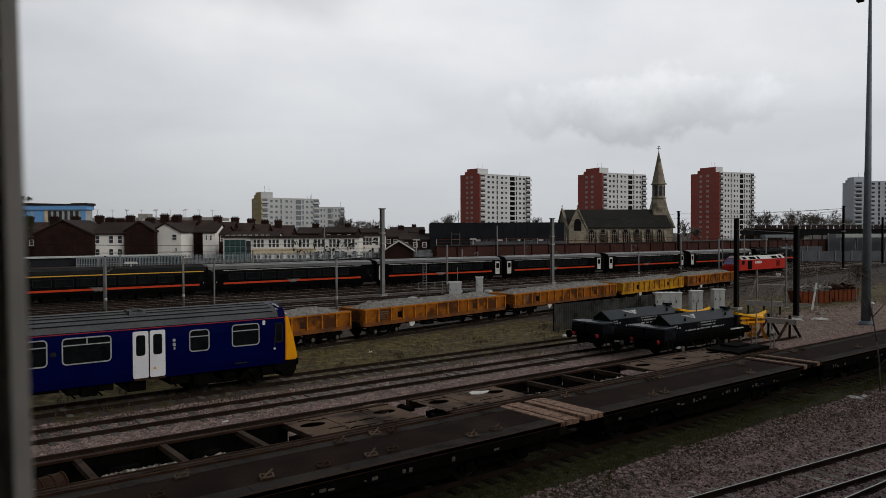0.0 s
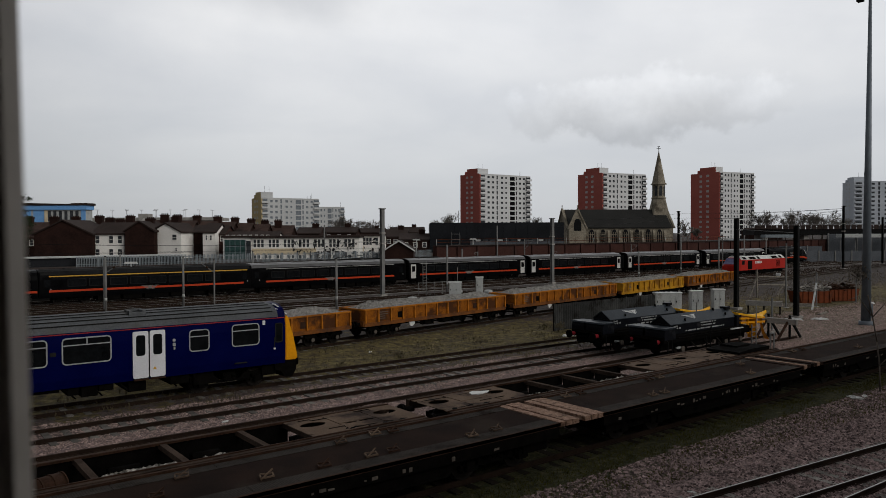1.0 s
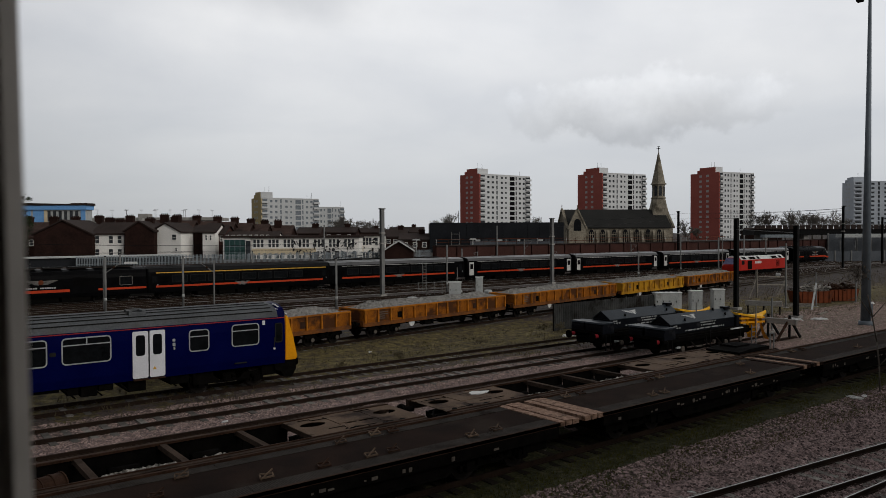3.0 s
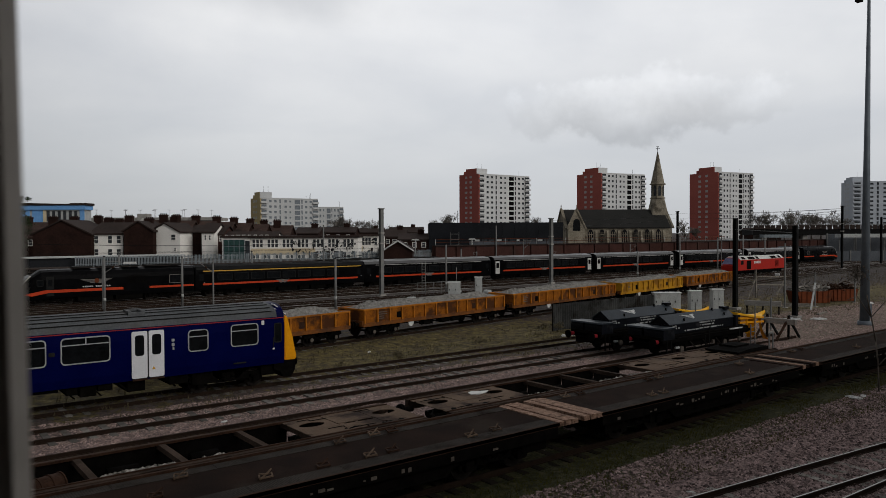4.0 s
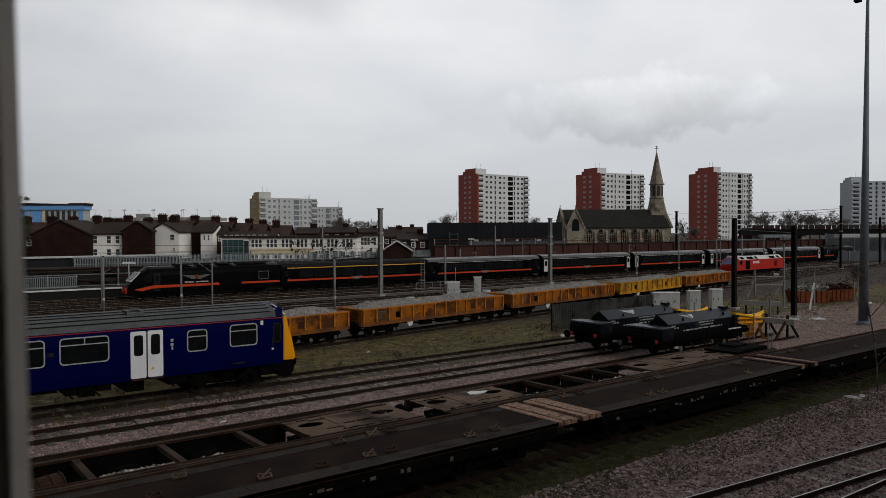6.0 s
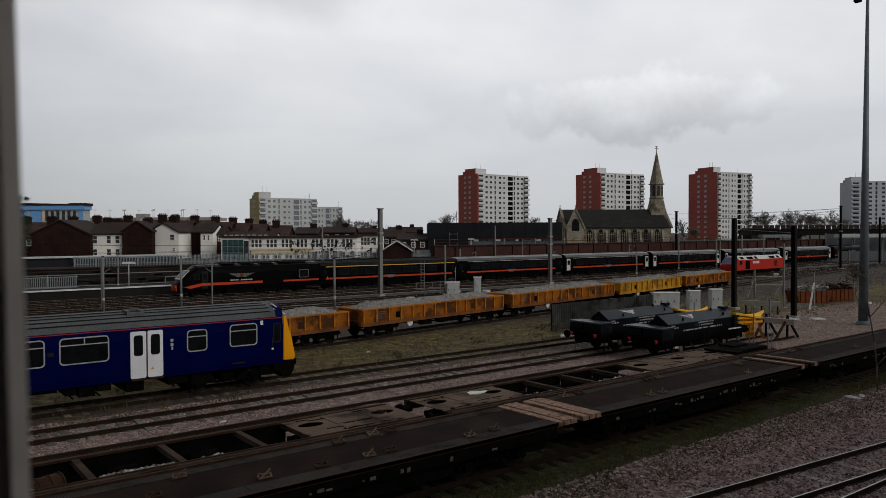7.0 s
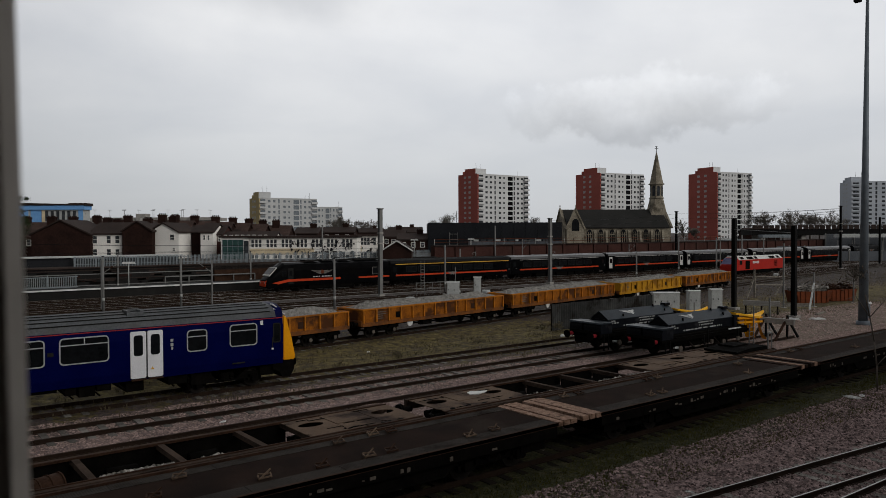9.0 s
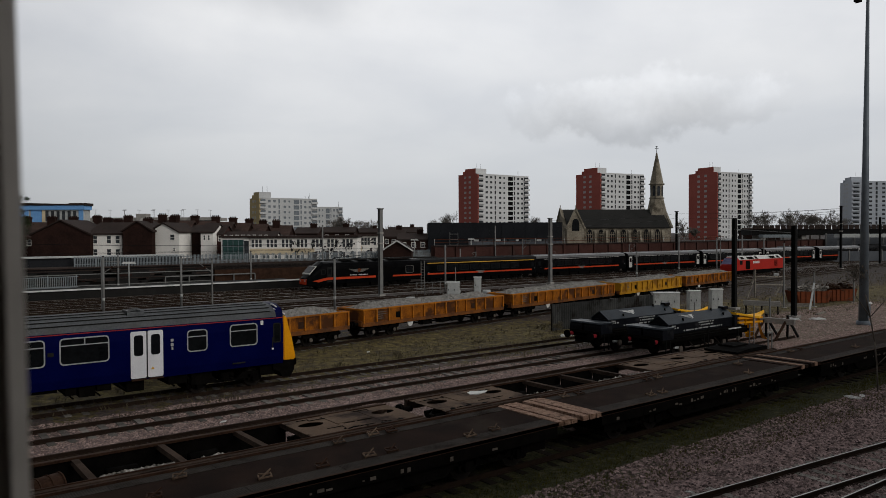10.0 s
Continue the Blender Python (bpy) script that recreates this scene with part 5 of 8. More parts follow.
            tube(b, (xe, y, 0.95), (xe + s * 0.45, y, 0.95), 0.1)
            tube(b, (xe + s * 0.4, y, 0.95), (xe + s * 0.48, y, 0.95), 0.22)
            part("buffer", b, M["under"], w)


def build_flats():
    flat_wagon(1.9, 16.8, [(5.9, 17.9, 1), (5.0, 16.9, 0), (7.5, 16.6, 1), (9.0, 16.5, 0), (10.4, 18.1, 1), (11.6, 18.2, 1), (12.2, 18.15, 0), (10.4, 16.5, 1), (11.1, 16.5, 0), (13.7, 16.3, 1), (14.7, 16.35, 1)])
    flat_wagon(18.8, 31.9, [(19.6, 18.1, 1), (20.4, 18.1, 0), (22.2, 16.3, 1), (22.9, 16.3, 1), (24.4, 18.1, 0), (25.1, 18.1, 1), (28.8, 16.3, 1), (30.4, 17.7, 1)])
    flat_wagon(33.9, 48.0, [(35.6, 18.0, 1), (36.6, 18.0, 0), (39.5, 16.6, 1)])
    skeleton_wagon(-6.0, 14.05, [(-5.0, -2.0), (-1.6, 1.6), (1.9, 4.15), (4.4, 6.35), (6.6, 8.6), (8.85, 10.1)], "grey-brown skeleton wagon with open bays and holed deck plates")
    skeleton_wagon(15.0, 36.0, [(18.9, 20.6), (20.9, 22.6), (22.9, 24.6), (24.9, 26.4)], "skeleton wagon with a white sheet and a steel platform")
    b = B()
    slab(b, [(17.25, 20.5), (17.6, 20.36), (17.95, 20.45), (18.2, 20.62), (17.85, 20.72), (17.6, 20.9), (17.35, 20.78)], 2, ZD, ZD + 0.03)
    tagged(part("plastic_sheet", b, M["rag"]), "crumpled white plastic sheet lying on a wagon deck", "sheet")


# ---------------------------------------------------------------- the town behind the line
TURN = 0.6613
ACROSS, AWAY = Vector((math.cos(TURN), -math.sin(TURN), 0)), Vector((math.sin(TURN), math.cos(TURN), 0))
TOWN = 3.2                                             # street level behind the retaining wall


def town(a, d, z=TOWN, turn=0.0):
    """A pose in the town: a metres across and d metres away from the window, turned about z."""
    p = ACROSS * a + AWAY * d
    return pose(p.x, p.y, z, 0, 0, -math.degrees(TURN) + turn)


def pane_mesh(w, h, frame_mat="whitewall", bars=True, deep=0.12):
    """A framed window as two meshes, centred, in the xz plane, facing -y."""
    b = B()
    for x0, x1, z0, z1 in ((-w / 2, -w / 2 + 0.08, -h / 2, h / 2), (w / 2 - 0.08, w / 2, -h / 2, h / 2), (-w / 2 + 0.08, w / 2 - 0.08, h / 2 - 0.08, h / 2), (-w / 2 + 0.08, w / 2 - 0.08, -h / 2, -h / 2 + 0.1)):
        box(b, x0, x1, -0.06, 0.0, z0, z1)
    if bars:
        box(b, -w / 2 + 0.08, w / 2 - 0.08, -0.05, 0.0, -0.03, 0.03)
    f = mesh_of("window_frame", b, M[frame_mat])
    b = B()
    box(b, -w / 2 + 0.02, w / 2 - 0.02, -0.02, 0.0, -h / 2 + 0.02, h / 2 - 0.02)
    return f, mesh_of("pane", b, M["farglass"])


def put_window(meshes, parent, m):
    f = piece("window", meshes[0], parent, m)
    piece("pane", meshes[1], f, Matrix.Identity(4))
    return f


def gable_roof(b, w, d, eave, ridge, along="x", over=0.25, thick=0.16):
    """A pitched roof over the box w by d centred on the origin."""
    n, o = (w / 2 + over, d / 2 + over)
    if along == "x":
        prof = [(-o, eave - 0.1), (0, ridge), (o, eave - 0.1), (o, eave + thick), (0, ridge + thick * 1.3), (-o, eave + thick)]
        loft(b, [[(x, p[0], p[1]) for p in prof] for x in (-n, n)], cap=False)
        for x in (-n, n):
            vs = [b.verts.new((x, p[0], p[1])) for p in prof]
            b.faces.new((vs[0], vs[1], vs[4], vs[5])); b.faces.new((vs[1], vs[2], vs[3], vs[4]))
    else:
        prof = [(-n, eave - 0.1), (0, ridge), (n, eave - 0.1), (n, eave + thick), (0, ridge + thick * 1.3), (-n, eave + thick)]
        loft(b, [[(p[0], y, p[1]) for p in prof] for y in (-o, o)], cap=False)
        for y in (-o, o):
            vs = [b.verts.new((p[0], y, p[1])) for p in prof]
            b.faces.new((vs[0], vs[1], vs[4], vs[5])); b.faces.new((vs[1], vs[2], vs[3], vs[4]))


def house(a, d, w, deep, eave, ridge, wall, label, along="x", turn=0.0, chimneys=(), windows=(), roof="roofslate", base=TOWN, party=False):
    """Walls with gables, a slate roof, chimneys and windows on the side towards the railway; eave and ridge are heights over the rails."""
    h = thing("house", label, "house", town(a, d + deep / 2, 0, turn), "terraced houses")
    b = B()
    box(b, -w / 2, w / 2, -deep / 2, deep / 2, base - 0.6, eave)
    if along == "x":
        for x in (-w / 2, w / 2):
            lo, hi = (x, x + 0.25) if x < 0 else (x - 0.25, x)
            slab(b, [(-deep / 2, eave), (deep / 2, eave), (0, ridge - 0.05)], 0, lo, hi)
    else:
        for y in (-deep / 2, deep / 2):
            lo, hi = (y, y + 0.25) if y < 0 else (y - 0.25, y)
            slab(b, [(-w / 2, eave), (w / 2, eave), (0, ridge - 0.05)], 1, lo, hi)
    part("wall", b, M[wall], h)
    b = B()
    gable_roof(b, w, deep, eave, ridge, along)
    rf = part("roof", b, M[roof], h)
    if party:
        b = B()
        for e in (-1, 1):
            bar(b, (-w / 2, e * (deep / 2 + 0.3), eave + 0.12), (-w / 2, 0, ridge + 0.42), 0.35, 0.3)
        part("party_wall", b, M["concrete"], rf, "pale party wall coping")
    for cx, cy, cz in chimneys:
        b = B()
        box(b, cx - 0.65, cx + 0.65, cy - 0.4, cy + 0.4, eave, cz - 0.25)
        box(b, cx - 0.72, cx + 0.72, cy - 0.47, cy + 0.47, cz - 0.25, cz)
        ch = part("chimney", b, M["brick"], rf, "brick chimney stack")
        for k in range(4):
            b = B()
            tube(b, (cx - 0.48 + 0.32 * k, cy, cz), (cx - 0.48 + 0.32 * k, cy, cz + 0.24), 0.12, 0.1, 8)
            p = part("chimney_pot", b, M["brick"], rf)
    for wx, wz, ww, wh in windows:
        put_window(pane_mesh(ww, wh), h, pose(wx, -deep / 2 - 0.004, wz))
    return h


def build_terraces():
    # back extensions nearest the line
    house(-60.54, 118, 9.37, 9, 7.11, 9.36, "brick", "dark brick gabled house end", "y", 0, ((-4.2, 1.0, 10.09), (4.6, 2.0, 9.89)))
    house(-53.78, 119, 5.09, 8, 7.17, 8.94, "whitewall", "white rendered back extension with three window columns", "x", 0, ((-0.4, 1.5, 9.68),),
          [(x, z, 0.8, zh) for x in (-1.75, 0.45, 1.85) for z, zh in ((6.3, 1.35), (4.3, 1.1))])
    house(-48.37, 118, 4.68, 7, 7.59, 9.13, "brick", "dark brick windowless back extension", "y", 0, ((0, 1, 9.76),))
    house(-43.79, 119, 5.45, 8, 7.4, 8.85, "whitewall", "white rendered house with a gable to the railway", "y", -12, ((-1.2, 1.0, 10.08),),
          [(1.6, 6.65, 0.9, 1.0), (1.9, 4.66, 0.5, 0.6)])
    house(-40.24, 122, 1.68, 7, 7.39, 8.5, "brick", "narrow dark brick extension", "x", 0, (), ())
    house(-37.61, 119, 2.0, 7, 7.37, 8.76, "whitewall", "small white rendered extension", "x", 0, (), [(-0.4, 6.55, 0.42, 0.9), (0.3, 6.55, 0.42, 0.9)])
    house(-36.58, 121, 1.48, 7, 7.0, 8.48, "redbrick", "red brick extension with white windows", "x", 0, (), [(-0.3, 6.44, 0.5, 1.0), (0.4, 6.44, 0.5, 1.0)])
    # the long terrace behind, stepping away
    for a, d, w, top, ch in ((-71.99, 127, 7.11, 9.16, (-1.12,)),
                             (-64.88, 127, 7.11, 9.13, (0.0,)),
                             (-56.73, 126, 8.26, 9.28, (-3.53, 1.91)),
                             (-49.03, 124, 5.56, 9.42, (0.99,)),
                             (-43.88, 122, 3.32, 9.26, (-1.27,)),
                             (-41.09, 124, 3.57, 9.18, (-1.39,)),
                             (-38.29, 126, 3.22, 9.1, (-1.21,)),
                             (-35.97, 129, 3.09, 8.93, (-1.34,)),
                             (-33.61, 132, 3.16, 8.75, (-1.58,)),
                             (-30.68, 136, 4.55, 8.56, (-2.93, -0.43))):
        house(a, d, w, 9, top - 2.6, top, "brick", "brick terraced house with brown tiled roof and chimney stacks", "x", 0,
              [(c, -0.5, top + 1.1) for c in ch], [(w * k, top - 3.4, 0.8, 1.1) for k in (-0.25, 0.2)], roof="roofbrown", party=True)
    # low white outshots with small windows along the terrace
    house(-32.78, 122, 10.99, 4, 6.61, 7.36, "whitewall", "low white outshot along a terrace", "x", 0, (), [(x * 0.95 - 4.6, 6.89 - 0.1, 0.5, 0.4) for x in range(10)])
    for a, d, w, eave, ridge in ((-27.37, 150, 4.58, 7.14, 8.28), (-23.88, 170, 7.79, 7.37, 8.54), (-10.9, 170, 5.19, 6.28, 7.97), (-5.61, 150, 6.3, 5.79, 6.93), (-11.24, 230, 10.54, 7.4, 8.98), (-23.64, 240, 9.16, 7.46, 8.74), (139.49, 320, 14.66, 6.87, 8.83)):
        house(a, d, w, 8, eave, ridge, "brick", "distant brown brick house with pitched roof", "x", 0, ((w * 0.2, 0, ridge + 0.9),), [(k * w, eave - 1.0, 0.9, 1.1) for k in (-0.3, 0.0, 0.3)])
    hut = house(-6.67, 112, 4.28, 6, 4.5, 5.85, "brick", "small brick hut with white gable boards behind the fence", "y", 0, (), ())
    b = B()
    for e in (-1, 1):
        bar(b, (e * 2.45, -3.3, 4.45), (0, -3.3, 6.0), 0.08, 0.2)
    part("barge_board", b, M["rag"], hut, "white gable boards")


def build_pub():
    """The white two-storey building with long window bands."""
    for a, w, zt, d in ((-21.15, 16.54, 6.51, 114), (-11.45, 3.27, 6.72, 119)):
        long = w > 8
        h = thing("clubhouse", "white two-storey building with bands of tall windows", "building", town(a, d + 4, 0), "white buildings")
        b = B()
        box(b, -w / 2, w / 2, -4, 4, TOWN - 0.6, zt)
        part("wall", b, M["whitewall"], h)
        b = B()
        box(b, -w / 2 - 0.3, w / 2 + 0.2, -4.4, 4.2, zt, zt + 0.35)
        part("flat_roof", b, M["roofslate"], h, "dark flat roof edge")
        b = B()
        box(b, -w / 2, w * (0.1 if long else -0.4), -4.03, -3.99, zt - 2.6, zt - 1.65)
        part("panel_band", b, M["cream"], h, "cream panel band")
        n = int(w / 0.60)
        top_win, low_win = pane_mesh(0.56, 1.35, "whitewall"), pane_mesh(0.56, 1.2, "whitewall")
        rnd = random.Random(int(w * 100))
        for k in range(n):
            x = -w / 2 + 0.45 + k * (w - 0.8) / n
            if k % 4 != 3:
                put_window(top_win, h, pose(x, -4.006, zt - 0.85))
            if k % 3 != 2:
                put_window(low_win, h, pose(x, -4.006, zt - 3.2))
        for k in range(9 if long else 3):
            b = B()
            x = rnd.uniform(-0.05 * w, 0.48 * w)
            box(b, x, x + rnd.uniform(0.2, 0.7), -4.12, -4.0, zt - rnd.uniform(2.6, 3.4), zt - rnd.uniform(1.9, 2.3))
            part("notice_board", b, M["roofslate"], h, "dark board on the wall")
        b = B()
        for k in range(70 if long else 14):
            x, z = rnd.uniform(-0.12 * w if long else -0.45 * w, 0.47 * w), zt - rnd.uniform(0.5, 3.2)
            q, r = rnd.uniform(0.2, 2.9), rnd.uniform(0.15, 0.6)
            dx, dz, t = math.cos(q) * r, math.sin(q) * r, rnd.uniform(0.05, 0.16)
            slab(b, [(x - dx, z - dz), (x - dx * 0.3 + t, z - dz * 0.3 - t), (x + dx, z + dz), (x + dx * 0.2 - t, z + dz * 0.2 + t)], 1, -4.09, -4.07 + 0.0001 * k)
        tagged(part("wall_painting", b, M["paint"], h, "black painted shapes on the white wall"), kind="stuff")
    h = thing("green_annexe", "flat-roofed annexe with dark green panel and white surround", "building", town(-31.68, 117, 0), "white buildings")
    w, zt = 4.35, 6.56
    b = B()
    box(b, -w / 2, w / 2, -3, 3, TOWN - 0.6, zt)
    part("wall", b, M["whitewall"], h)
    b = B()
    box(b, -w / 2 + 0.25, w / 2 - 0.9, -3.05, -2.99, TOWN, zt - 0.3)
    gp = part("green_panel", b, M["green"], h, "dark green panel")
    b = B()
    for k in range(5):
        x = -w / 2 + 0.25 + k * (w - 1.15) / 4
        box(b, x - 0.04, x + 0.04, -3.1, -3.055, TOWN, zt - 0.3)
    for z in (TOWN + 1.0, TOWN + 2.0):
        box(b, -w / 2 + 0.25, w / 2 - 0.9, -3.095, -3.06, z, z + 0.07)
    part("glazing_bars", b, M["palisade"], gp, "pale glazing bars")
    b = B()
    box(b, w / 2 - 0.8, w / 2 - 0.1, -3.05, -2.99, TOWN - 0.5, zt - 0.5)
    part("doorway", b, M["farglass"], h, "dark doorway")
    b = B()
    box(b, -w / 2 - 0.2, w / 2 + 0.1, -3.3, 3.1, zt, zt + 0.3)
    part("flat_roof", b, M["roofslate"], h)


def build_blue_building():
    d = 210
    h = thing("blue_office", "pale blue panelled building with dark roof fascia", "building", town(-110.46, d + 8, 0))
    w, zt = 18.44, 15.96
    b = B()
    box(b, -w / 2, w / 2, -8, -4, TOWN - 0.5, zt)
    part("wall", b, M["cabinet"], h)
    b = B()
    box(b, -w / 2 - 0.3, w / 2 + 0.5, -8.6, -3.9, zt - 1.7, zt - 0.5)
    part("blue_fascia", b, M["lblue"], h, "pale blue fascia")
    b = B()
    slab(b, [(-w / 2 - 0.3, zt - 0.5), (w / 2 + 0.9, zt - 0.5), (w / 2 + 0.9, zt + 0.15), (w / 2 - 3.5, zt + 0.15), (w / 2 - 4, zt - 0.1), (-w / 2 - 0.3, zt + 0.3)], 1, -8.8, -3.8)
    part("roof", b, M["roofslate"], h)
    for k in range(6):
        b = B()
        x = w * (-0.08 + 0.085 * k)
        box(b, x, x + w * 0.045, -8.08, -8, zt - 5.0, zt - 2.0)
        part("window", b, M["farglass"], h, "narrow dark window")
    for x0, x1, mt in ((-0.5, -0.34, "lblue"), (-0.30, -0.14, "lblue"), (-0.13, -0.085, "cream"), (0.43, 0.5, "lblue")):
        b = B()
        box(b, w * x0, w * x1, -8.15, -8, zt - 5.2, zt - 1.8)
        part("panel", b, M[mt], h, "pale blue panel")
    # long low car park with lamp posts and a green stair tower
    h = thing("car_park", "long grey concrete car park deck", "building", town(-105.99, 270, 0))
    w, zt = 51.61, 13.19
    b = B()
    box(b, -w / 2, w / 2, -8, 8, zt - 1.1, zt)
    box(b, -w / 2, w / 2, -7, 7, TOWN - 0.5, zt - 2.4)
    for k in range(14):
        x = -w / 2 + k * w / 13
        box(b, x - 0.25, x + 0.25, -7.8, -7.3, TOWN - 0.5, zt - 1.1)
    part("deck", b, M["concrete"], h)
    b = B()
    box(b, -1.6, 1.8, -8.4, -4, zt - 1.4, zt + 1.3)
    part("stair_head", b, M["concrete"], h)
    b = B()
    box(b, -w / 2 + 0.2, -w / 2 + 4.5, -8.3, -6, zt - 0.1, zt + 1.0)
    part("green_box", b, M["lgreen"], h, "bright green stair roof")
    for k in range(12):
        b = B()
        x = -w * 0.34 + k * w * 0.068
        tube(b, (x, -5 + (k % 3) * 4, zt), (x, -5 + (k % 3) * 4, zt + 2.8), 0.06, seg=6)
        bar(b, (x - 0.7, -5 + (k % 3) * 4, zt + 2.85), (x + 0.7, -5 + (k % 3) * 4, zt + 2.8), 0.12)
        part("lamp_post", b, M["greysteel"], h)


def tower(name, label, m, W, D, H, storeys, end_mat, face_mat, blocks="tower blocks"):
    """A slab block: its near corner at the origin, the long face along +x (facing -y), the end along +y (facing -x)."""
    t = thing("tower_block", label, "tower block", m, blocks)
    st = (H - TOWN) / storeys
    b = B()
    box(b, 0.03, W, 0.03, D, TOWN - 0.5, H)
    part("long_wall", b, M[face_mat], t)
    b = B()
    box(b, 0.0, 0.03, 0.0, D, TOWN - 0.5, H + 0.4)
    box(b, 0.0, W * 0.02, -0.03, 0.03, TOWN - 0.5, H + 0.4)
    part("end_wall", b, M[end_mat], t, "brick red end wall" if end_mat == "towerred" else "")
    b = B()
    box(b, -0.1, W + 0.1, -0.1, 0.25, H, H + 0.45)
    box(b, W - 0.2, W + 0.1, 0.25, D, H, H + 0.45)
    part("parapet", b, M[face_mat], t)
    b = B()
    box(b, W * 0.02, W * 0.22, D * 0.15, D * 0.7, H, H + 3.2)
    pl = part("plant_room", b, M[face_mat], t)
    b = B()
    box(b, W * 0.02 - 0.05, W * 0.02, D * 0.15, D * 0.7, H, H + 3.2)
    part("plant_room_side", b, M[end_mat], pl)
    b = B()
    tube(b, (0.8, D * 0.75, H), (0.8, D * 0.75, H + 1.9), 0.8, 0.7, 10)
    part("roof_flue", b, M[end_mat], t)
    for x, z in ((W * 0.12, 3.2), (W * 0.2, 3.2), (W * 0.95, 0.4)):
        b = B()
        tube(b, (x, D * 0.4, H + z), (x, D * 0.4, H + z + 3), 0.06, seg=6)
        part("aerial", b, M["darksteel"], t)
    win, small, strip = (pane_mesh(W * 0.046, st * 0.5, face_mat, False), pane_mesh(W * 0.036, st * 0.42, face_mat, False), pane_mesh(W * 0.03, st * 0.8, face_mat, False))
    endw = pane_mesh(1.7, st * 0.42, "rag", True)
    endw[1].materials[0] = M["cabinet"]
    b = B()
    box(b, -W * 0.05, W * 0.05, -0.02, 0.06, -st * 0.36, st * 0.36)
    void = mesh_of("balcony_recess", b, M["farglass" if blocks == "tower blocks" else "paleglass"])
    # panes of the flats get the painted sky reflection
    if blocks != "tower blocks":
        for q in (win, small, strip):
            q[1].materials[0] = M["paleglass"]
    b = B()
    box(b, -W * 0.052, W * 0.052, -0.9, -0.82, -st * 0.4, -st * 0.02)
    box(b, -W * 0.052, W * 0.052, -0.9, 0.0, -st * 0.42, -st * 0.36)
    rail = mesh_of("balcony", b, M[face_mat])
    b = B()
    box(b, -W * 0.048, W * 0.048, -0.05, 0.02, -st * 0.46, st * 0.30)
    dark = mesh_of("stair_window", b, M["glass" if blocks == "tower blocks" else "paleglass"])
    for s in range(storeys):
        z = TOWN + st * (s + 0.55)
        for u, kind in ((0.055, "b"), (0.17, "w"), (0.255, "w"), (0.335, "t"), (0.43, "w"), (0.51, "s"), (0.635, "d"), (0.715, "t"), (0.79, "w"), (0.87, "w"), (0.955, "b")):
            mm = pose(W * u, 0.024, z)
            if kind == "b":
                r = piece("balcony", rail, t, pose(W * u, 0.03, z))
                piece("balcony_recess", void, r, Matrix.Identity(4))
            elif kind == "d":
                piece("stair_window", dark, t, pose(W * u, 0.03, z))
            else:
                put_window({"w": win, "s": small, "t": strip}[kind], t, mm)
        for v in (0.40, 0.64):
            put_window(endw, t, pose(0.004, D * v, z, 0, 0, -90))
    return t


def build_towers():
    tower("a", "red and white tower block with balconies", town(18.86, 380, 0, 38), 36.3, 15.5, 37.4, 13, "towerred", "towerwhite")
    tower("b", "red and white tower block behind the church", town(81.81, 380, 0, 30), 30.6, 19.0, 37.6, 13, "towerred", "towerwhite")
    tower("c", "red and white tower block with dark side balconies", town(141.11, 378, 0, 26), 24.6, 19.8, 37.6, 13, "towerred", "towerwhite")
    tower("d", "grey tower block with window bands", town(244.2, 440, 0, -6), 42.0, 16, 36.6, 13, "towergrey", "towergrey")
    tower("e", "low grey and ochre block of flats", town(-85.77, 350, 0, 34), 29.5, 13.0, 24.0, 8, "ochre", "flatgrey", "blocks of flats")
    tower("f", "low white block of flats", town(-69.86, 372, 0, 18), 20.5, 13, 20.4, 6, "flatgrey", "flatgrey", "blocks of flats")


def pointed(x0, x1, z0, zs, zt, k=5):
    """Outline of a pointed arch window."""
    out = [(x0, z0), (x1, z0), (x1, zs)]
    xm = (x0 + x1) / 2
    for i in range(1, k):
        q = i / k
        out.append((xm + (x1 - xm) * math.cos(q * math.pi / 2) ** 0.8, zs + (zt - zs) * math.sin(q * math.pi / 2)))
    out.append((xm, zt))
    for i in range(k - 1, 0, -1):
        q = i / k
        out.append((xm - (xm - x0) * math.cos(q * math.pi / 2) ** 0.8, zs + (zt - zs) * math.sin(q * math.pi / 2)))
    out.append((x0, zs))
    return out


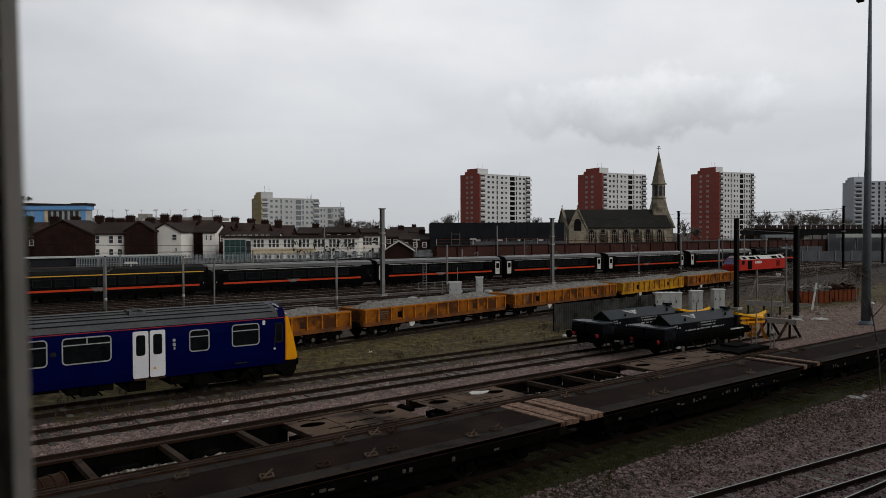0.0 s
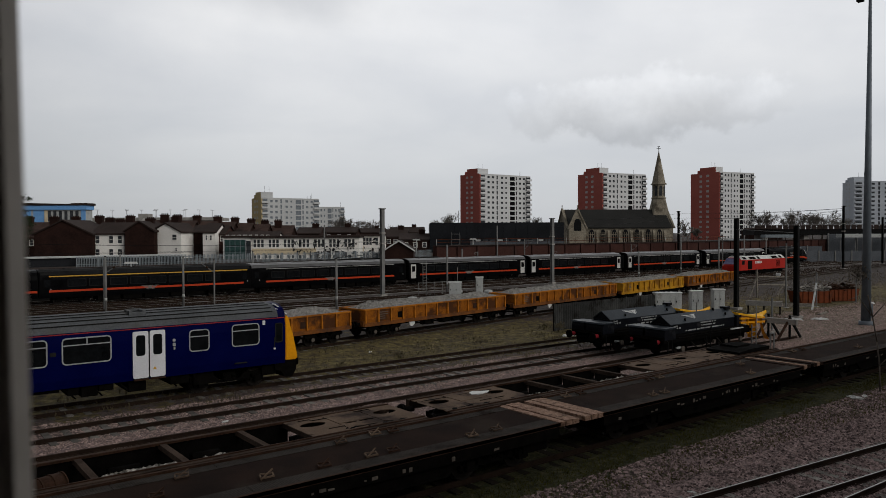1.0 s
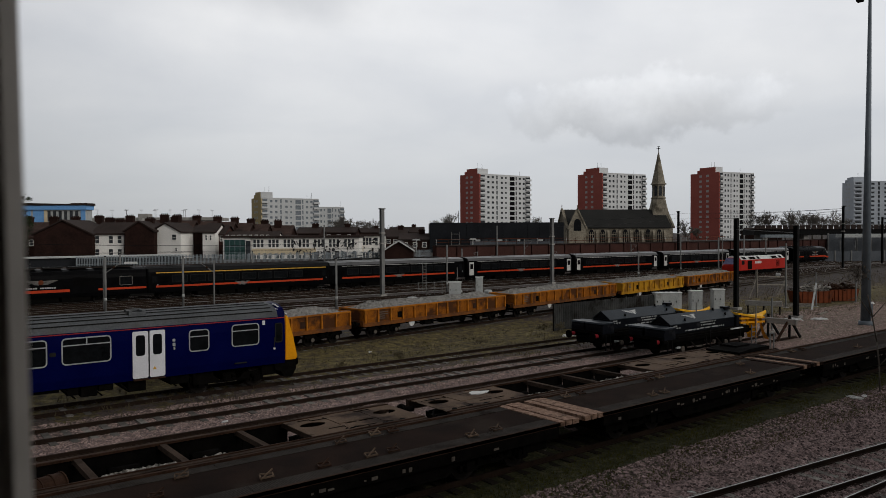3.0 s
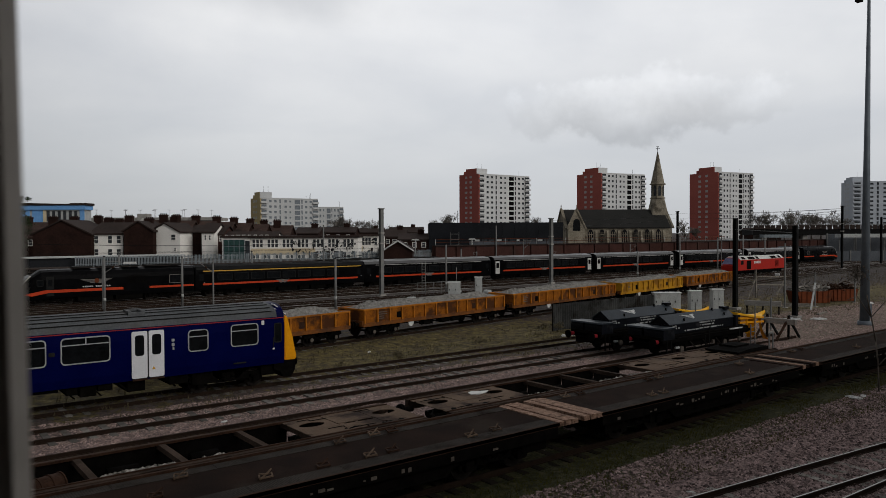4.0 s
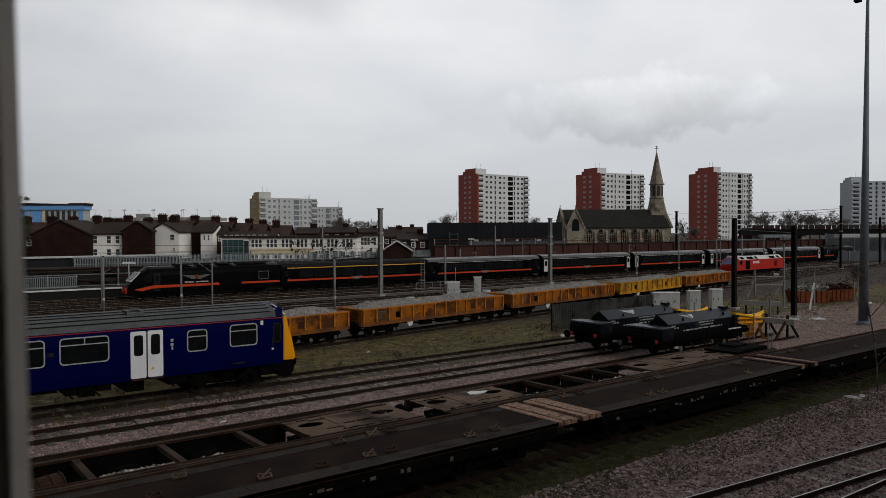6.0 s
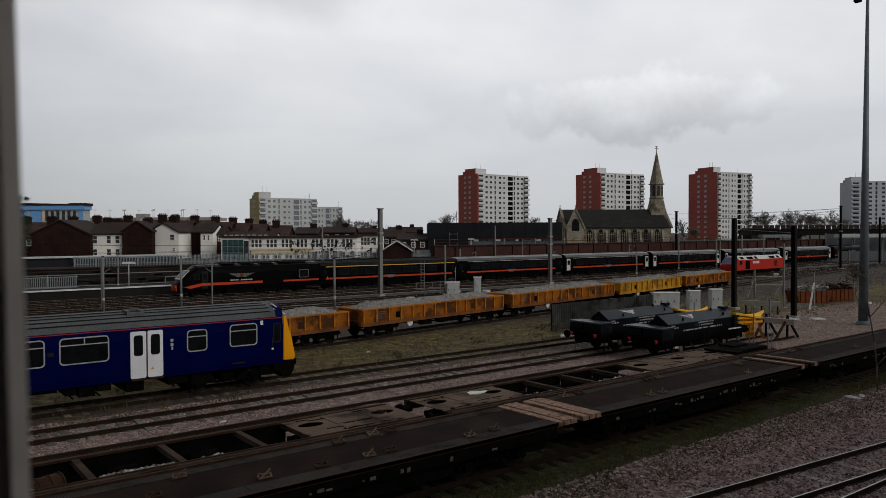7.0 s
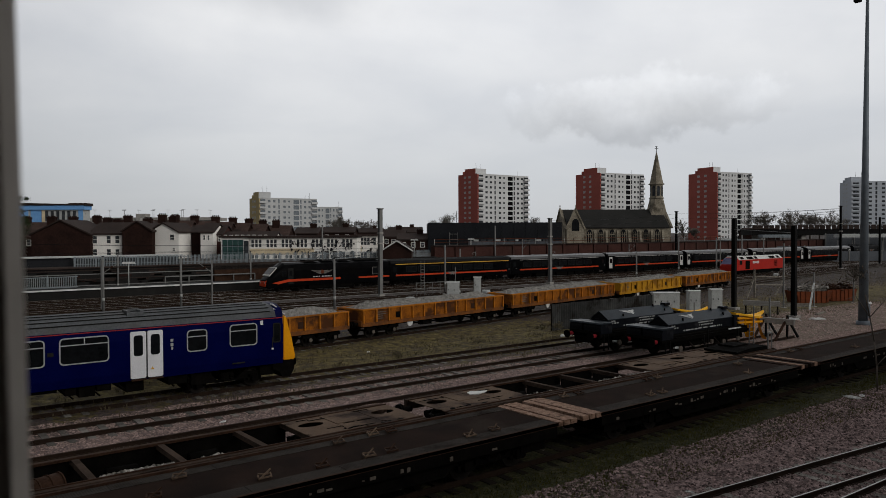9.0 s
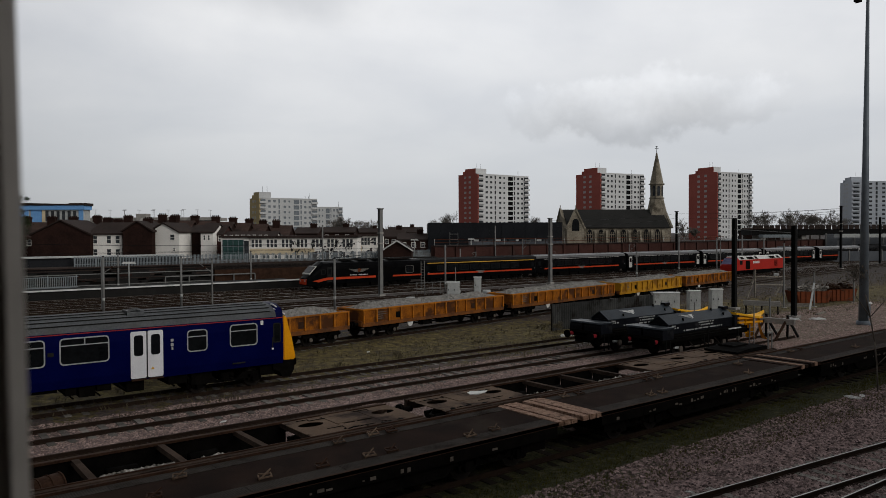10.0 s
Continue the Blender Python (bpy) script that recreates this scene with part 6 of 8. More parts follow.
def build_church():
    d = 185
    c = thing("church", "sooty sandstone church with slate roof and spire", "church", town(43.92, d, 0, 3))
    L0, L1 = -12.99, 13.84
    eave, ridge, deep = 8.38, 12.77, 11.0
    b = B()
    box(b, L0, L1, 0, deep, TOWN - 0.5, eave)
    for x in (L0, L1 - 0.5):
        slab(b, [(0, eave), (deep, eave), (deep / 2, ridge + 0.3)], 0, x, x + 0.5)
    nave = part("nave", b, M["sandstone"], c)
    b = B()
    loft(b, [[(x, -0.5, eave - 0.15), (x, deep / 2, ridge), (x, deep + 0.5, eave - 0.15), (x, deep + 0.5, eave + 0.1), (x, deep / 2, ridge + 0.3), (x, -0.5, eave + 0.1)] for x in (L0 + 0.5, L1 - 0.5)])
    part("roof", b, M["churchroof"], c, "dark slate roof")
    # end gables with copings and crosses
    for x, dx in ((L0, -0.3), (L1, 0.0)):
        b = B()
        for y0, y1 in ((-0.3, deep / 2), (deep + 0.3, deep / 2)):
            bar(b, (x + dx + 0.2, y0, eave - 0.1), (x + dx + 0.2, y1, ridge + 0.5), 0.5, 0.3)
        bar(b, (x + dx + 0.2, deep / 2, ridge + 0.4), (x + dx + 0.2, deep / 2, ridge + 1.5), 0.16)
        bar(b, (x + dx + 0.2, deep / 2 - 0.3, ridge + 1.15), (x + dx + 0.2, deep / 2 + 0.3, ridge + 1.15), 0.14)
        part("gable_coping", b, M["sandstone"], nave)
    # porch gable turned to the line
    g0, g1 = L0 + 0.2, L0 + 4.4
    b = B()
    slab(b, [(g0, TOWN - 0.5), (g1, TOWN - 0.5), (g1, eave - 0.2), ((g0 + g1) / 2, ridge + 0.1), (g0, eave - 0.2)], 1, -1.3, 0.6)
    porch = part("west_gable", b, M["sandstone"], c)
    b = B()
    gm = (g0 + g1) / 2
    for s, e in ((g0 - 0.3, gm), (g1 + 0.3, gm)):
        bar(b, (s, -1.35, eave - 0.3), (e, -1.35, ridge + 0.3), 0.3, 0.35)
    bar(b, (gm, -1.35, ridge + 0.2), (gm, -1.35, ridge + 1.2), 0.16)
    part("gable_coping", b, M["sandstone"], porch)
    b = B()
    slab(b, pointed(gm - 0.9, gm + 0.9, eave - 0.8, eave + 0.6, eave + 2.2), 1, -1.36, -1.28)
    part("gable_window", b, M["glass"], porch, "dark pointed window")
    x = L0 + 5.3
    step = (L1 - 2.6 - x) / 6.6
    for k in range(7):
        xx = x + step * k
        b = B()
        slab(b, pointed(xx, xx + step * 0.56, eave - 3.9, eave - 1.8, eave - 0.25), 1, -0.12, 0.02)
        s = part("window_surround", b, M["sandstone"], c, "pale stone window surround")
        b = B()
        slab(b, pointed(xx + 0.16, xx + step * 0.56 - 0.16, eave - 3.7, eave - 1.8, eave - 0.45), 1, -0.16, -0.11)
        part("window", b, M["glass"], s, "dark pointed window")
        b = B()
        for f in (0.34, 0.66):
            u = xx + step * 0.56 * f
            box(b, u - 0.06, u + 0.06, -0.2, -0.155, eave - 3.7, eave - 1.1)
        box(b, xx + 0.2, xx + step * 0.56 - 0.2, -0.2, -0.155, eave - 1.75, eave - 1.62)
        part("mullion", b, M["sandstone"], s)
        b = B()
        u = xx + step * 0.78
        slab(b, [(-1.0, TOWN - 0.5), (0, TOWN - 0.5), (0, eave - 0.6), (-0.45, eave - 1.3), (-0.5, eave - 2.6), (-1.0, eave - 3.2)], 0, u - 0.3, u + 0.3)
        part("buttress", b, M["sandstone"], c)
    # spire on a square tower
    sx, sy = 12.05, 5.5
    def octo(r, z, sq=0.0):
        out = []
        for i in range(8):
            q = math.pi / 8 + i * math.pi / 4
            k = r / math.cos(math.pi / 8)
            px, py = k * math.cos(q), k * math.sin(q)
            if sq:
                px, py = (math.copysign(r, px) * sq + px * (1 - sq), math.copysign(r, py) * sq + py * (1 - sq))
            out.append((sx + px, sy + py, z))
        return out
    zb, zo, zs, zt = 12.52, 16.11, 19.41, 27.73
    b = B()
    loft(b, [octo(2.0, TOWN, 1.0), octo(2.0, zb - 0.4, 1.0), octo(1.5, zo, 0.0), octo(1.5, zs, 0.0)])
    sp = part("tower", b, M["sandstone"], c)
    b = B()
    loft(b, [octo(1.85, zs), octo(1.85, zs + 0.25), octo(1.55, zs + 0.4), octo(0.12, zt)])
    loft(b, [octo(1.75, zo - 0.3), octo(1.75, zo)])
    part("spire", b, M["sandstone"], c, "tapering stone spire")
    for i in range(8):
        q = i * math.pi / 4
        b = B()
        slab(b, pointed(-0.36, 0.36, zo + 0.4, zs - 1.0, zs - 0.3), 1, -0.06, 0.02)
        ob = part("belfry_opening", b, M["farglass"], sp, "dark louvred opening")
        ob.matrix_basis = pose(sx + 1.5 * math.sin(q), sy - 1.5 * math.cos(q), 0, 0, 0, math.degrees(q))
    b = B()
    tube(b, (sx, sy, zt - 0.3), (sx, sy, zt + 1.6), 0.07, seg=6)
    bar(b, (sx - 0.5, sy, zt + 1.0), (sx + 0.5, sy, zt + 1.0), 0.1)
    bar(b, (sx - 0.3, sy, zt + 1.5), (sx + 0.3, sy, zt + 1.5), 0.12)
    part("weather_vane", b, M["darksteel"], sp)


def build_black_hall():
    d = 150
    h = thing("cladded_hall", "long dark grey cladded hall with a low window strip", "building", town(10.99, d, 0, 2))
    w, zt = 27.25, 9.15
    b = B()
    box(b, -w / 2, w / 2, 0, 14, TOWN - 0.5, zt)
    part("wall", b, M["clad"], h)
    k = 11
    for i in range(k):
        a, c = -w / 2 + w * i / k, -w / 2 + w * (i + 1) / k
        b = B()
        box(b, a + 0.02, c - 0.02, -0.09, -0.002, zt - 3.1, zt + 0.1)
        part("cladding_panel", b, M["clad"], h)
    b = B()
    box(b, -w * 0.2, w / 2, -0.25, -0.1, 4.45, 5.82 - 0.35)
    part("lower_band", b, M["cladgrey"], h, "slate grey lower band")
    rnd = random.Random(5)
    for i in range(12):
        b = B()
        x = -w * 0.16 + i * w * 0.052
        box(b, x, x + w * rnd.uniform(0.02, 0.045), -0.16, -0.092, 5.36, 5.82)
        part("window", b, M["farglass"] if i % 3 else M["cabinet"], h, "narrow strip window")
    b = B()
    for s in range(3):
        z = zt - 2.2 - 1.1 * s
        bar(b, (-w * 0.34, -0.9, z), (-w * 0.28, -0.9, z), 0.08)
    for x in (-w * 0.34, -w * 0.28):
        bar(b, (x, -0.9, TOWN), (x, -0.9, zt - 1.8), 0.08)
    part("fire_stair", b, M["greysteel"], h)
    b = B()
    tube(b, (-w * 0.28, 3, zt), (-w * 0.28, 3, zt + 2.6), 0.05, seg=6)
    part("aerial", b, M["darksteel"], h)


def build_lineside():
    """Platform, retaining walls and fences behind the running lines."""
    p = thing("platform", "dark station platform with a pale coping edge", "platform", None, "", "structure")
    b = B()
    box(b, -90, 46, 91.6, 96.2, -0.3, 0.86)
    slab(b, [(46, -0.3), (51, -0.3), (51, -0.1), (46, 0.86)], 1, 91.6, 96.2)
    part("platform_body", b, M["asphalt"], p)
    b = B()
    box(b, -90, 46, 92.31, 96.0, 0.862, 0.9)
    part("platform_surface", b, M["fencegrey"], p, "worn grey platform surface")
    for i in range(68):
        x = -20 + i
        b = B()
        box(b, x + 0.01, x + 0.99, 91.35, 92.3, 0.80, 0.92)
        part("coping_stone", b, M["rag"], p, "white-edged coping stone")
    w = thing("wall_north", "dark retaining wall with brown lower wing", "wall", None, "", "structure")
    b = B()
    box(b, -90, 36.5, 96.2, 97.2, -0.4, 3.05)
    box(b, 52, 74, 96.2, 97.2, -0.4, 3.3)
    part("wall_face", b, M["asphalt"], w)
    b = B()
    box(b, 36.5, 52, 95.7, 97.0, -0.4, 2.35)
    part("low_wall", b, M["rust"], w, "brown low wall")
    b = B()
    box(b, -90, 52, 95.9, 97.3, 3.05, 3.2)
    part("wall_coping", b, M["roofslate"], w)
    b = B()
    bar(b, (30, 95.4, 1.75), (42, 95.4, 1.75), 0.14)
    for k in range(5):
        bar(b, (30 + 3 * k, 95.4, 0.86), (30 + 3 * k, 95.4, 1.75), 0.12)
    part("handrail", b, M["greysteel"], w, "grey handrail")
    r = thing("wall_east", "red brick retaining wall with stone coping", "wall", None, "", "structure")
    b = B()
    box(b, 74, 250, 97.0, 97.8, -0.4, 4.95)
    part("wall_face", b, M["redbrick"], r)
    for k in range(40):
        b = B()
        x = 74 + 4.4 * k
        box(b, x, x + 0.6, 96.75, 97.0, -0.4, 4.9)
        part("pilaster", b, M["redbrick"], r)
    b = B()
    box(b, 74, 250, 96.7, 97.9, 4.95, 5.1)
    part("wall_coping", b, M["roofslate"], r)
    g = thing("wall_railing", "rusty tubular railing along a brick retaining wall", "railing", pose(0, 96.85, 5.1))
    for k in range(34):
        b = B()
        tube(b, (74 + 2.6 * k, 0, -0.01), (74 + 2.6 * k, 0, 1.05), 0.045, seg=6)
        part("post", b, M["rust" if k % 3 else "cabinet"], g)
    for z in (0.5, 1.0):
        b = B()
        tube(b, (74, 0, z), (160, 0, z), 0.035, seg=6)
        part("rail", b, M["skip"], g)
    for y, z, mt in ((96.12, 0.95, "greysteel"), (96.12, 1.7, "roofslate"), (96.12, 2.3, "greysteel"), (96.12, 2.75, "roofslate")):
        b = B()
        box(b, -90, 36.4, y, y + 0.08, z, z + 0.1)
        part("cable_run", b, M[mt], w, "cable run along the wall")
    rnd = random.Random(31)
    for k in range(70):
        b = B()
        x, z = rnd.uniform(2, 36), rnd.choice((1.15, 1.45, 1.95, 2.5))
        box(b, x, x + rnd.uniform(0.5, 2.2), 96.155, 96.2, z, z + rnd.uniform(0.1, 0.28))
        part("wall_patch", b, M[rnd.choice(("brick", "under", "asphalt", "roofslate"))], w)
    # raised beds of grey ballast under the running lines
    for y, x0 in ((65.5, 34), (69.3, 34), (76.0, 30), (80.0, 26), (84.0, 24), (88.0, 24)):
        b = B()
        slab(b, [(y - 1.9, -0.3), (y + 1.9, -0.3), (y + 1.45, -0.166), (y - 1.45, -0.166)], 0, x0, 300)
        tagged(part("ballast_bed", b, M["gravel"]), "raised bed of grey ballast under a running line", "ballast", "ballast beds", "structure")
    # galvanised palisade along the top of the wall
    f = thing("palisade_fence", "galvanised steel palisade fence on the retaining wall", "fence")
    b = B()
    slab(b, [(-0.035, 0.0), (0.035, 0.0), (0.035, 1.2), (0.0, 1.3), (-0.035, 1.2)], 1, 0.0, 0.03)
    pale = mesh_of("pale", b, M["palisade"])
    for k in range(295):
        piece("pale", pale, f, pose(20.0 + 0.183 * k, 98.0, 3.15))
    for k in range(22):
        b = B()
        box(b, 20 + 2.45 * k, 20.1 + 2.45 * k, 98.03, 98.13, 3.1, 4.4)
        part("post", b, M["palisade"], f)
    for z in (3.45, 4.15):
        b = B()
        box(b, 20, 74, 98.03, 98.08, z, z + 0.06)
        part("rail", b, M["palisade"], f)
    # lean-to with a pale roof edge
    s = thing("lean_to", "long low shed with a pale roof edge", "shed", pose(22, 99.8, 0))
    b = B()
    box(b, -10, 11, -0.5, 3.0, 3.0, 4.25)
    part("wall", b, M["clad"], s)
    b = B()
    slab(b, [(-0.9, 4.28), (3.2, 4.32), (3.2, 4.42), (-0.9, 4.42)], 0, -10.5, 11.5)
    part("roof", b, M["cabinet"], s, "pale sheet roof")
    # short fence panels on the platform end
    g = thing("platform_fence", "short galvanised mesh fence on the platform", "fence", pose(15.5, 94.6, 0.86))
    for k in range(4):
        b = B()
        tube(b, (-5 + 3 * k, 0, 0), (-5 + 3 * k, 0, 1.5), 0.05, seg=6)
        part("post", b, M["palisade"], g)
    b = B()
    box(b, -0.035, 0.035, -0.02, 0.0, 0.1, 1.4)
    bar_mesh = mesh_of("bar", b, M["palisade"])
    for k in range(48):
        piece("bar", bar_mesh, g, pose(-4.96 + k * 0.19, 0, 0))
    for z in (0.1, 1.3):
        b = B()
        box(b, -5, 4.2, -0.03, -0.021, z, z + 0.1)
        part("rail", b, M["palisade"], g)


def build_bridge():
    """The road bridge beyond the junction."""
    d = 235
    br = thing("road_bridge", "long dark girder road bridge with a panelled parapet", "bridge", town(124.86, d, 0, 0))
    w = 52.03
    zt, zb = 8.98, 6.11
    b = B()
    box(b, -w / 2, w / 2 + 40, 0, 9, zb, zt - 1.0)
    part("girder", b, M["darksteel"], br)
    n = 40
    for k in range(n):
        b = B()
        x = -w / 2 + k * (w + 20) / n
        box(b, x + 0.1, x + (w + 20) / n - 0.25, -0.25, -0.03, zt - 1.0, zt + 0.25)
        part("parapet_panel", b, M["roofslate"], br)
    b = B()
    box(b, -w / 2, w / 2 + 40, -0.3, 0.1, zt + 0.26, zt + 0.42)
    part("parapet_rail", b, M["greysteel"], br)
    for k in range(6):
        b = B()
        x = -w / 2 + 4 + k * 13
        box(b, x - 0.7, x + 0.7, 1, 8, -0.3, zb)
        part("pier", b, M["concrete"], br)
    for a, dd, w, y0, y1, mt, lab in ((89.35, 190, 15.96, 1.7, 3.44, "cladgrey", "slate grey screen wall beside the junction"),
                                   (115.18, 205, 17.22, 5.27, 6.52, "cladgrey", "slate grey wing wall beside the bridge"),
                                   (98.39, 180, 30.23, 1.38, 2.34, "cladgrey", "low slate grey lineside screen fence")):
        s = thing("screen_wall", lab, "wall", town(a, dd, 0), "lineside screens")
        b = B()
        box(b, -w / 2, w / 2, 0, 0.3, -0.3, y1)
        part("panel", b, M[mt], s)
        b = B()
        for k in range(int(w / 4) + 1):
            box(b, -w / 2 + 4 * k, -w / 2 + 4 * k + 0.25, -0.15, 0, -0.3, y1 + 0.2)
        part("post", b, M["greysteel"], s)


def build_canopies():
    """Pale flat canopies standing before the bridge."""
    for a, d, w, z0, z1 in ((121.5, 200, 29.0, 5.55, 6.5), (90.5, 200, 8.0, 5.6, 6.4), (79.0, 195, 9.0, 4.6, 5.2)):
        c = thing("platform_canopy", "pale flat canopy on slim grey posts", "canopy", town(a, d, 0), "canopies before the bridge")
        b = B()
        box(b, -w / 2, w / 2, -1.5, 1.5, z0, z1)
        part("roof", b, M["cabinet" if w > 10 else "palisade"], c)
        for k in range(int(w / 4) + 1):
            b = B()
            x = -w / 2 + 0.4 + k * (w - 0.8) / int(w / 4)
            tube(b, (x, 0, -0.3), (x, 0, z0), 0.1, seg=6)
            part("post", b, M["greysteel"], c)


# ---------------------------------------------------------------- masts, poles and wires
def h_mast(x, y, h, mat, label, w=0.3, name="overhead_line_mast"):
    """A rolled-steel H column on a concrete footing."""
    t = thing(name, label, "mast", pose(x, y, -0.2), "overhead line masts")
    b = B()
    box(b, -w / 2, w / 2, -w / 2, -w / 2 + 0.03, 0.2, h)
    box(b, -w / 2, w / 2, w / 2 - 0.03, w / 2, 0.2, h)
    box(b, -0.02, 0.02, -w / 2 + 0.03, w / 2 - 0.03, 0.2, h)
    part("column", b, M[mat], t)
    b = B()
    box(b, -0.4, 0.4, -0.4, 0.4, -0.2, 0.25)
    part("footing", b, M["concrete"], t)
    return t


def build_masts():
    for x, y, h, mat, cap in ((47.06, 71.9, 10.1, "greysteel", True), (77.5, 74.1, 9.3, "greysteel", True), (64.15, 37.75, 8.6, "darksteel", False), (61.46, 30.74, 7.8, "darksteel", False),
                              (149.65, 65.7, 12.2, "darksteel", True), (133.5, 91.6, 11.6, "darksteel", True), (161.0, 60.5, 11.4, "darksteel", False), (176.0, 69.0, 10.5, "darksteel", False)):
        t = h_mast(x, y, h, mat, ("grey" if mat == "greysteel" else "black") + " steel overhead line mast", 0.36 if mat == "darksteel" else 0.42)
        if cap:
            b = B()
            box(b, -0.3, 0.3, -0.3, 0.3, h, h + 0.12)
            part("cap", b, M[mat], t)
            for z in (h * 0.72, h * 0.6):
                b = B()
                box(b, -0.27, 0.27, -0.27, 0.27, z, z + 0.18)
                part("bracket_band", b, M["concrete"], t, "pale bracket band")
    for x, y, h in ((35.4, 62.1, 4.9), (17.8, 75.0, 5.2), (25.0, 74.6, 5.0), (91.9, 70.0, 4.5), (76.3, 93.0, 4.8), (24.5, 96.0, 5.0), (41.5, 95.6, 4.9), (52.5, 95.5, 8.5), (86.5, 95.8, 8.6), (110.0, 75.0, 6.5), (118, 68.0, 6.8), (138, 75, 6), (100.5, 62, 6.5), (56.2, 71.4, 5.9)):
        t = thing("grey_post", "slim grey steel lineside post", "post", pose(x, y, -0.2), "lineside posts")
        b = B()
        tube(b, (0, 0, 0), (0, 0, h), 0.115, 0.1, 10)
        part("shaft", b, M["greysteel"], t)
        b = B()
        tube(b, (0, 0, 1.0), (0, 0, 1.3), 0.13, seg=10)
        part("collar", b, M["cabinet"], t, "pale number band")
        b = B()
        tube(b, (0, 0, h), (0, 0, h + 0.08), 0.13, 0.08, 10)
        part("cap", b, M["darksteel"], t)
    for x, y, h, arm in ((81.0, 94.6, 4.2, -1.3), (92.5, 95.2, 6.2, 1.4), (99.0, 94.8, 4.0, 0.9), (121.0, 94.0, 5.0, 1.2), (28.4, 75.2, 4.6, -1.6), (17.8, 75.6, 4.9, 1.5), (131.0, 80.0, 6.4, -1.5)):
        t = thing("bracket_post", "slim grey post with a raking bracket arm", "post", pose(x, y, -0.2), "bracket posts")
        b = B()
        bar(b, (0, 0, 0), (0, 0, h), 0.13)
        part("upright", b, M["greysteel"], t)
        b = B()
        bar(b, (0, -0.05, h * 0.72), (arm, -0.6, h * 0.95), 0.06)
        bar(b, (0, -0.05, h * 0.97), (arm, -0.6, h * 0.96), 0.05)
        part("arm", b, M["greysteel"], t)
        b = B()
        tube(b, (arm * 0.5, -0.32, h * 0.83), (arm * 0.62, -0.38, h * 0.87), 0.1, seg=8)
        part("insulator", b, M["rust"], t, "brown insulator")
    # slim gantry beam by the running lines
    t = thing("signal_gantry", "thin black gantry beam with a hanging ladder", "gantry", pose(35.4, 62.1, 4.55))
    b = B()
    bar(b, (0, 0, 0), (5.0, 3.4, 0.05), 0.1)
    bar(b, (0, 0, 0.25), (5.0, 3.4, 0.3), 0.06)
    part("beam", b, M["darksteel"], t)
    # white T-shaped sign posts along the platforms
    for x, y, z, w in ((24.9, 92.8, 0.86, 1.5), (57.0, 92.6, -0.2, 1.5), (73.0, 94.5, -0.2, 1.4), (71.5, 99.0, 3.2, 1.3), (84.0, 99.3, 3.2, 1.2)):
        t = thing("platform_lamp", "white T-shaped platform lamp on a slim post", "lamp", pose(x, y, z, 0, 0, -30), "platform lamps")
        b = B()
        tube(b, (0, 0, 0), (0, 0, 3.0), 0.06, seg=8)
        part("post", b, M["cabinet"], t)
        b = B()
        slab(b, [(-w / 2, 2.75), (w / 2, 2.75), (w / 2 - 0.1, 2.98), (-w / 2 + 0.1, 2.98)], 1, -0.15, 0.15)
        part("lamp_head", b, M["rag"], t, "white lamp head")
    # floodlight mast
    t = thing("floodlight_mast", "tall galvanised floodlight mast with ivy at its foot", "light mast", pose(61.1, 25.1, -0.2))
    b = B()
    tube(b, (0, 0, 0), (0.35, 0, 25.4), 0.36, 0.11, 16)
    part("shaft", b, M["steel"], t)
    b = B()
    tube(b, (0, 0, -0.1), (0, 0, 0.35), 0.52, 0.5, 16)
    box(b, -0.2, 0.2, -0.44, -0.38, 0.6, 1.7)
    part("base", b, M["steel"], t)
    b = B()
    bar(b, (-0.9, 0.5, 25.4), (0.9, -0.5, 25.4), 0.12)
    for k in (-0.35,):
        slab(b, [(k - 0.25, 25.05), (k + 0.15, 24.98), (k + 0.2, 25.32), (k - 0.2, 25.36)], 1, 0.2, 0.65)
    part("floodlight", b, M["darksteel"], t, "black floodlight head")
    rnd = random.Random(4)
    b = B()
    for k in range(420):
        q, r, z = rnd.uniform(0, 6.28), abs(rnd.gauss(0, 0.55)), rnd.gauss(4.1, 0.35)
        c = Vector((r * math.cos(q) - 0.6, r * math.sin(q) + 0.3, z))
        m = Matrix.Translation(c) @ Euler((rnd.uniform(0, 6), rnd.uniform(0, 6), 0)).to_matrix().to_4x4()
        vs = [b.verts.new(m @ Vector(p)) for p in ((-0.09, 0, 0), (0, -0.05, 0), (0.09, 0, 0.02), (0, 0.05, 0))]
        b.faces.new(vs)
    tagged(part("ivy", b, M["twig"], t, "dark clump of dead ivy"), kind="stuff")


def wire(pts, r, name="overhead_wire", label="thin sagging overhead wire", sag=0.4):
    b = B()
    for a, c in zip(pts, pts[1:]):
        a, c = Vector(a), Vector(c)
        n = 8
        prev = a
        for i in range(1, n + 1):
            q = i / n
            p = a.lerp(c, q) - Vector((0, 0, sag * 4 * q * (1 - q)))
            tube(b, prev, p, r, seg=5)
            prev = p
    tagged(part(name, b, M["darksteel"]), label, "wire", "overhead wires")


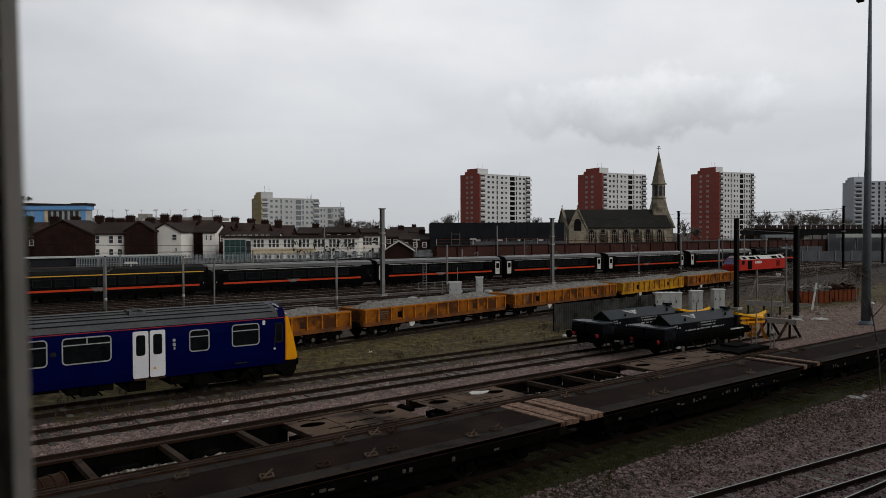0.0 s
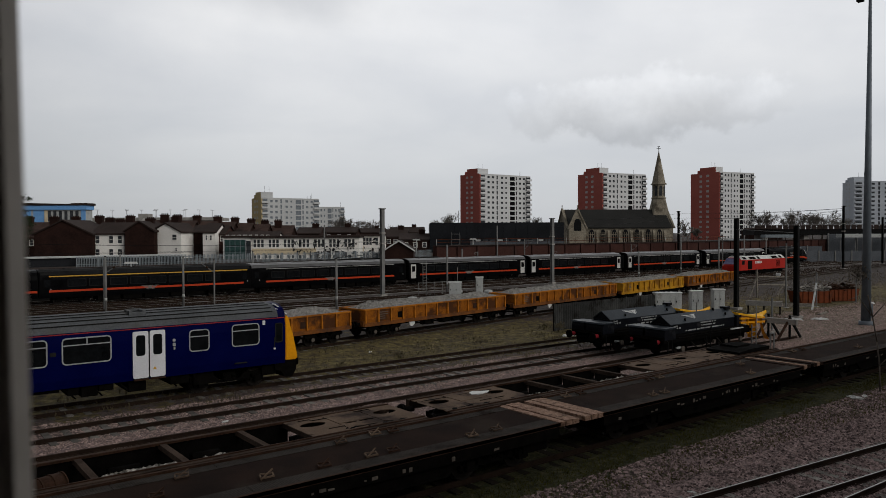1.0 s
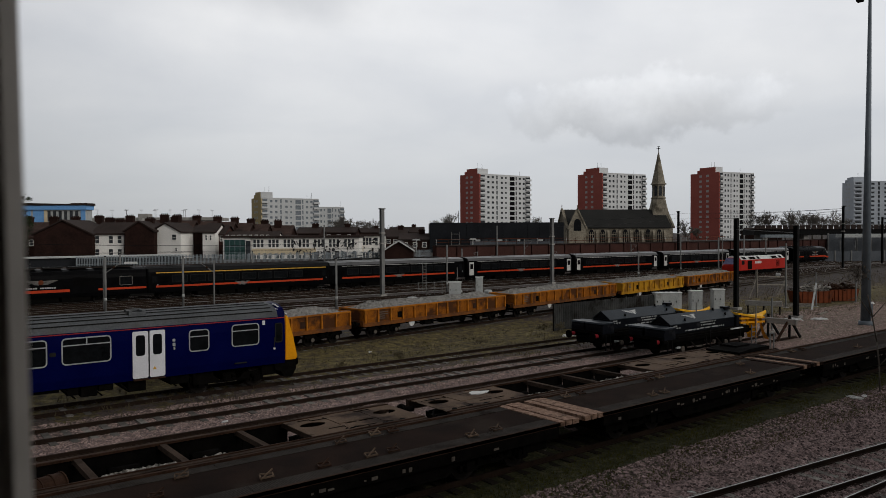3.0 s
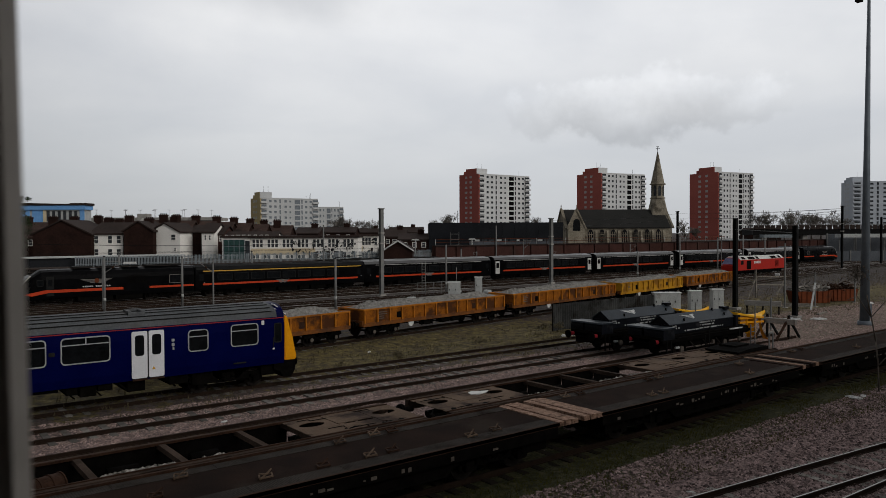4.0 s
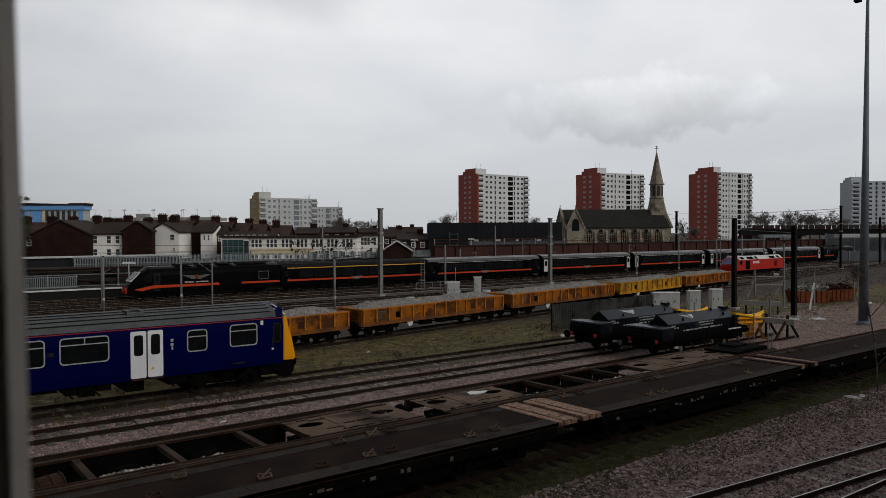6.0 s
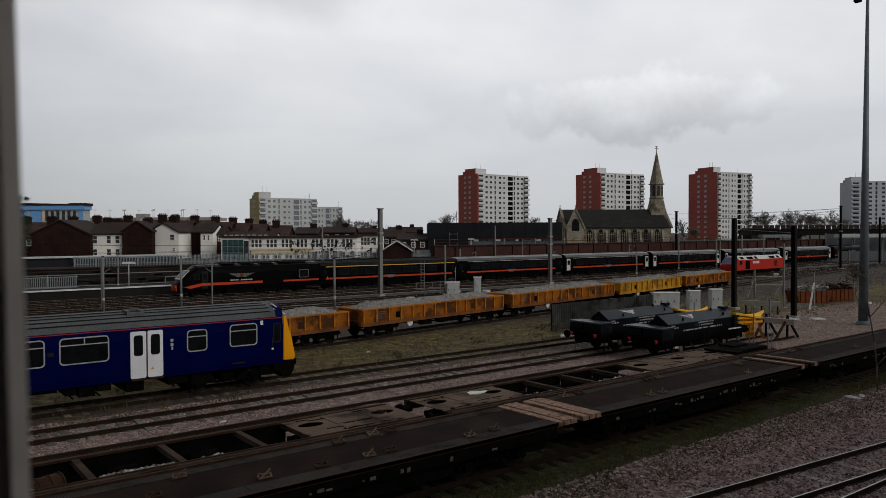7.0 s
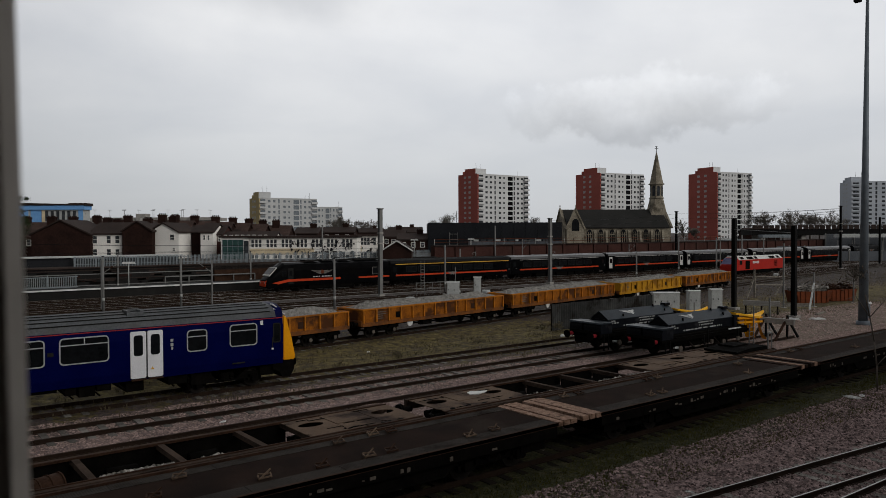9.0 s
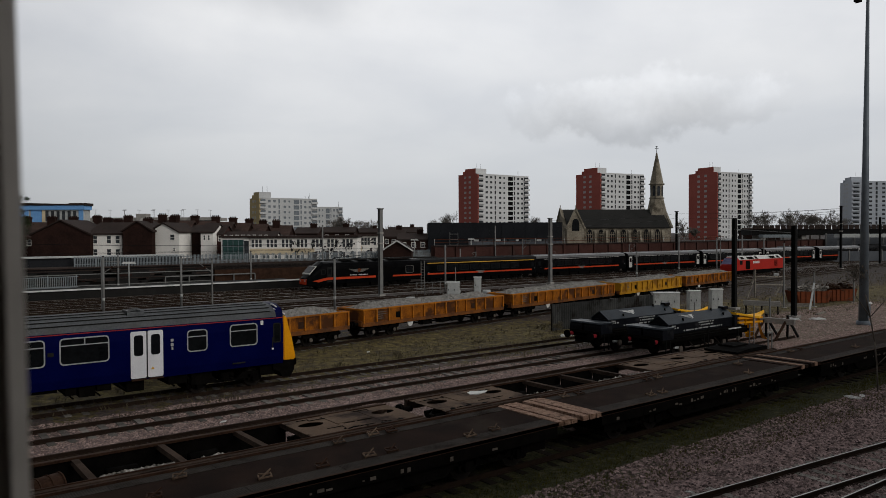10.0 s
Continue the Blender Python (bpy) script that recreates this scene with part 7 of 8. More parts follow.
def build_wires():
    for dz in (0, -0.9):
        wire([(149.65, 65.7, 11.6 + dz), (133.5, 91.6, 11.0 + dz), (77.5, 74.1, 8.9 + dz)], 0.018)
    wire([(149.65, 65.7, 11.6), (215, 140, 13.5)], 0.035)
    wire([(149.65, 65.7, 11.2), (240, 150, 12)], 0.035)
    for y in (80.0, 84.0):
        wire([(-60, y, 5.2), (10, y, 5.2), (60, y, 5.2), (110, y, 5.2), (170, y, 5.2), (300, y, 5.2)], 0.014, sag=0.05)
        wire([(-60, y, 6.3), (10, y, 6.3), (60, y, 6.3), (110, y, 6.3), (170, y, 6.3), (300, y, 6.3)], 0.012, sag=0.5)
    # cross beams carried by the black masts
    t = thing("cable_beam", "slim horizontal steel beam between two black masts", "beam", pose(0, 0, 0))
    b = B()
    bar(b, (64.15, 37.75, 7.35), (61.46, 30.74, 7.0), 0.045)
    part("beam", b, M["greysteel"], t)


# ---------------------------------------------------------------- yard furniture
def build_yard():
    # corrugated fence behind the ploughs
    f = thing("corrugated_fence", "dark grey corrugated sheet fence", "fence", pose(40.0, 38.0, -0.2, 0, 0, 2))
    for k in range(13):
        b = B()
        ring0, ring1 = [], []
        for i in range(9):
            x = k * 0.98 + i * 0.96 / 8
            y = 0.035 * (-1) ** i
            ring0.append((x, y)); ring1.append((x, y + 0.02))
        slab(b, ring0 + ring1[::-1], 2, 0.02, 2.0)
        part("sheet", b, M["fencegrey"], f)
    for k in range(6):
        b = B()
        box(b, k * 2.5, k * 2.5 + 0.1, 0.08, 0.18, 0, 2.05)
        part("post", b, M["timber"], f)
    # relay cabinets
    for x, y, w, d, h in ((58.3, 41.2, 2.4, 1.0, 1.7), (60.4, 39.6, 1.05, 0.8, 1.85), (62.9, 38.9, 1.05, 0.8, 1.9), (52.3, 65.0, 1.4, 0.8, 1.75), (57.8, 67.2, 0.85, 0.6, 2.0)):
        c = thing("relay_cabinet", "pale grey lineside relay cabinet", "cabinet", pose(x, y, -0.2, 0, 0, -38), "lineside cabinets")
        b = B()
        box(b, -w / 2, w / 2, -d / 2, d / 2, 0.1, h)
        bmesh.ops.bevel(b, geom=b.edges[:], offset=0.03, segments=1, affect="EDGES")
        part("body", b, M["cabinet"], c)
        b = B()
        slab(b, [(-d / 2 - 0.06, h), (d / 2 + 0.06, h), (d / 2 + 0.06, h + 0.05), (0, h + 0.1), (-d / 2 - 0.06, h + 0.05)], 0, -w / 2 - 0.06, w / 2 + 0.06)
        part("lid", b, M["rag"], c, "white cabinet lid")
        n = max(1, round(w / 0.65))
        for k in range(n):
            b = B()
            a = -w / 2 + 0.05 + k * (w - 0.1) / n
            box(b, a + 0.02, a + (w - 0.1) / n - 0.02, -d / 2 - 0.02, -d / 2, 0.2, h - 0.1)
            dr = part("door", b, M["cabinet"], c)
            b = B()
            box(b, a + 0.08, a + 0.14, -d / 2 - 0.045, -d / 2 - 0.02, h * 0.5, h * 0.5 + 0.18)
            part("handle", b, M["darksteel"], dr)
        b = B()
        box(b, -w / 2 - 0.1, w / 2 + 0.1, -d / 2 - 0.1, d / 2 + 0.1, -0.1, 0.1)
        part("plinth", b, M["concrete"], c)
    # skips full of scrap
    for x, y, rz, l in ((76.3, 36.7, -30, 3.9), (80.9, 36.0, -24, 3.6)):
        s = thing("skip", "rusty orange skip full of scrap", "skip", pose(x, y, -0.2, 0, 0, rz), "scrap skips")
        b = B()
        h, t = 1.25, 0.06
        prof = [(-l / 2 + 0.35, 0.05), (l / 2 - 0.35, 0.05), (l / 2, h), (-l / 2, h)]
        for y0 in (-1.0, 1.0 - t):
            slab(b, prof, 1, y0, y0 + t)
        loft(b, [[(-l / 2 + 0.35, -0.94, 0.05), (-l / 2 + 0.41, -0.94, 0.05), (-l / 2 + 0.06, -0.94, h), (-l / 2, -0.94, h)], [(-l / 2 + 0.35, 0.94, 0.05), (-l / 2 + 0.41, 0.94, 0.05), (-l / 2 + 0.06, 0.94, h), (-l / 2, 0.94, h)]])
        loft(b, [[(l / 2 - 0.35, -0.94, 0.05), (l / 2 - 0.41, -0.94, 0.05), (l / 2 - 0.06, -0.94, h), (l / 2, -0.94, h)], [(l / 2 - 0.35, 0.94, 0.05), (l / 2 - 0.41, 0.94, 0.05), (l / 2 - 0.06, 0.94, h), (l / 2, 0.94, h)]])
        box(b, -l / 2 + 0.35, l / 2 - 0.35, -0.94, 0.94, 0.05, 0.1)
        part("shell", b, M["skip"], s)
        for k in range(6):
            b = B()
            xx = -l / 2 + 0.5 + k * (l - 1.0) / 5
            box(b, xx - 0.05, xx + 0.05, -1.07, -1.0, 0.1, h)
            part("rib", b, M["skip"], s)
        rnd = random.Random(int(x))
        b = B()
        for k in range(170):
            c = Vector((rnd.uniform(-l / 2 + 0.2, l / 2 - 0.2), rnd.uniform(-0.8, 0.8), h - 0.1 + abs(rnd.gauss(0, 0.3))))
            v = Vector((rnd.gauss(0, 1), rnd.gauss(0, 1), rnd.gauss(0, 0.3))).normalized() * rnd.uniform(0.15, 0.5)
            bar(b, c - v, c + v, rnd.uniform(0.04, 0.22), rnd.uniform(0.03, 0.12))
        sc = part("scrap", b, M["rubble"] if x < 78 else M["rust"], None)
        sc.matrix_basis = s.matrix_basis.copy()
        tagged(sc, "tangle of pale and rusty scrap in a skip", "scrap", "", "stuff")
    # buffer stops at the ends of the plough tracks
    for x, y in ((49.0, 25.7), (48.6, 29.4)):
        s = thing("buffer_stop", "dark bent-rail buffer stop with a pale timber beam", "buffer stop", pose(x, y, 0), "buffer stops")
        for yy in (-0.75, 0.75):
            for nm, pts in (("rail_brace", ((-1.6, -0.1), (0.0, 1.25))), ("rail_strut", ((1.5, -0.15), (0.0, 1.3)))):
                b = B()
                bar(b, (pts[0][0], yy, pts[0][1]), (pts[1][0], yy, pts[1][1]), 0.11, 0.14)
                part(nm, b, M["rust" if nm == "rail_brace" else "darksteel"], s)
            b = B()
            bar(b, (0.0, yy, -0.15), (0.05, yy, 1.45), 0.12)
            part("upright", b, M["darksteel"], s)
        b = B()
        box(b, -0.32, -0.08, -1.35, 1.35, 0.85, 1.22)
        bmesh.ops.bevel(b, geom=b.edges[:], offset=0.02, segments=1, affect="EDGES")
        part("beam", b, M["concrete"], s, "pale timber beam")
    # rail rack and long timbers
    s = thing("timber_rack", "low rack of pale weathered sleepers", "rack", pose(62.6, 34.2, -0.2, 0, 0, -66))
    for k in range(5):
        b = B()
        box(b, -1.5, 1.5, -0.14 + (k % 2) * 0.3, 0.12 + (k % 2) * 0.3, 0.75 + 0.15 * (k // 2), 0.88 + 0.15 * (k // 2))
        part("sleeper", b, M["oak"] if k % 2 else M["concrete"], s)
    for xx in (-1.3, 0, 1.3):
        b = B()
        bar(b, (xx, -0.3, 0), (xx, 0.3, 0.75), 0.12)
        bar(b, (xx, 0.5, 0), (xx, -0.1, 0.75), 0.12)
        part("trestle", b, M["timber"], s)
    # leaning white posts (loading gauges)
    for x, y, h, lean in ((72.3, 34.2, 3.4, 2.4), (69.2, 35.6, 6.2, 0.0), (52.6, 28.1, 2.4, 0.0), (79.5, 33.6, 2.9, 0.0)):
        s = thing("marker_post", "slim pale grey marker post", "post", pose(x, y, -0.2), "marker posts")
        b = B()
        bar(b, (0, 0, 0), (0, 0, h), 0.11)
        part("upright", b, M["greysteel"], s)
        if lean:
            b = B()
            bar(b, (-lean * 1.3, -lean * 0.45, 0), (0, 0, h * 0.68), 0.15)
            part("brace", b, M["cabinet"], s, "pale brace")
        b = B()
        box(b, -0.2, 0.2, -0.2, 0.2, -0.05, 0.08)
        part("foot", b, M["concrete"], s)
    # open timber frame beside the junction
    s = thing("goalpost_stand", "open stand of weathered pale timbers", "stand", pose(77.8, 43.3, -0.2))
    for nm, a, c, w in (("post", (0, 0, 0), (-0.1, 0, 3.15), 0.17), ("post", (6.4, 0.1, 0), (6.4, 0, 3.4), 0.17), ("brace", (-1.5, 0.1, 0), (-0.1, 0.05, 2.2), 0.16), ("cross_rail", (-0.2, -0.1, 2.35), (6.5, -0.1, 2.1), 0.13), ("cross_rail", (0.0, -0.1, 1.5), (6.5, -0.1, 1.12), 0.13), ("brace", (4.6, 0.1, 0), (6.3, 0.05, 1.7), 0.13)):
        b = B()
        bar(b, a, c, w)
        part(nm, b, M["greywood"], s)
    # long sleepers and offcuts lying by the mast
    for x, y, rz, l, z in ((71.6, 36.4, -62, 4.2, 0.0), (72.9, 36.8, -58, 3.6, 0.0), (70.6, 35.4, -40, 3.0, 0.0), (66.3, 30.8, 12, 2.6, 0.0), (51.6, 27.3, 5, 3.4, 0.0)):
        b = B()
        box(b, -l / 2, l / 2, -0.13, 0.13, 0.0, 0.15)
        bmesh.ops.bevel(b, geom=b.edges[:], offset=0.015, segments=1, affect="EDGES")
        ob = part("loose_sleeper", b, M["greywood"])
        ob.matrix_basis = pose(x, y, -0.19 + z, 0, 0, rz)
        tagged(ob, "weathered timber sleeper lying on the ground", "sleeper", "loose sleepers")
    # steel box on the far row of flat wagons, with a handrail
    s = thing("steel_platform", "black steel loading platform on a wagon end", "platform", pose(34.0, 20.2, 1.2))
    b = B()
    slab(b, [(-1.2, 0.02), (1.5, 0.02), (1.5, 0.2), (-0.2, 0.2), (-1.2, 0.12)], 1, -1.1, 0.7)
    part("box", b, M["under"], s)
    for k, z in enumerate((0.27,)):
        b = B()
        box(b, -0.3, 0.9, -0.4, 0.5, z - 0.08, z)
        part("lid", b, M["under"], s)
    b = B()
    for xx in (1.6, 1.95):
        bar(b, (xx, -1.1, 0.0), (xx, -1.1, 0.8), 0.05)
    bar(b, (1.6, -1.1, 0.8), (1.95, -1.1, 0.8), 0.05)
    part("handrail", b, M["greysteel"], s)
    # a rusty drum in an open bay, litter
    s = thing("rusty_drum", "rusty steel drum lying in a wagon bay", "drum", pose(3.25, 19.8, 0.98, 0, 0, 20))
    b = B()
    tube(b, (-0.45, 0, 0), (0.45, 0, 0), 0.29, seg=18)
    for k in (-0.15, 0.15, -0.44, 0.44):
        tube(b, (k - 0.02, 0, 0), (k + 0.02, 0, 0), 0.31, seg=18)
    part("drum", b, M["rust"], s)
    rnd = random.Random(12)
    spots = [(38.6, 35.7, 0.5), (39.2, 35.5, 0.35), (58.2, 31.5, 0.7), (60.0, 30.2, 0.9), (61.9, 29.0, 0.8), (79.6, 32.2, 0.8), (10.8, 27.6, 0.2), (20.4, 11.2, 0.16), (18.0, 11.9, 0.14), (33.8, 14.3, 0.45), (34.5, 14.2, 0.3), (24.2, 38.4, 0.25), (46, 36.8, 0.2), (14.6, 60.8, 0.8), (9.0, 57.5, 0.9), (7.5, 56.5, 1.0)]
    for x, y, r in spots:
        b = B()
        bmesh.ops.create_icosphere(b, subdivisions=3, radius=r * 0.6)
        for v in b.verts:
            v.co = Vector((v.co.x * 1.3 * rnd.uniform(0.7, 1.3), v.co.y * 0.6 * rnd.uniform(0.8, 1.2), max(-0.05, v.co.z * 0.28 * rnd.uniform(0.2, 1.5))))
        ob = part("litter", b, M["rag"])
        ob.matrix_basis = pose(x, y, -0.15, 0, 0, rnd.uniform(0, 180))
        tagged(ob, "crumpled white plastic litter on the ballast", "litter", "litter")
    # a junction box and stakes among the running lines
    for x, y in ((58.6, 66.5), (56.0, 69.0), (46.0, 64.5), (44.6, 62.0), (118, 62)):
        s = thing("point_machine", "small pale trackside box", "box", pose(x, y, -0.2, 0, 0, 20), "trackside boxes")
        b = B()
        slab(b, [(-0.5, 0), (0.5, 0), (0.5, 0.35), (0.35, 0.5), (-0.35, 0.5), (-0.5, 0.35)], 1, -0.3, 0.3)
        part("case", b, M["cabinet"], s)
        b = B()
        box(b, -0.55, 0.55, -0.35, 0.35, -0.05, 0.03)
        part("base", b, M["concrete"], s)
    s = thing("lineside_railing", "low grey tubular railing beside cabinets", "railing", pose(50.4, 69.4, -0.2, 0, 0, -4))
    for k in range(6):
        b = B()
        tube(b, (k * 1.1, 0, 0), (k * 1.1, 0, 1.6 + (k == 5) * 1.6), 0.04, seg=6)
        part("post", b, M["greysteel"], s)
    for z in (0.8, 1.55):
        b = B()
        tube(b, (0, 0, z), (5.5, 0, z), 0.035, seg=6)
        part("rail", b, M["greysteel"], s)
    s = thing("access_ladder", "grey steel ladder on a signal post", "ladder", pose(52.9, 71.6, -0.2))
    for xx in (-0.25, 0.25):
        b = B()
        bar(b, (xx, 0, 0), (xx, 0, 4.0), 0.05)
        part("stile", b, M["greysteel"], s)
    for k in range(11):
        b = B()
        bar(b, (-0.25, 0, 0.3 + 0.33 * k), (0.25, 0, 0.3 + 0.33 * k), 0.035)
        part("rung", b, M["greysteel"], s)


# ---------------------------------------------------------------- plants
def bare_tree(m, h, seed, label, spread=0.5, twigs=2, thin=0.03, bark="twig"):
    """A leafless tree: tapered trunk, forking limbs and fine twigs."""
    rnd = random.Random(seed)
    t = thing("tree", label, "tree", m, "bare trees")
    trunk, fine = B(), B()

    def grow(p, d, l, r, level):
        q = p + d * l
        tube(trunk if level < 2 else fine, p, q, r, r * 0.62, 6 if level < 2 else 3)
        if level > twigs + 1:
            return
        for k in range(4 if level else 6):
            n = (d + Vector((rnd.gauss(0, spread), rnd.gauss(0, spread), rnd.gauss(0.1, spread * 0.6)))).normalized()
            grow(p.lerp(q, rnd.uniform(0.55, 1.0)), n, l * rnd.uniform(0.5, 0.8), max(r * 0.55, thin), level + 1)
    grow(Vector((0, 0, -0.3)), Vector((0, 0, 1)), h * 0.36, h * 0.022, 0)
    part("trunk", trunk, M["bark"], t)
    tagged(part("crown", fine, M[bark], t, "crown of fine bare twigs"), kind="stuff")


TREES_FAR = ((-38.02, 300, 9.2), (-32.98, 300, 8.4), (-30.29, 320, 8.5), (-46.35, 330, 8.9), (-0.4, 260, 8.3), (2.18, 260, 8.7), (41.82, 330, 9.1), (128.48, 300, 10.3), (136.79, 310, 10.5), (142.22, 300, 10.5), (150.52, 310, 10.9), (149.78, 300, 10.7), (161.36, 315, 10.5), (157.11, 300, 9.7), (165.9, 310, 9.9), (143.42, 310, 9.0), (85.55, 260, 7.3), (82.82, 240, 4.6), (-19.24, 300, 6.7))


def build_trees():
    rnd = random.Random(3)
    for a, d, h in TREES_FAR:
        # far crowns take the twig colour with haze painted in
        bare_tree(town(a, d, TOWN), h * 1.4, int(a * 7 + d), "bare winter tree beyond the bridge" if a > 50 else "bare winter tree among roofs", 0.45, 3, 0.03, "hazetwig")
    # dark evergreen by the street
    t = thing("tree", "dark evergreen tree with ragged foliage", "tree", town(-70.5, 122, TOWN))
    b = B()
    tube(b, (0, 0, -0.5), (0.2, 0, 6.5), 0.3, 0.1, 8)
    for k in range(9):
        q = rnd.uniform(0, 6.28)
        tube(b, (0.05 * k, 0, 2 + 0.6 * k), (1.5 * math.cos(q), 1.5 * math.sin(q), 3.2 + 0.7 * k), 0.09, 0.03, 5)
    part("trunk", b, M["bark"], t)
    b = B()
    clumps = [(rnd.gauss(0, 1.1), rnd.gauss(0, 1.1), rnd.uniform(1.8, 10.0), rnd.uniform(0.4, 0.9)) for k in range(34)]
    for cx, cy, cz, cr in clumps:
        for k in range(90):
            c = Vector((cx + rnd.gauss(0, cr * 0.5), cy + rnd.gauss(0, cr * 0.5), cz + rnd.gauss(0, cr * 0.4)))
            m = Matrix.Translation(c) @ Euler((rnd.uniform(0, 6), rnd.uniform(0, 6), 0)).to_matrix().to_4x4()
            vs = [b.verts.new(m @ Vector(p)) for p in ((-0.13, 0, 0), (0, -0.06, 0), (0.13, 0, 0.03), (0, 0.06, 0))]
            b.faces.new(vs)
    tagged(part("crown", b, M["leaf"], t), kind="stuff")
    for x, y, hh in ((39.5, 37.2, 1.5), (31.5, 36.6, 1.2), (24.5, 35.6, 1.0), (20.5, 35.4, 0.8), (52.0, 36.0, 1.2)):
        bare_tree(pose(x, y, -0.2), hh, int(x), "low tangled leafless bramble bush", 0.9, 2, 0.007, "deadgrass")
    # thin sapling beside the flat wagons
    s = thing("sapling", "thin bare arching sapling beside a flat wagon", "sapling", pose(36.1, 14.2, -0.2))
    b = B()
    pts = [Vector((0, 0, 0)), Vector((-0.03, 0.02, 1.2)), Vector((-0.12, 0.1, 2.3)), Vector((-0.3, 0.22, 3.4)), Vector((-0.46, 0.36, 4.4))]
    for a, c in zip(pts, pts[1:]):
        tube(b, a, c, 0.035, 0.03, 6)
    part("stem", b, M["twig"], s)
    for q, r in (((0.35, -0.3, 4.35), (0.85, -0.65, 4.1)), ((-0.8, 0.62, 4.35), (-1.15, 0.9, 4.2)), ((0.5, -0.4, 1.9), (0.7, -0.55, 2.3))):
        b = B()
        tube(b, pts[3] if q[2] > 3 else pts[1], Vector(q), 0.024, 0.018, 5)
        tube(b, Vector(q), Vector(r), 0.018, 0.01, 5)
        part("branch", b, M["twig"], s)


def scatter(name, label, mat, count, where, size, seed, flat=0.6, blade=False, category="stones"):
    """Many small stones or blades as one mesh."""
    rng = np.random.default_rng(seed)
    verts, faces = [], []
    for k in range(count):
        x, y, z = where(rng)
        s = size * rng.uniform(0.5, 1.5)
        n = len(verts)
        if blade:
            for j in range(3):
                q, l = rng.uniform(0, 6.28), s * rng.uniform(0.6, 1.3)
                dx, dy = math.cos(q), math.sin(q)
                lx, ly = rng.uniform(-0.5, 0.5) * l, rng.uniform(-0.5, 0.5) * l
                verts += [(x - dx * s * 0.09, y - dy * s * 0.09, z), (x + dx * s * 0.09, y + dy * s * 0.09, z), (x + lx, y + ly, z + l)]
                faces.append((n + 3 * j, n + 3 * j + 1, n + 3 * j + 2))
        else:
            a = rng.uniform(0, 6.28)
            c, d = math.cos(a) * s, math.sin(a) * s
            j = rng.uniform(0.6, 1.2, 6)
            verts += [(x + c * j[0], y + d * j[0], z), (x - d * j[1], y + c * j[1], z), (x - c * j[2], y - d * j[2], z), (x + d * j[3], y - c * j[3], z), (x + c * 0.2, y + d * 0.3, z + s * flat * j[4]), (x, y, z - s * 0.5)]
            for q in range(4):
                faces += [(n + q, n + (q + 1) % 4, n + 4), (n + (q + 1) % 4, n + q, n + 5)]
    me = bpy.data.meshes.new(name)
    me.from_pydata(verts, [], faces)
    me.materials.append(M[mat])
    tagged(new(name, me), label, category, "", "stuff")


def build_scatter():
    def strip(x0, x1, y0, y1, clump=0.0):
        def f(rng):
            while True:
                x, y = rng.uniform(x0, x1), rng.uniform(y0, y1)
                if not clump or noise.noise((x * 0.5, y * 0.9, 3)) > clump - 0.5 + rng.uniform(-0.2, 0.2):
                    return x, y, ground_height(x, y)
        return f
    scatter("ballast_stones", "loose pinkish grey ballast stones", "stone", 34000, strip(12, 42, 8.5, 14.6), 0.06, 1)
    scatter("ballast_stones", "loose pinkish grey ballast between rusty tracks", "paleballast", 84000, strip(0, 48, 23.2, 31.6), 0.038, 2)
    scatter("gravel_stones", "loose sandy gravel beyond the buffer stops", "paleballast", 22000, strip(47, 82, 21.5, 33.5), 0.06, 7)
    scatter("gravel_stones", "loose sandy gravel beside a flat wagon", "paleballast", 15000, strip(36.5, 66, 18.9, 24.2), 0.055, 8)
    scatter("rough_grass", "low weedy grass beside flat wagons", "grass", 16000, strip(10, 50, 12.7, 16.0, 0.35), 0.07, 3, blade=True, category="grass")
    scatter("rough_grass", "weedy grass between ballast wagons and sidings", "grass", 1800, strip(14, 60, 34.6, 40.5, 0.6), 0.08, 4, blade=True, category="grass")
    for x0, x1, n in ((2.0, 3.0, 60), (4.4, 6.3, 190), (6.9, 7.6, 30), (18.9, 20.5, 40), (23.0, 24.5, 120), (25.0, 26.3, 130)):
        scatter("rubble", "pale rubble lying on the ledge of an open wagon bay", "rubble", n, lambda rng: (rng.uniform(x0, x1), rng.uniform(19.12, 19.42), ZD - 0.09 + rng.uniform(0, 0.05)), 0.065, int(x0 * 10), category="rubble")
    scatter("dry_stalks", "pale dry weed stalks along the sidings", "deadgrass", 5000, strip(4, 90, 30.5, 41.0, 0.5), 0.15, 5, blade=True, category="weeds")
    scatter("dry_stalks", "brown dead weeds by the junction", "deadgrass", 4000, strip(60, 140, 40.0, 62.0, 0.45), 0.2, 6, blade=True, category="weeds")


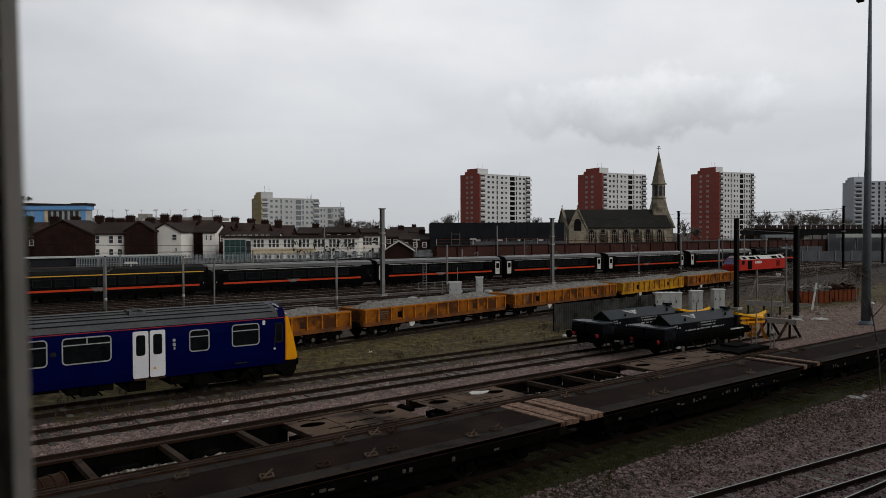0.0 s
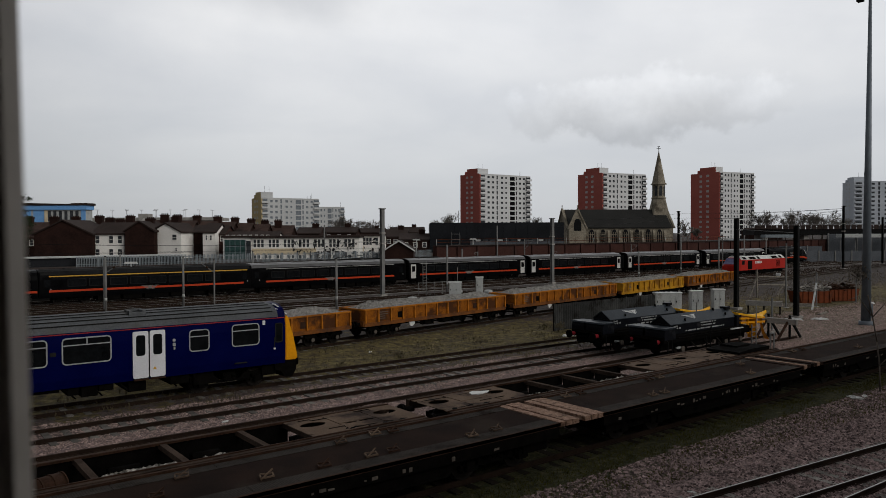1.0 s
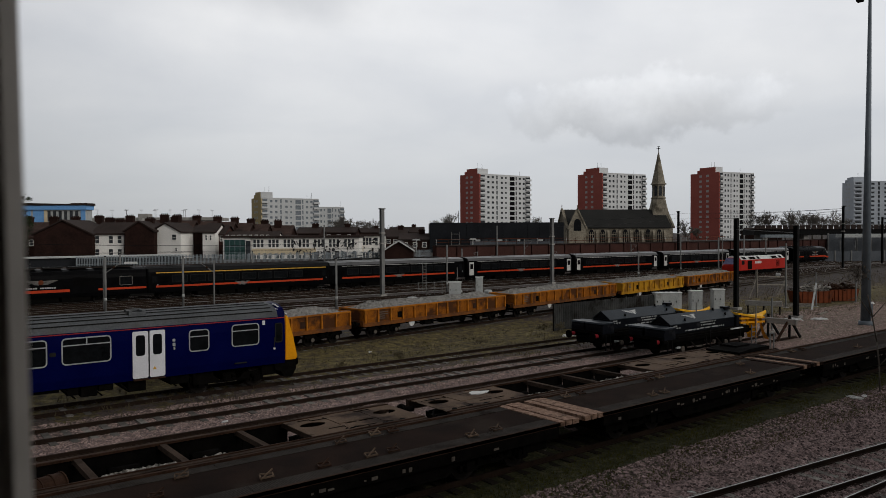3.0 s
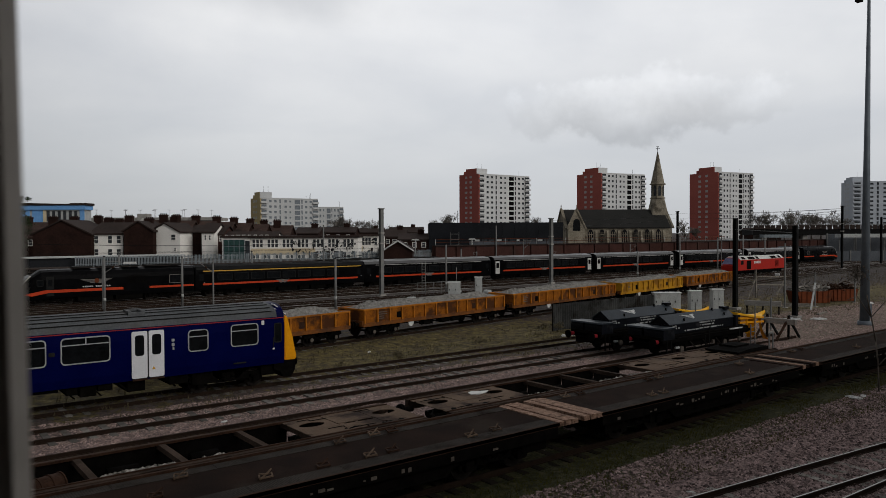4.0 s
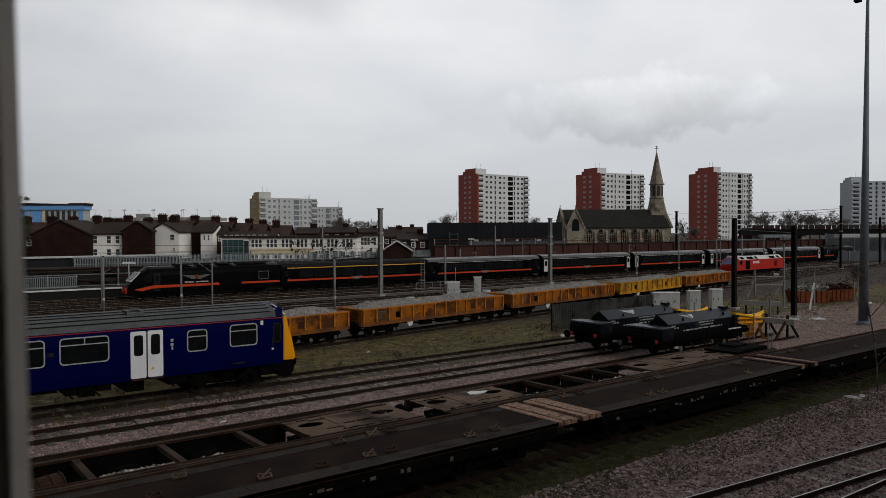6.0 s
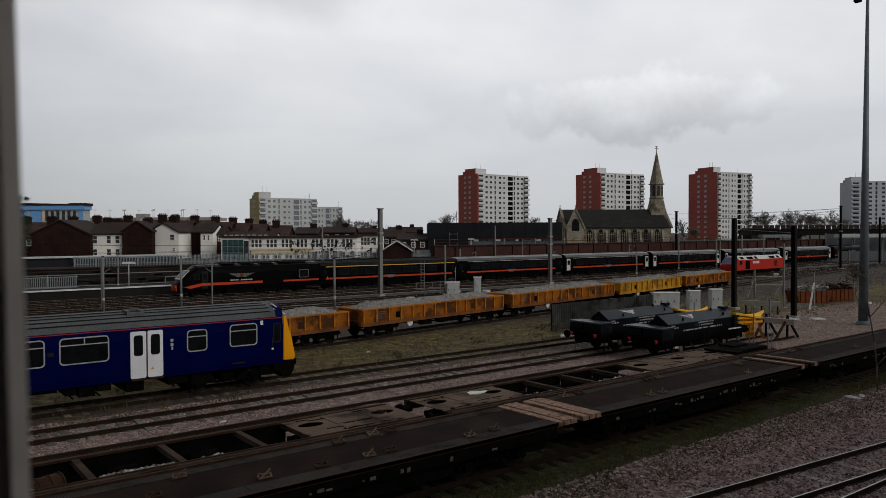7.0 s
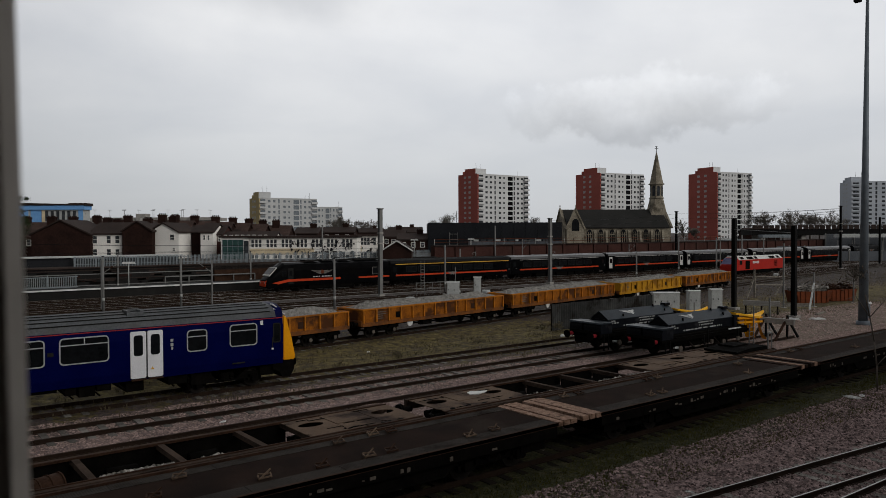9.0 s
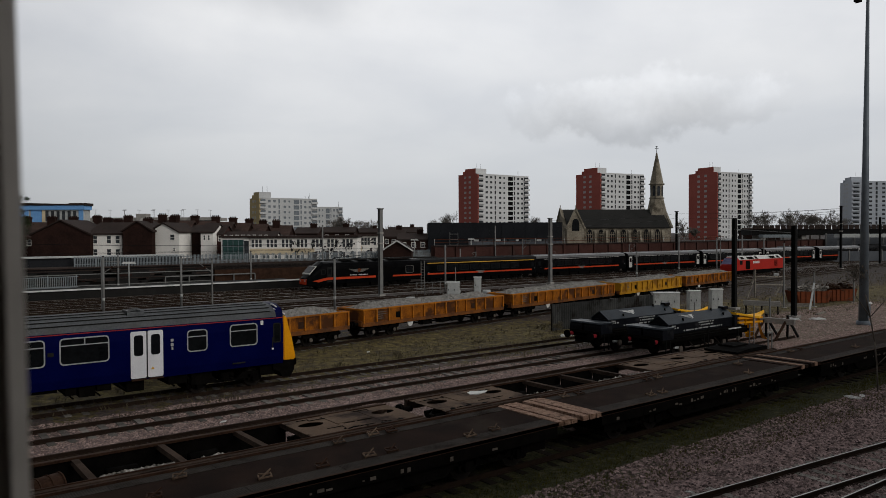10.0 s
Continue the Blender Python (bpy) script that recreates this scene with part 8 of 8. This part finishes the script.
# ---------------------------------------------------------------- the room with the window
def build_room():
    """The camera looks out past the jamb of an open window; plain walls close the room."""
    m = town(0, 0, 7.067)
    w = thing("window_1", "plain painted window frame, its near jamb in shade", "window", m, "", "structure")
    for name, pts in (("jamb", ((-0.55, -0.0908), 0)), ("jamb", ((0.75, 1.15), 0))):
        b = B()
        box(b, pts[0][0], pts[0][1], 0.15, 0.165, -0.6, 0.7)
        bmesh.ops.bevel(b, geom=b.edges[:], offset=0.004, segments=3, affect="EDGES")
        ob = part(name, b, M["jamb"], w)
        if pts[0][0] < 0:
            ob.matrix_basis = pose(0, 0, 0, 0, -0.9, 0)
    for name, z0, z1 in (("sill", -0.72, -0.5), ("head", 0.6, 0.72)):
        b = B()
        box(b, -0.55, 1.15, 0.15, 0.165, z0, z1)
        part(name, b, M["jamb"], w)
    for name, x0, x1, y0, y1, z0, z1 in (("wall_window_low", -2.2, 2.8, 0.166, 0.26, -7.3, -0.72), ("wall_window_high", -2.2, 2.8, 0.166, 0.26, 0.72, 1.2), ("wall_window_west", -2.2, -0.56, 0.166, 0.26, -0.72, 0.72), ("wall_window_east", 1.16, 2.8, 0.166, 0.26, -0.72, 0.72),
                                         ("wall_west", -2.3, -2.2, -3.5, 0.26, -7.3, 1.2), ("wall_east", 2.8, 2.9, -3.5, 0.26, -7.3, 1.2), ("wall_back", -2.3, 2.9, -3.6, -3.5, -7.3, 1.2), ("ceiling", -2.3, 2.9, -3.6, 0.26, 1.2, 1.3), ("floor", -2.3, 2.9, -3.6, 0.26, -1.7, -1.6)):
        b = B()
        box(b, x0, x1, y0, y1, z0, z1)
        ob = part(name, b, M["plaster"])
        ob.matrix_basis = m
        tagged(ob, "plain plastered room surface behind the window", "wall" if "wall" in name else name, "", "structure")
    # unseen long block behind the window, added to keep light off the near yard
    b = B()
    box(b, -70, 75, -22, -4.3, -0.4, 11.5)
    tagged(part("wall_building", b, M["plaster"]), "unseen plain block added behind the window to shade the near yard", "wall", "", "structure")


build_towers()
build_church()
build_black_hall()
build_blue_building()
build_terraces()
build_pub()
build_lineside()
build_bridge()
build_canopies()
build_unit()
build_wagons()
build_loco()
build_ploughs()
build_flats()
express = build_express()
build_masts()
build_wires()
build_yard()
build_trees()
build_scatter()
build_room()
build_tracks()
# ---------------------------------------------------------------- motion
def motions():
    """The express rolls away along the track, its wheels turning; all else stands still."""
    speed, gain = 5.2, 0.008
    for car, x, turned in express:
        rows = []
        for i in range(21):
            t = i * 0.5
            rows.append((t, pose(x + speed * t + gain * t * t, 84.0, 0, 0, 0, turned)))
        walk(car, rows)
        for bo in car.children:
            if not bo.name.startswith("bogie"):
                continue
            for ws in bo.children:
                if ws.name.startswith("wheelset"):
                    p = ws.matrix_basis.translation.copy()
                    sign = -1 if turned else 1
                    rows = []
                    for i in range(101):
                        t = i * 0.1
                        rows.append((t, pose(p.x, p.y, p.z, 0, sign * math.degrees((speed * t + gain * t * t) / 0.46), 0)))
                    walk(ws, rows)


motions()
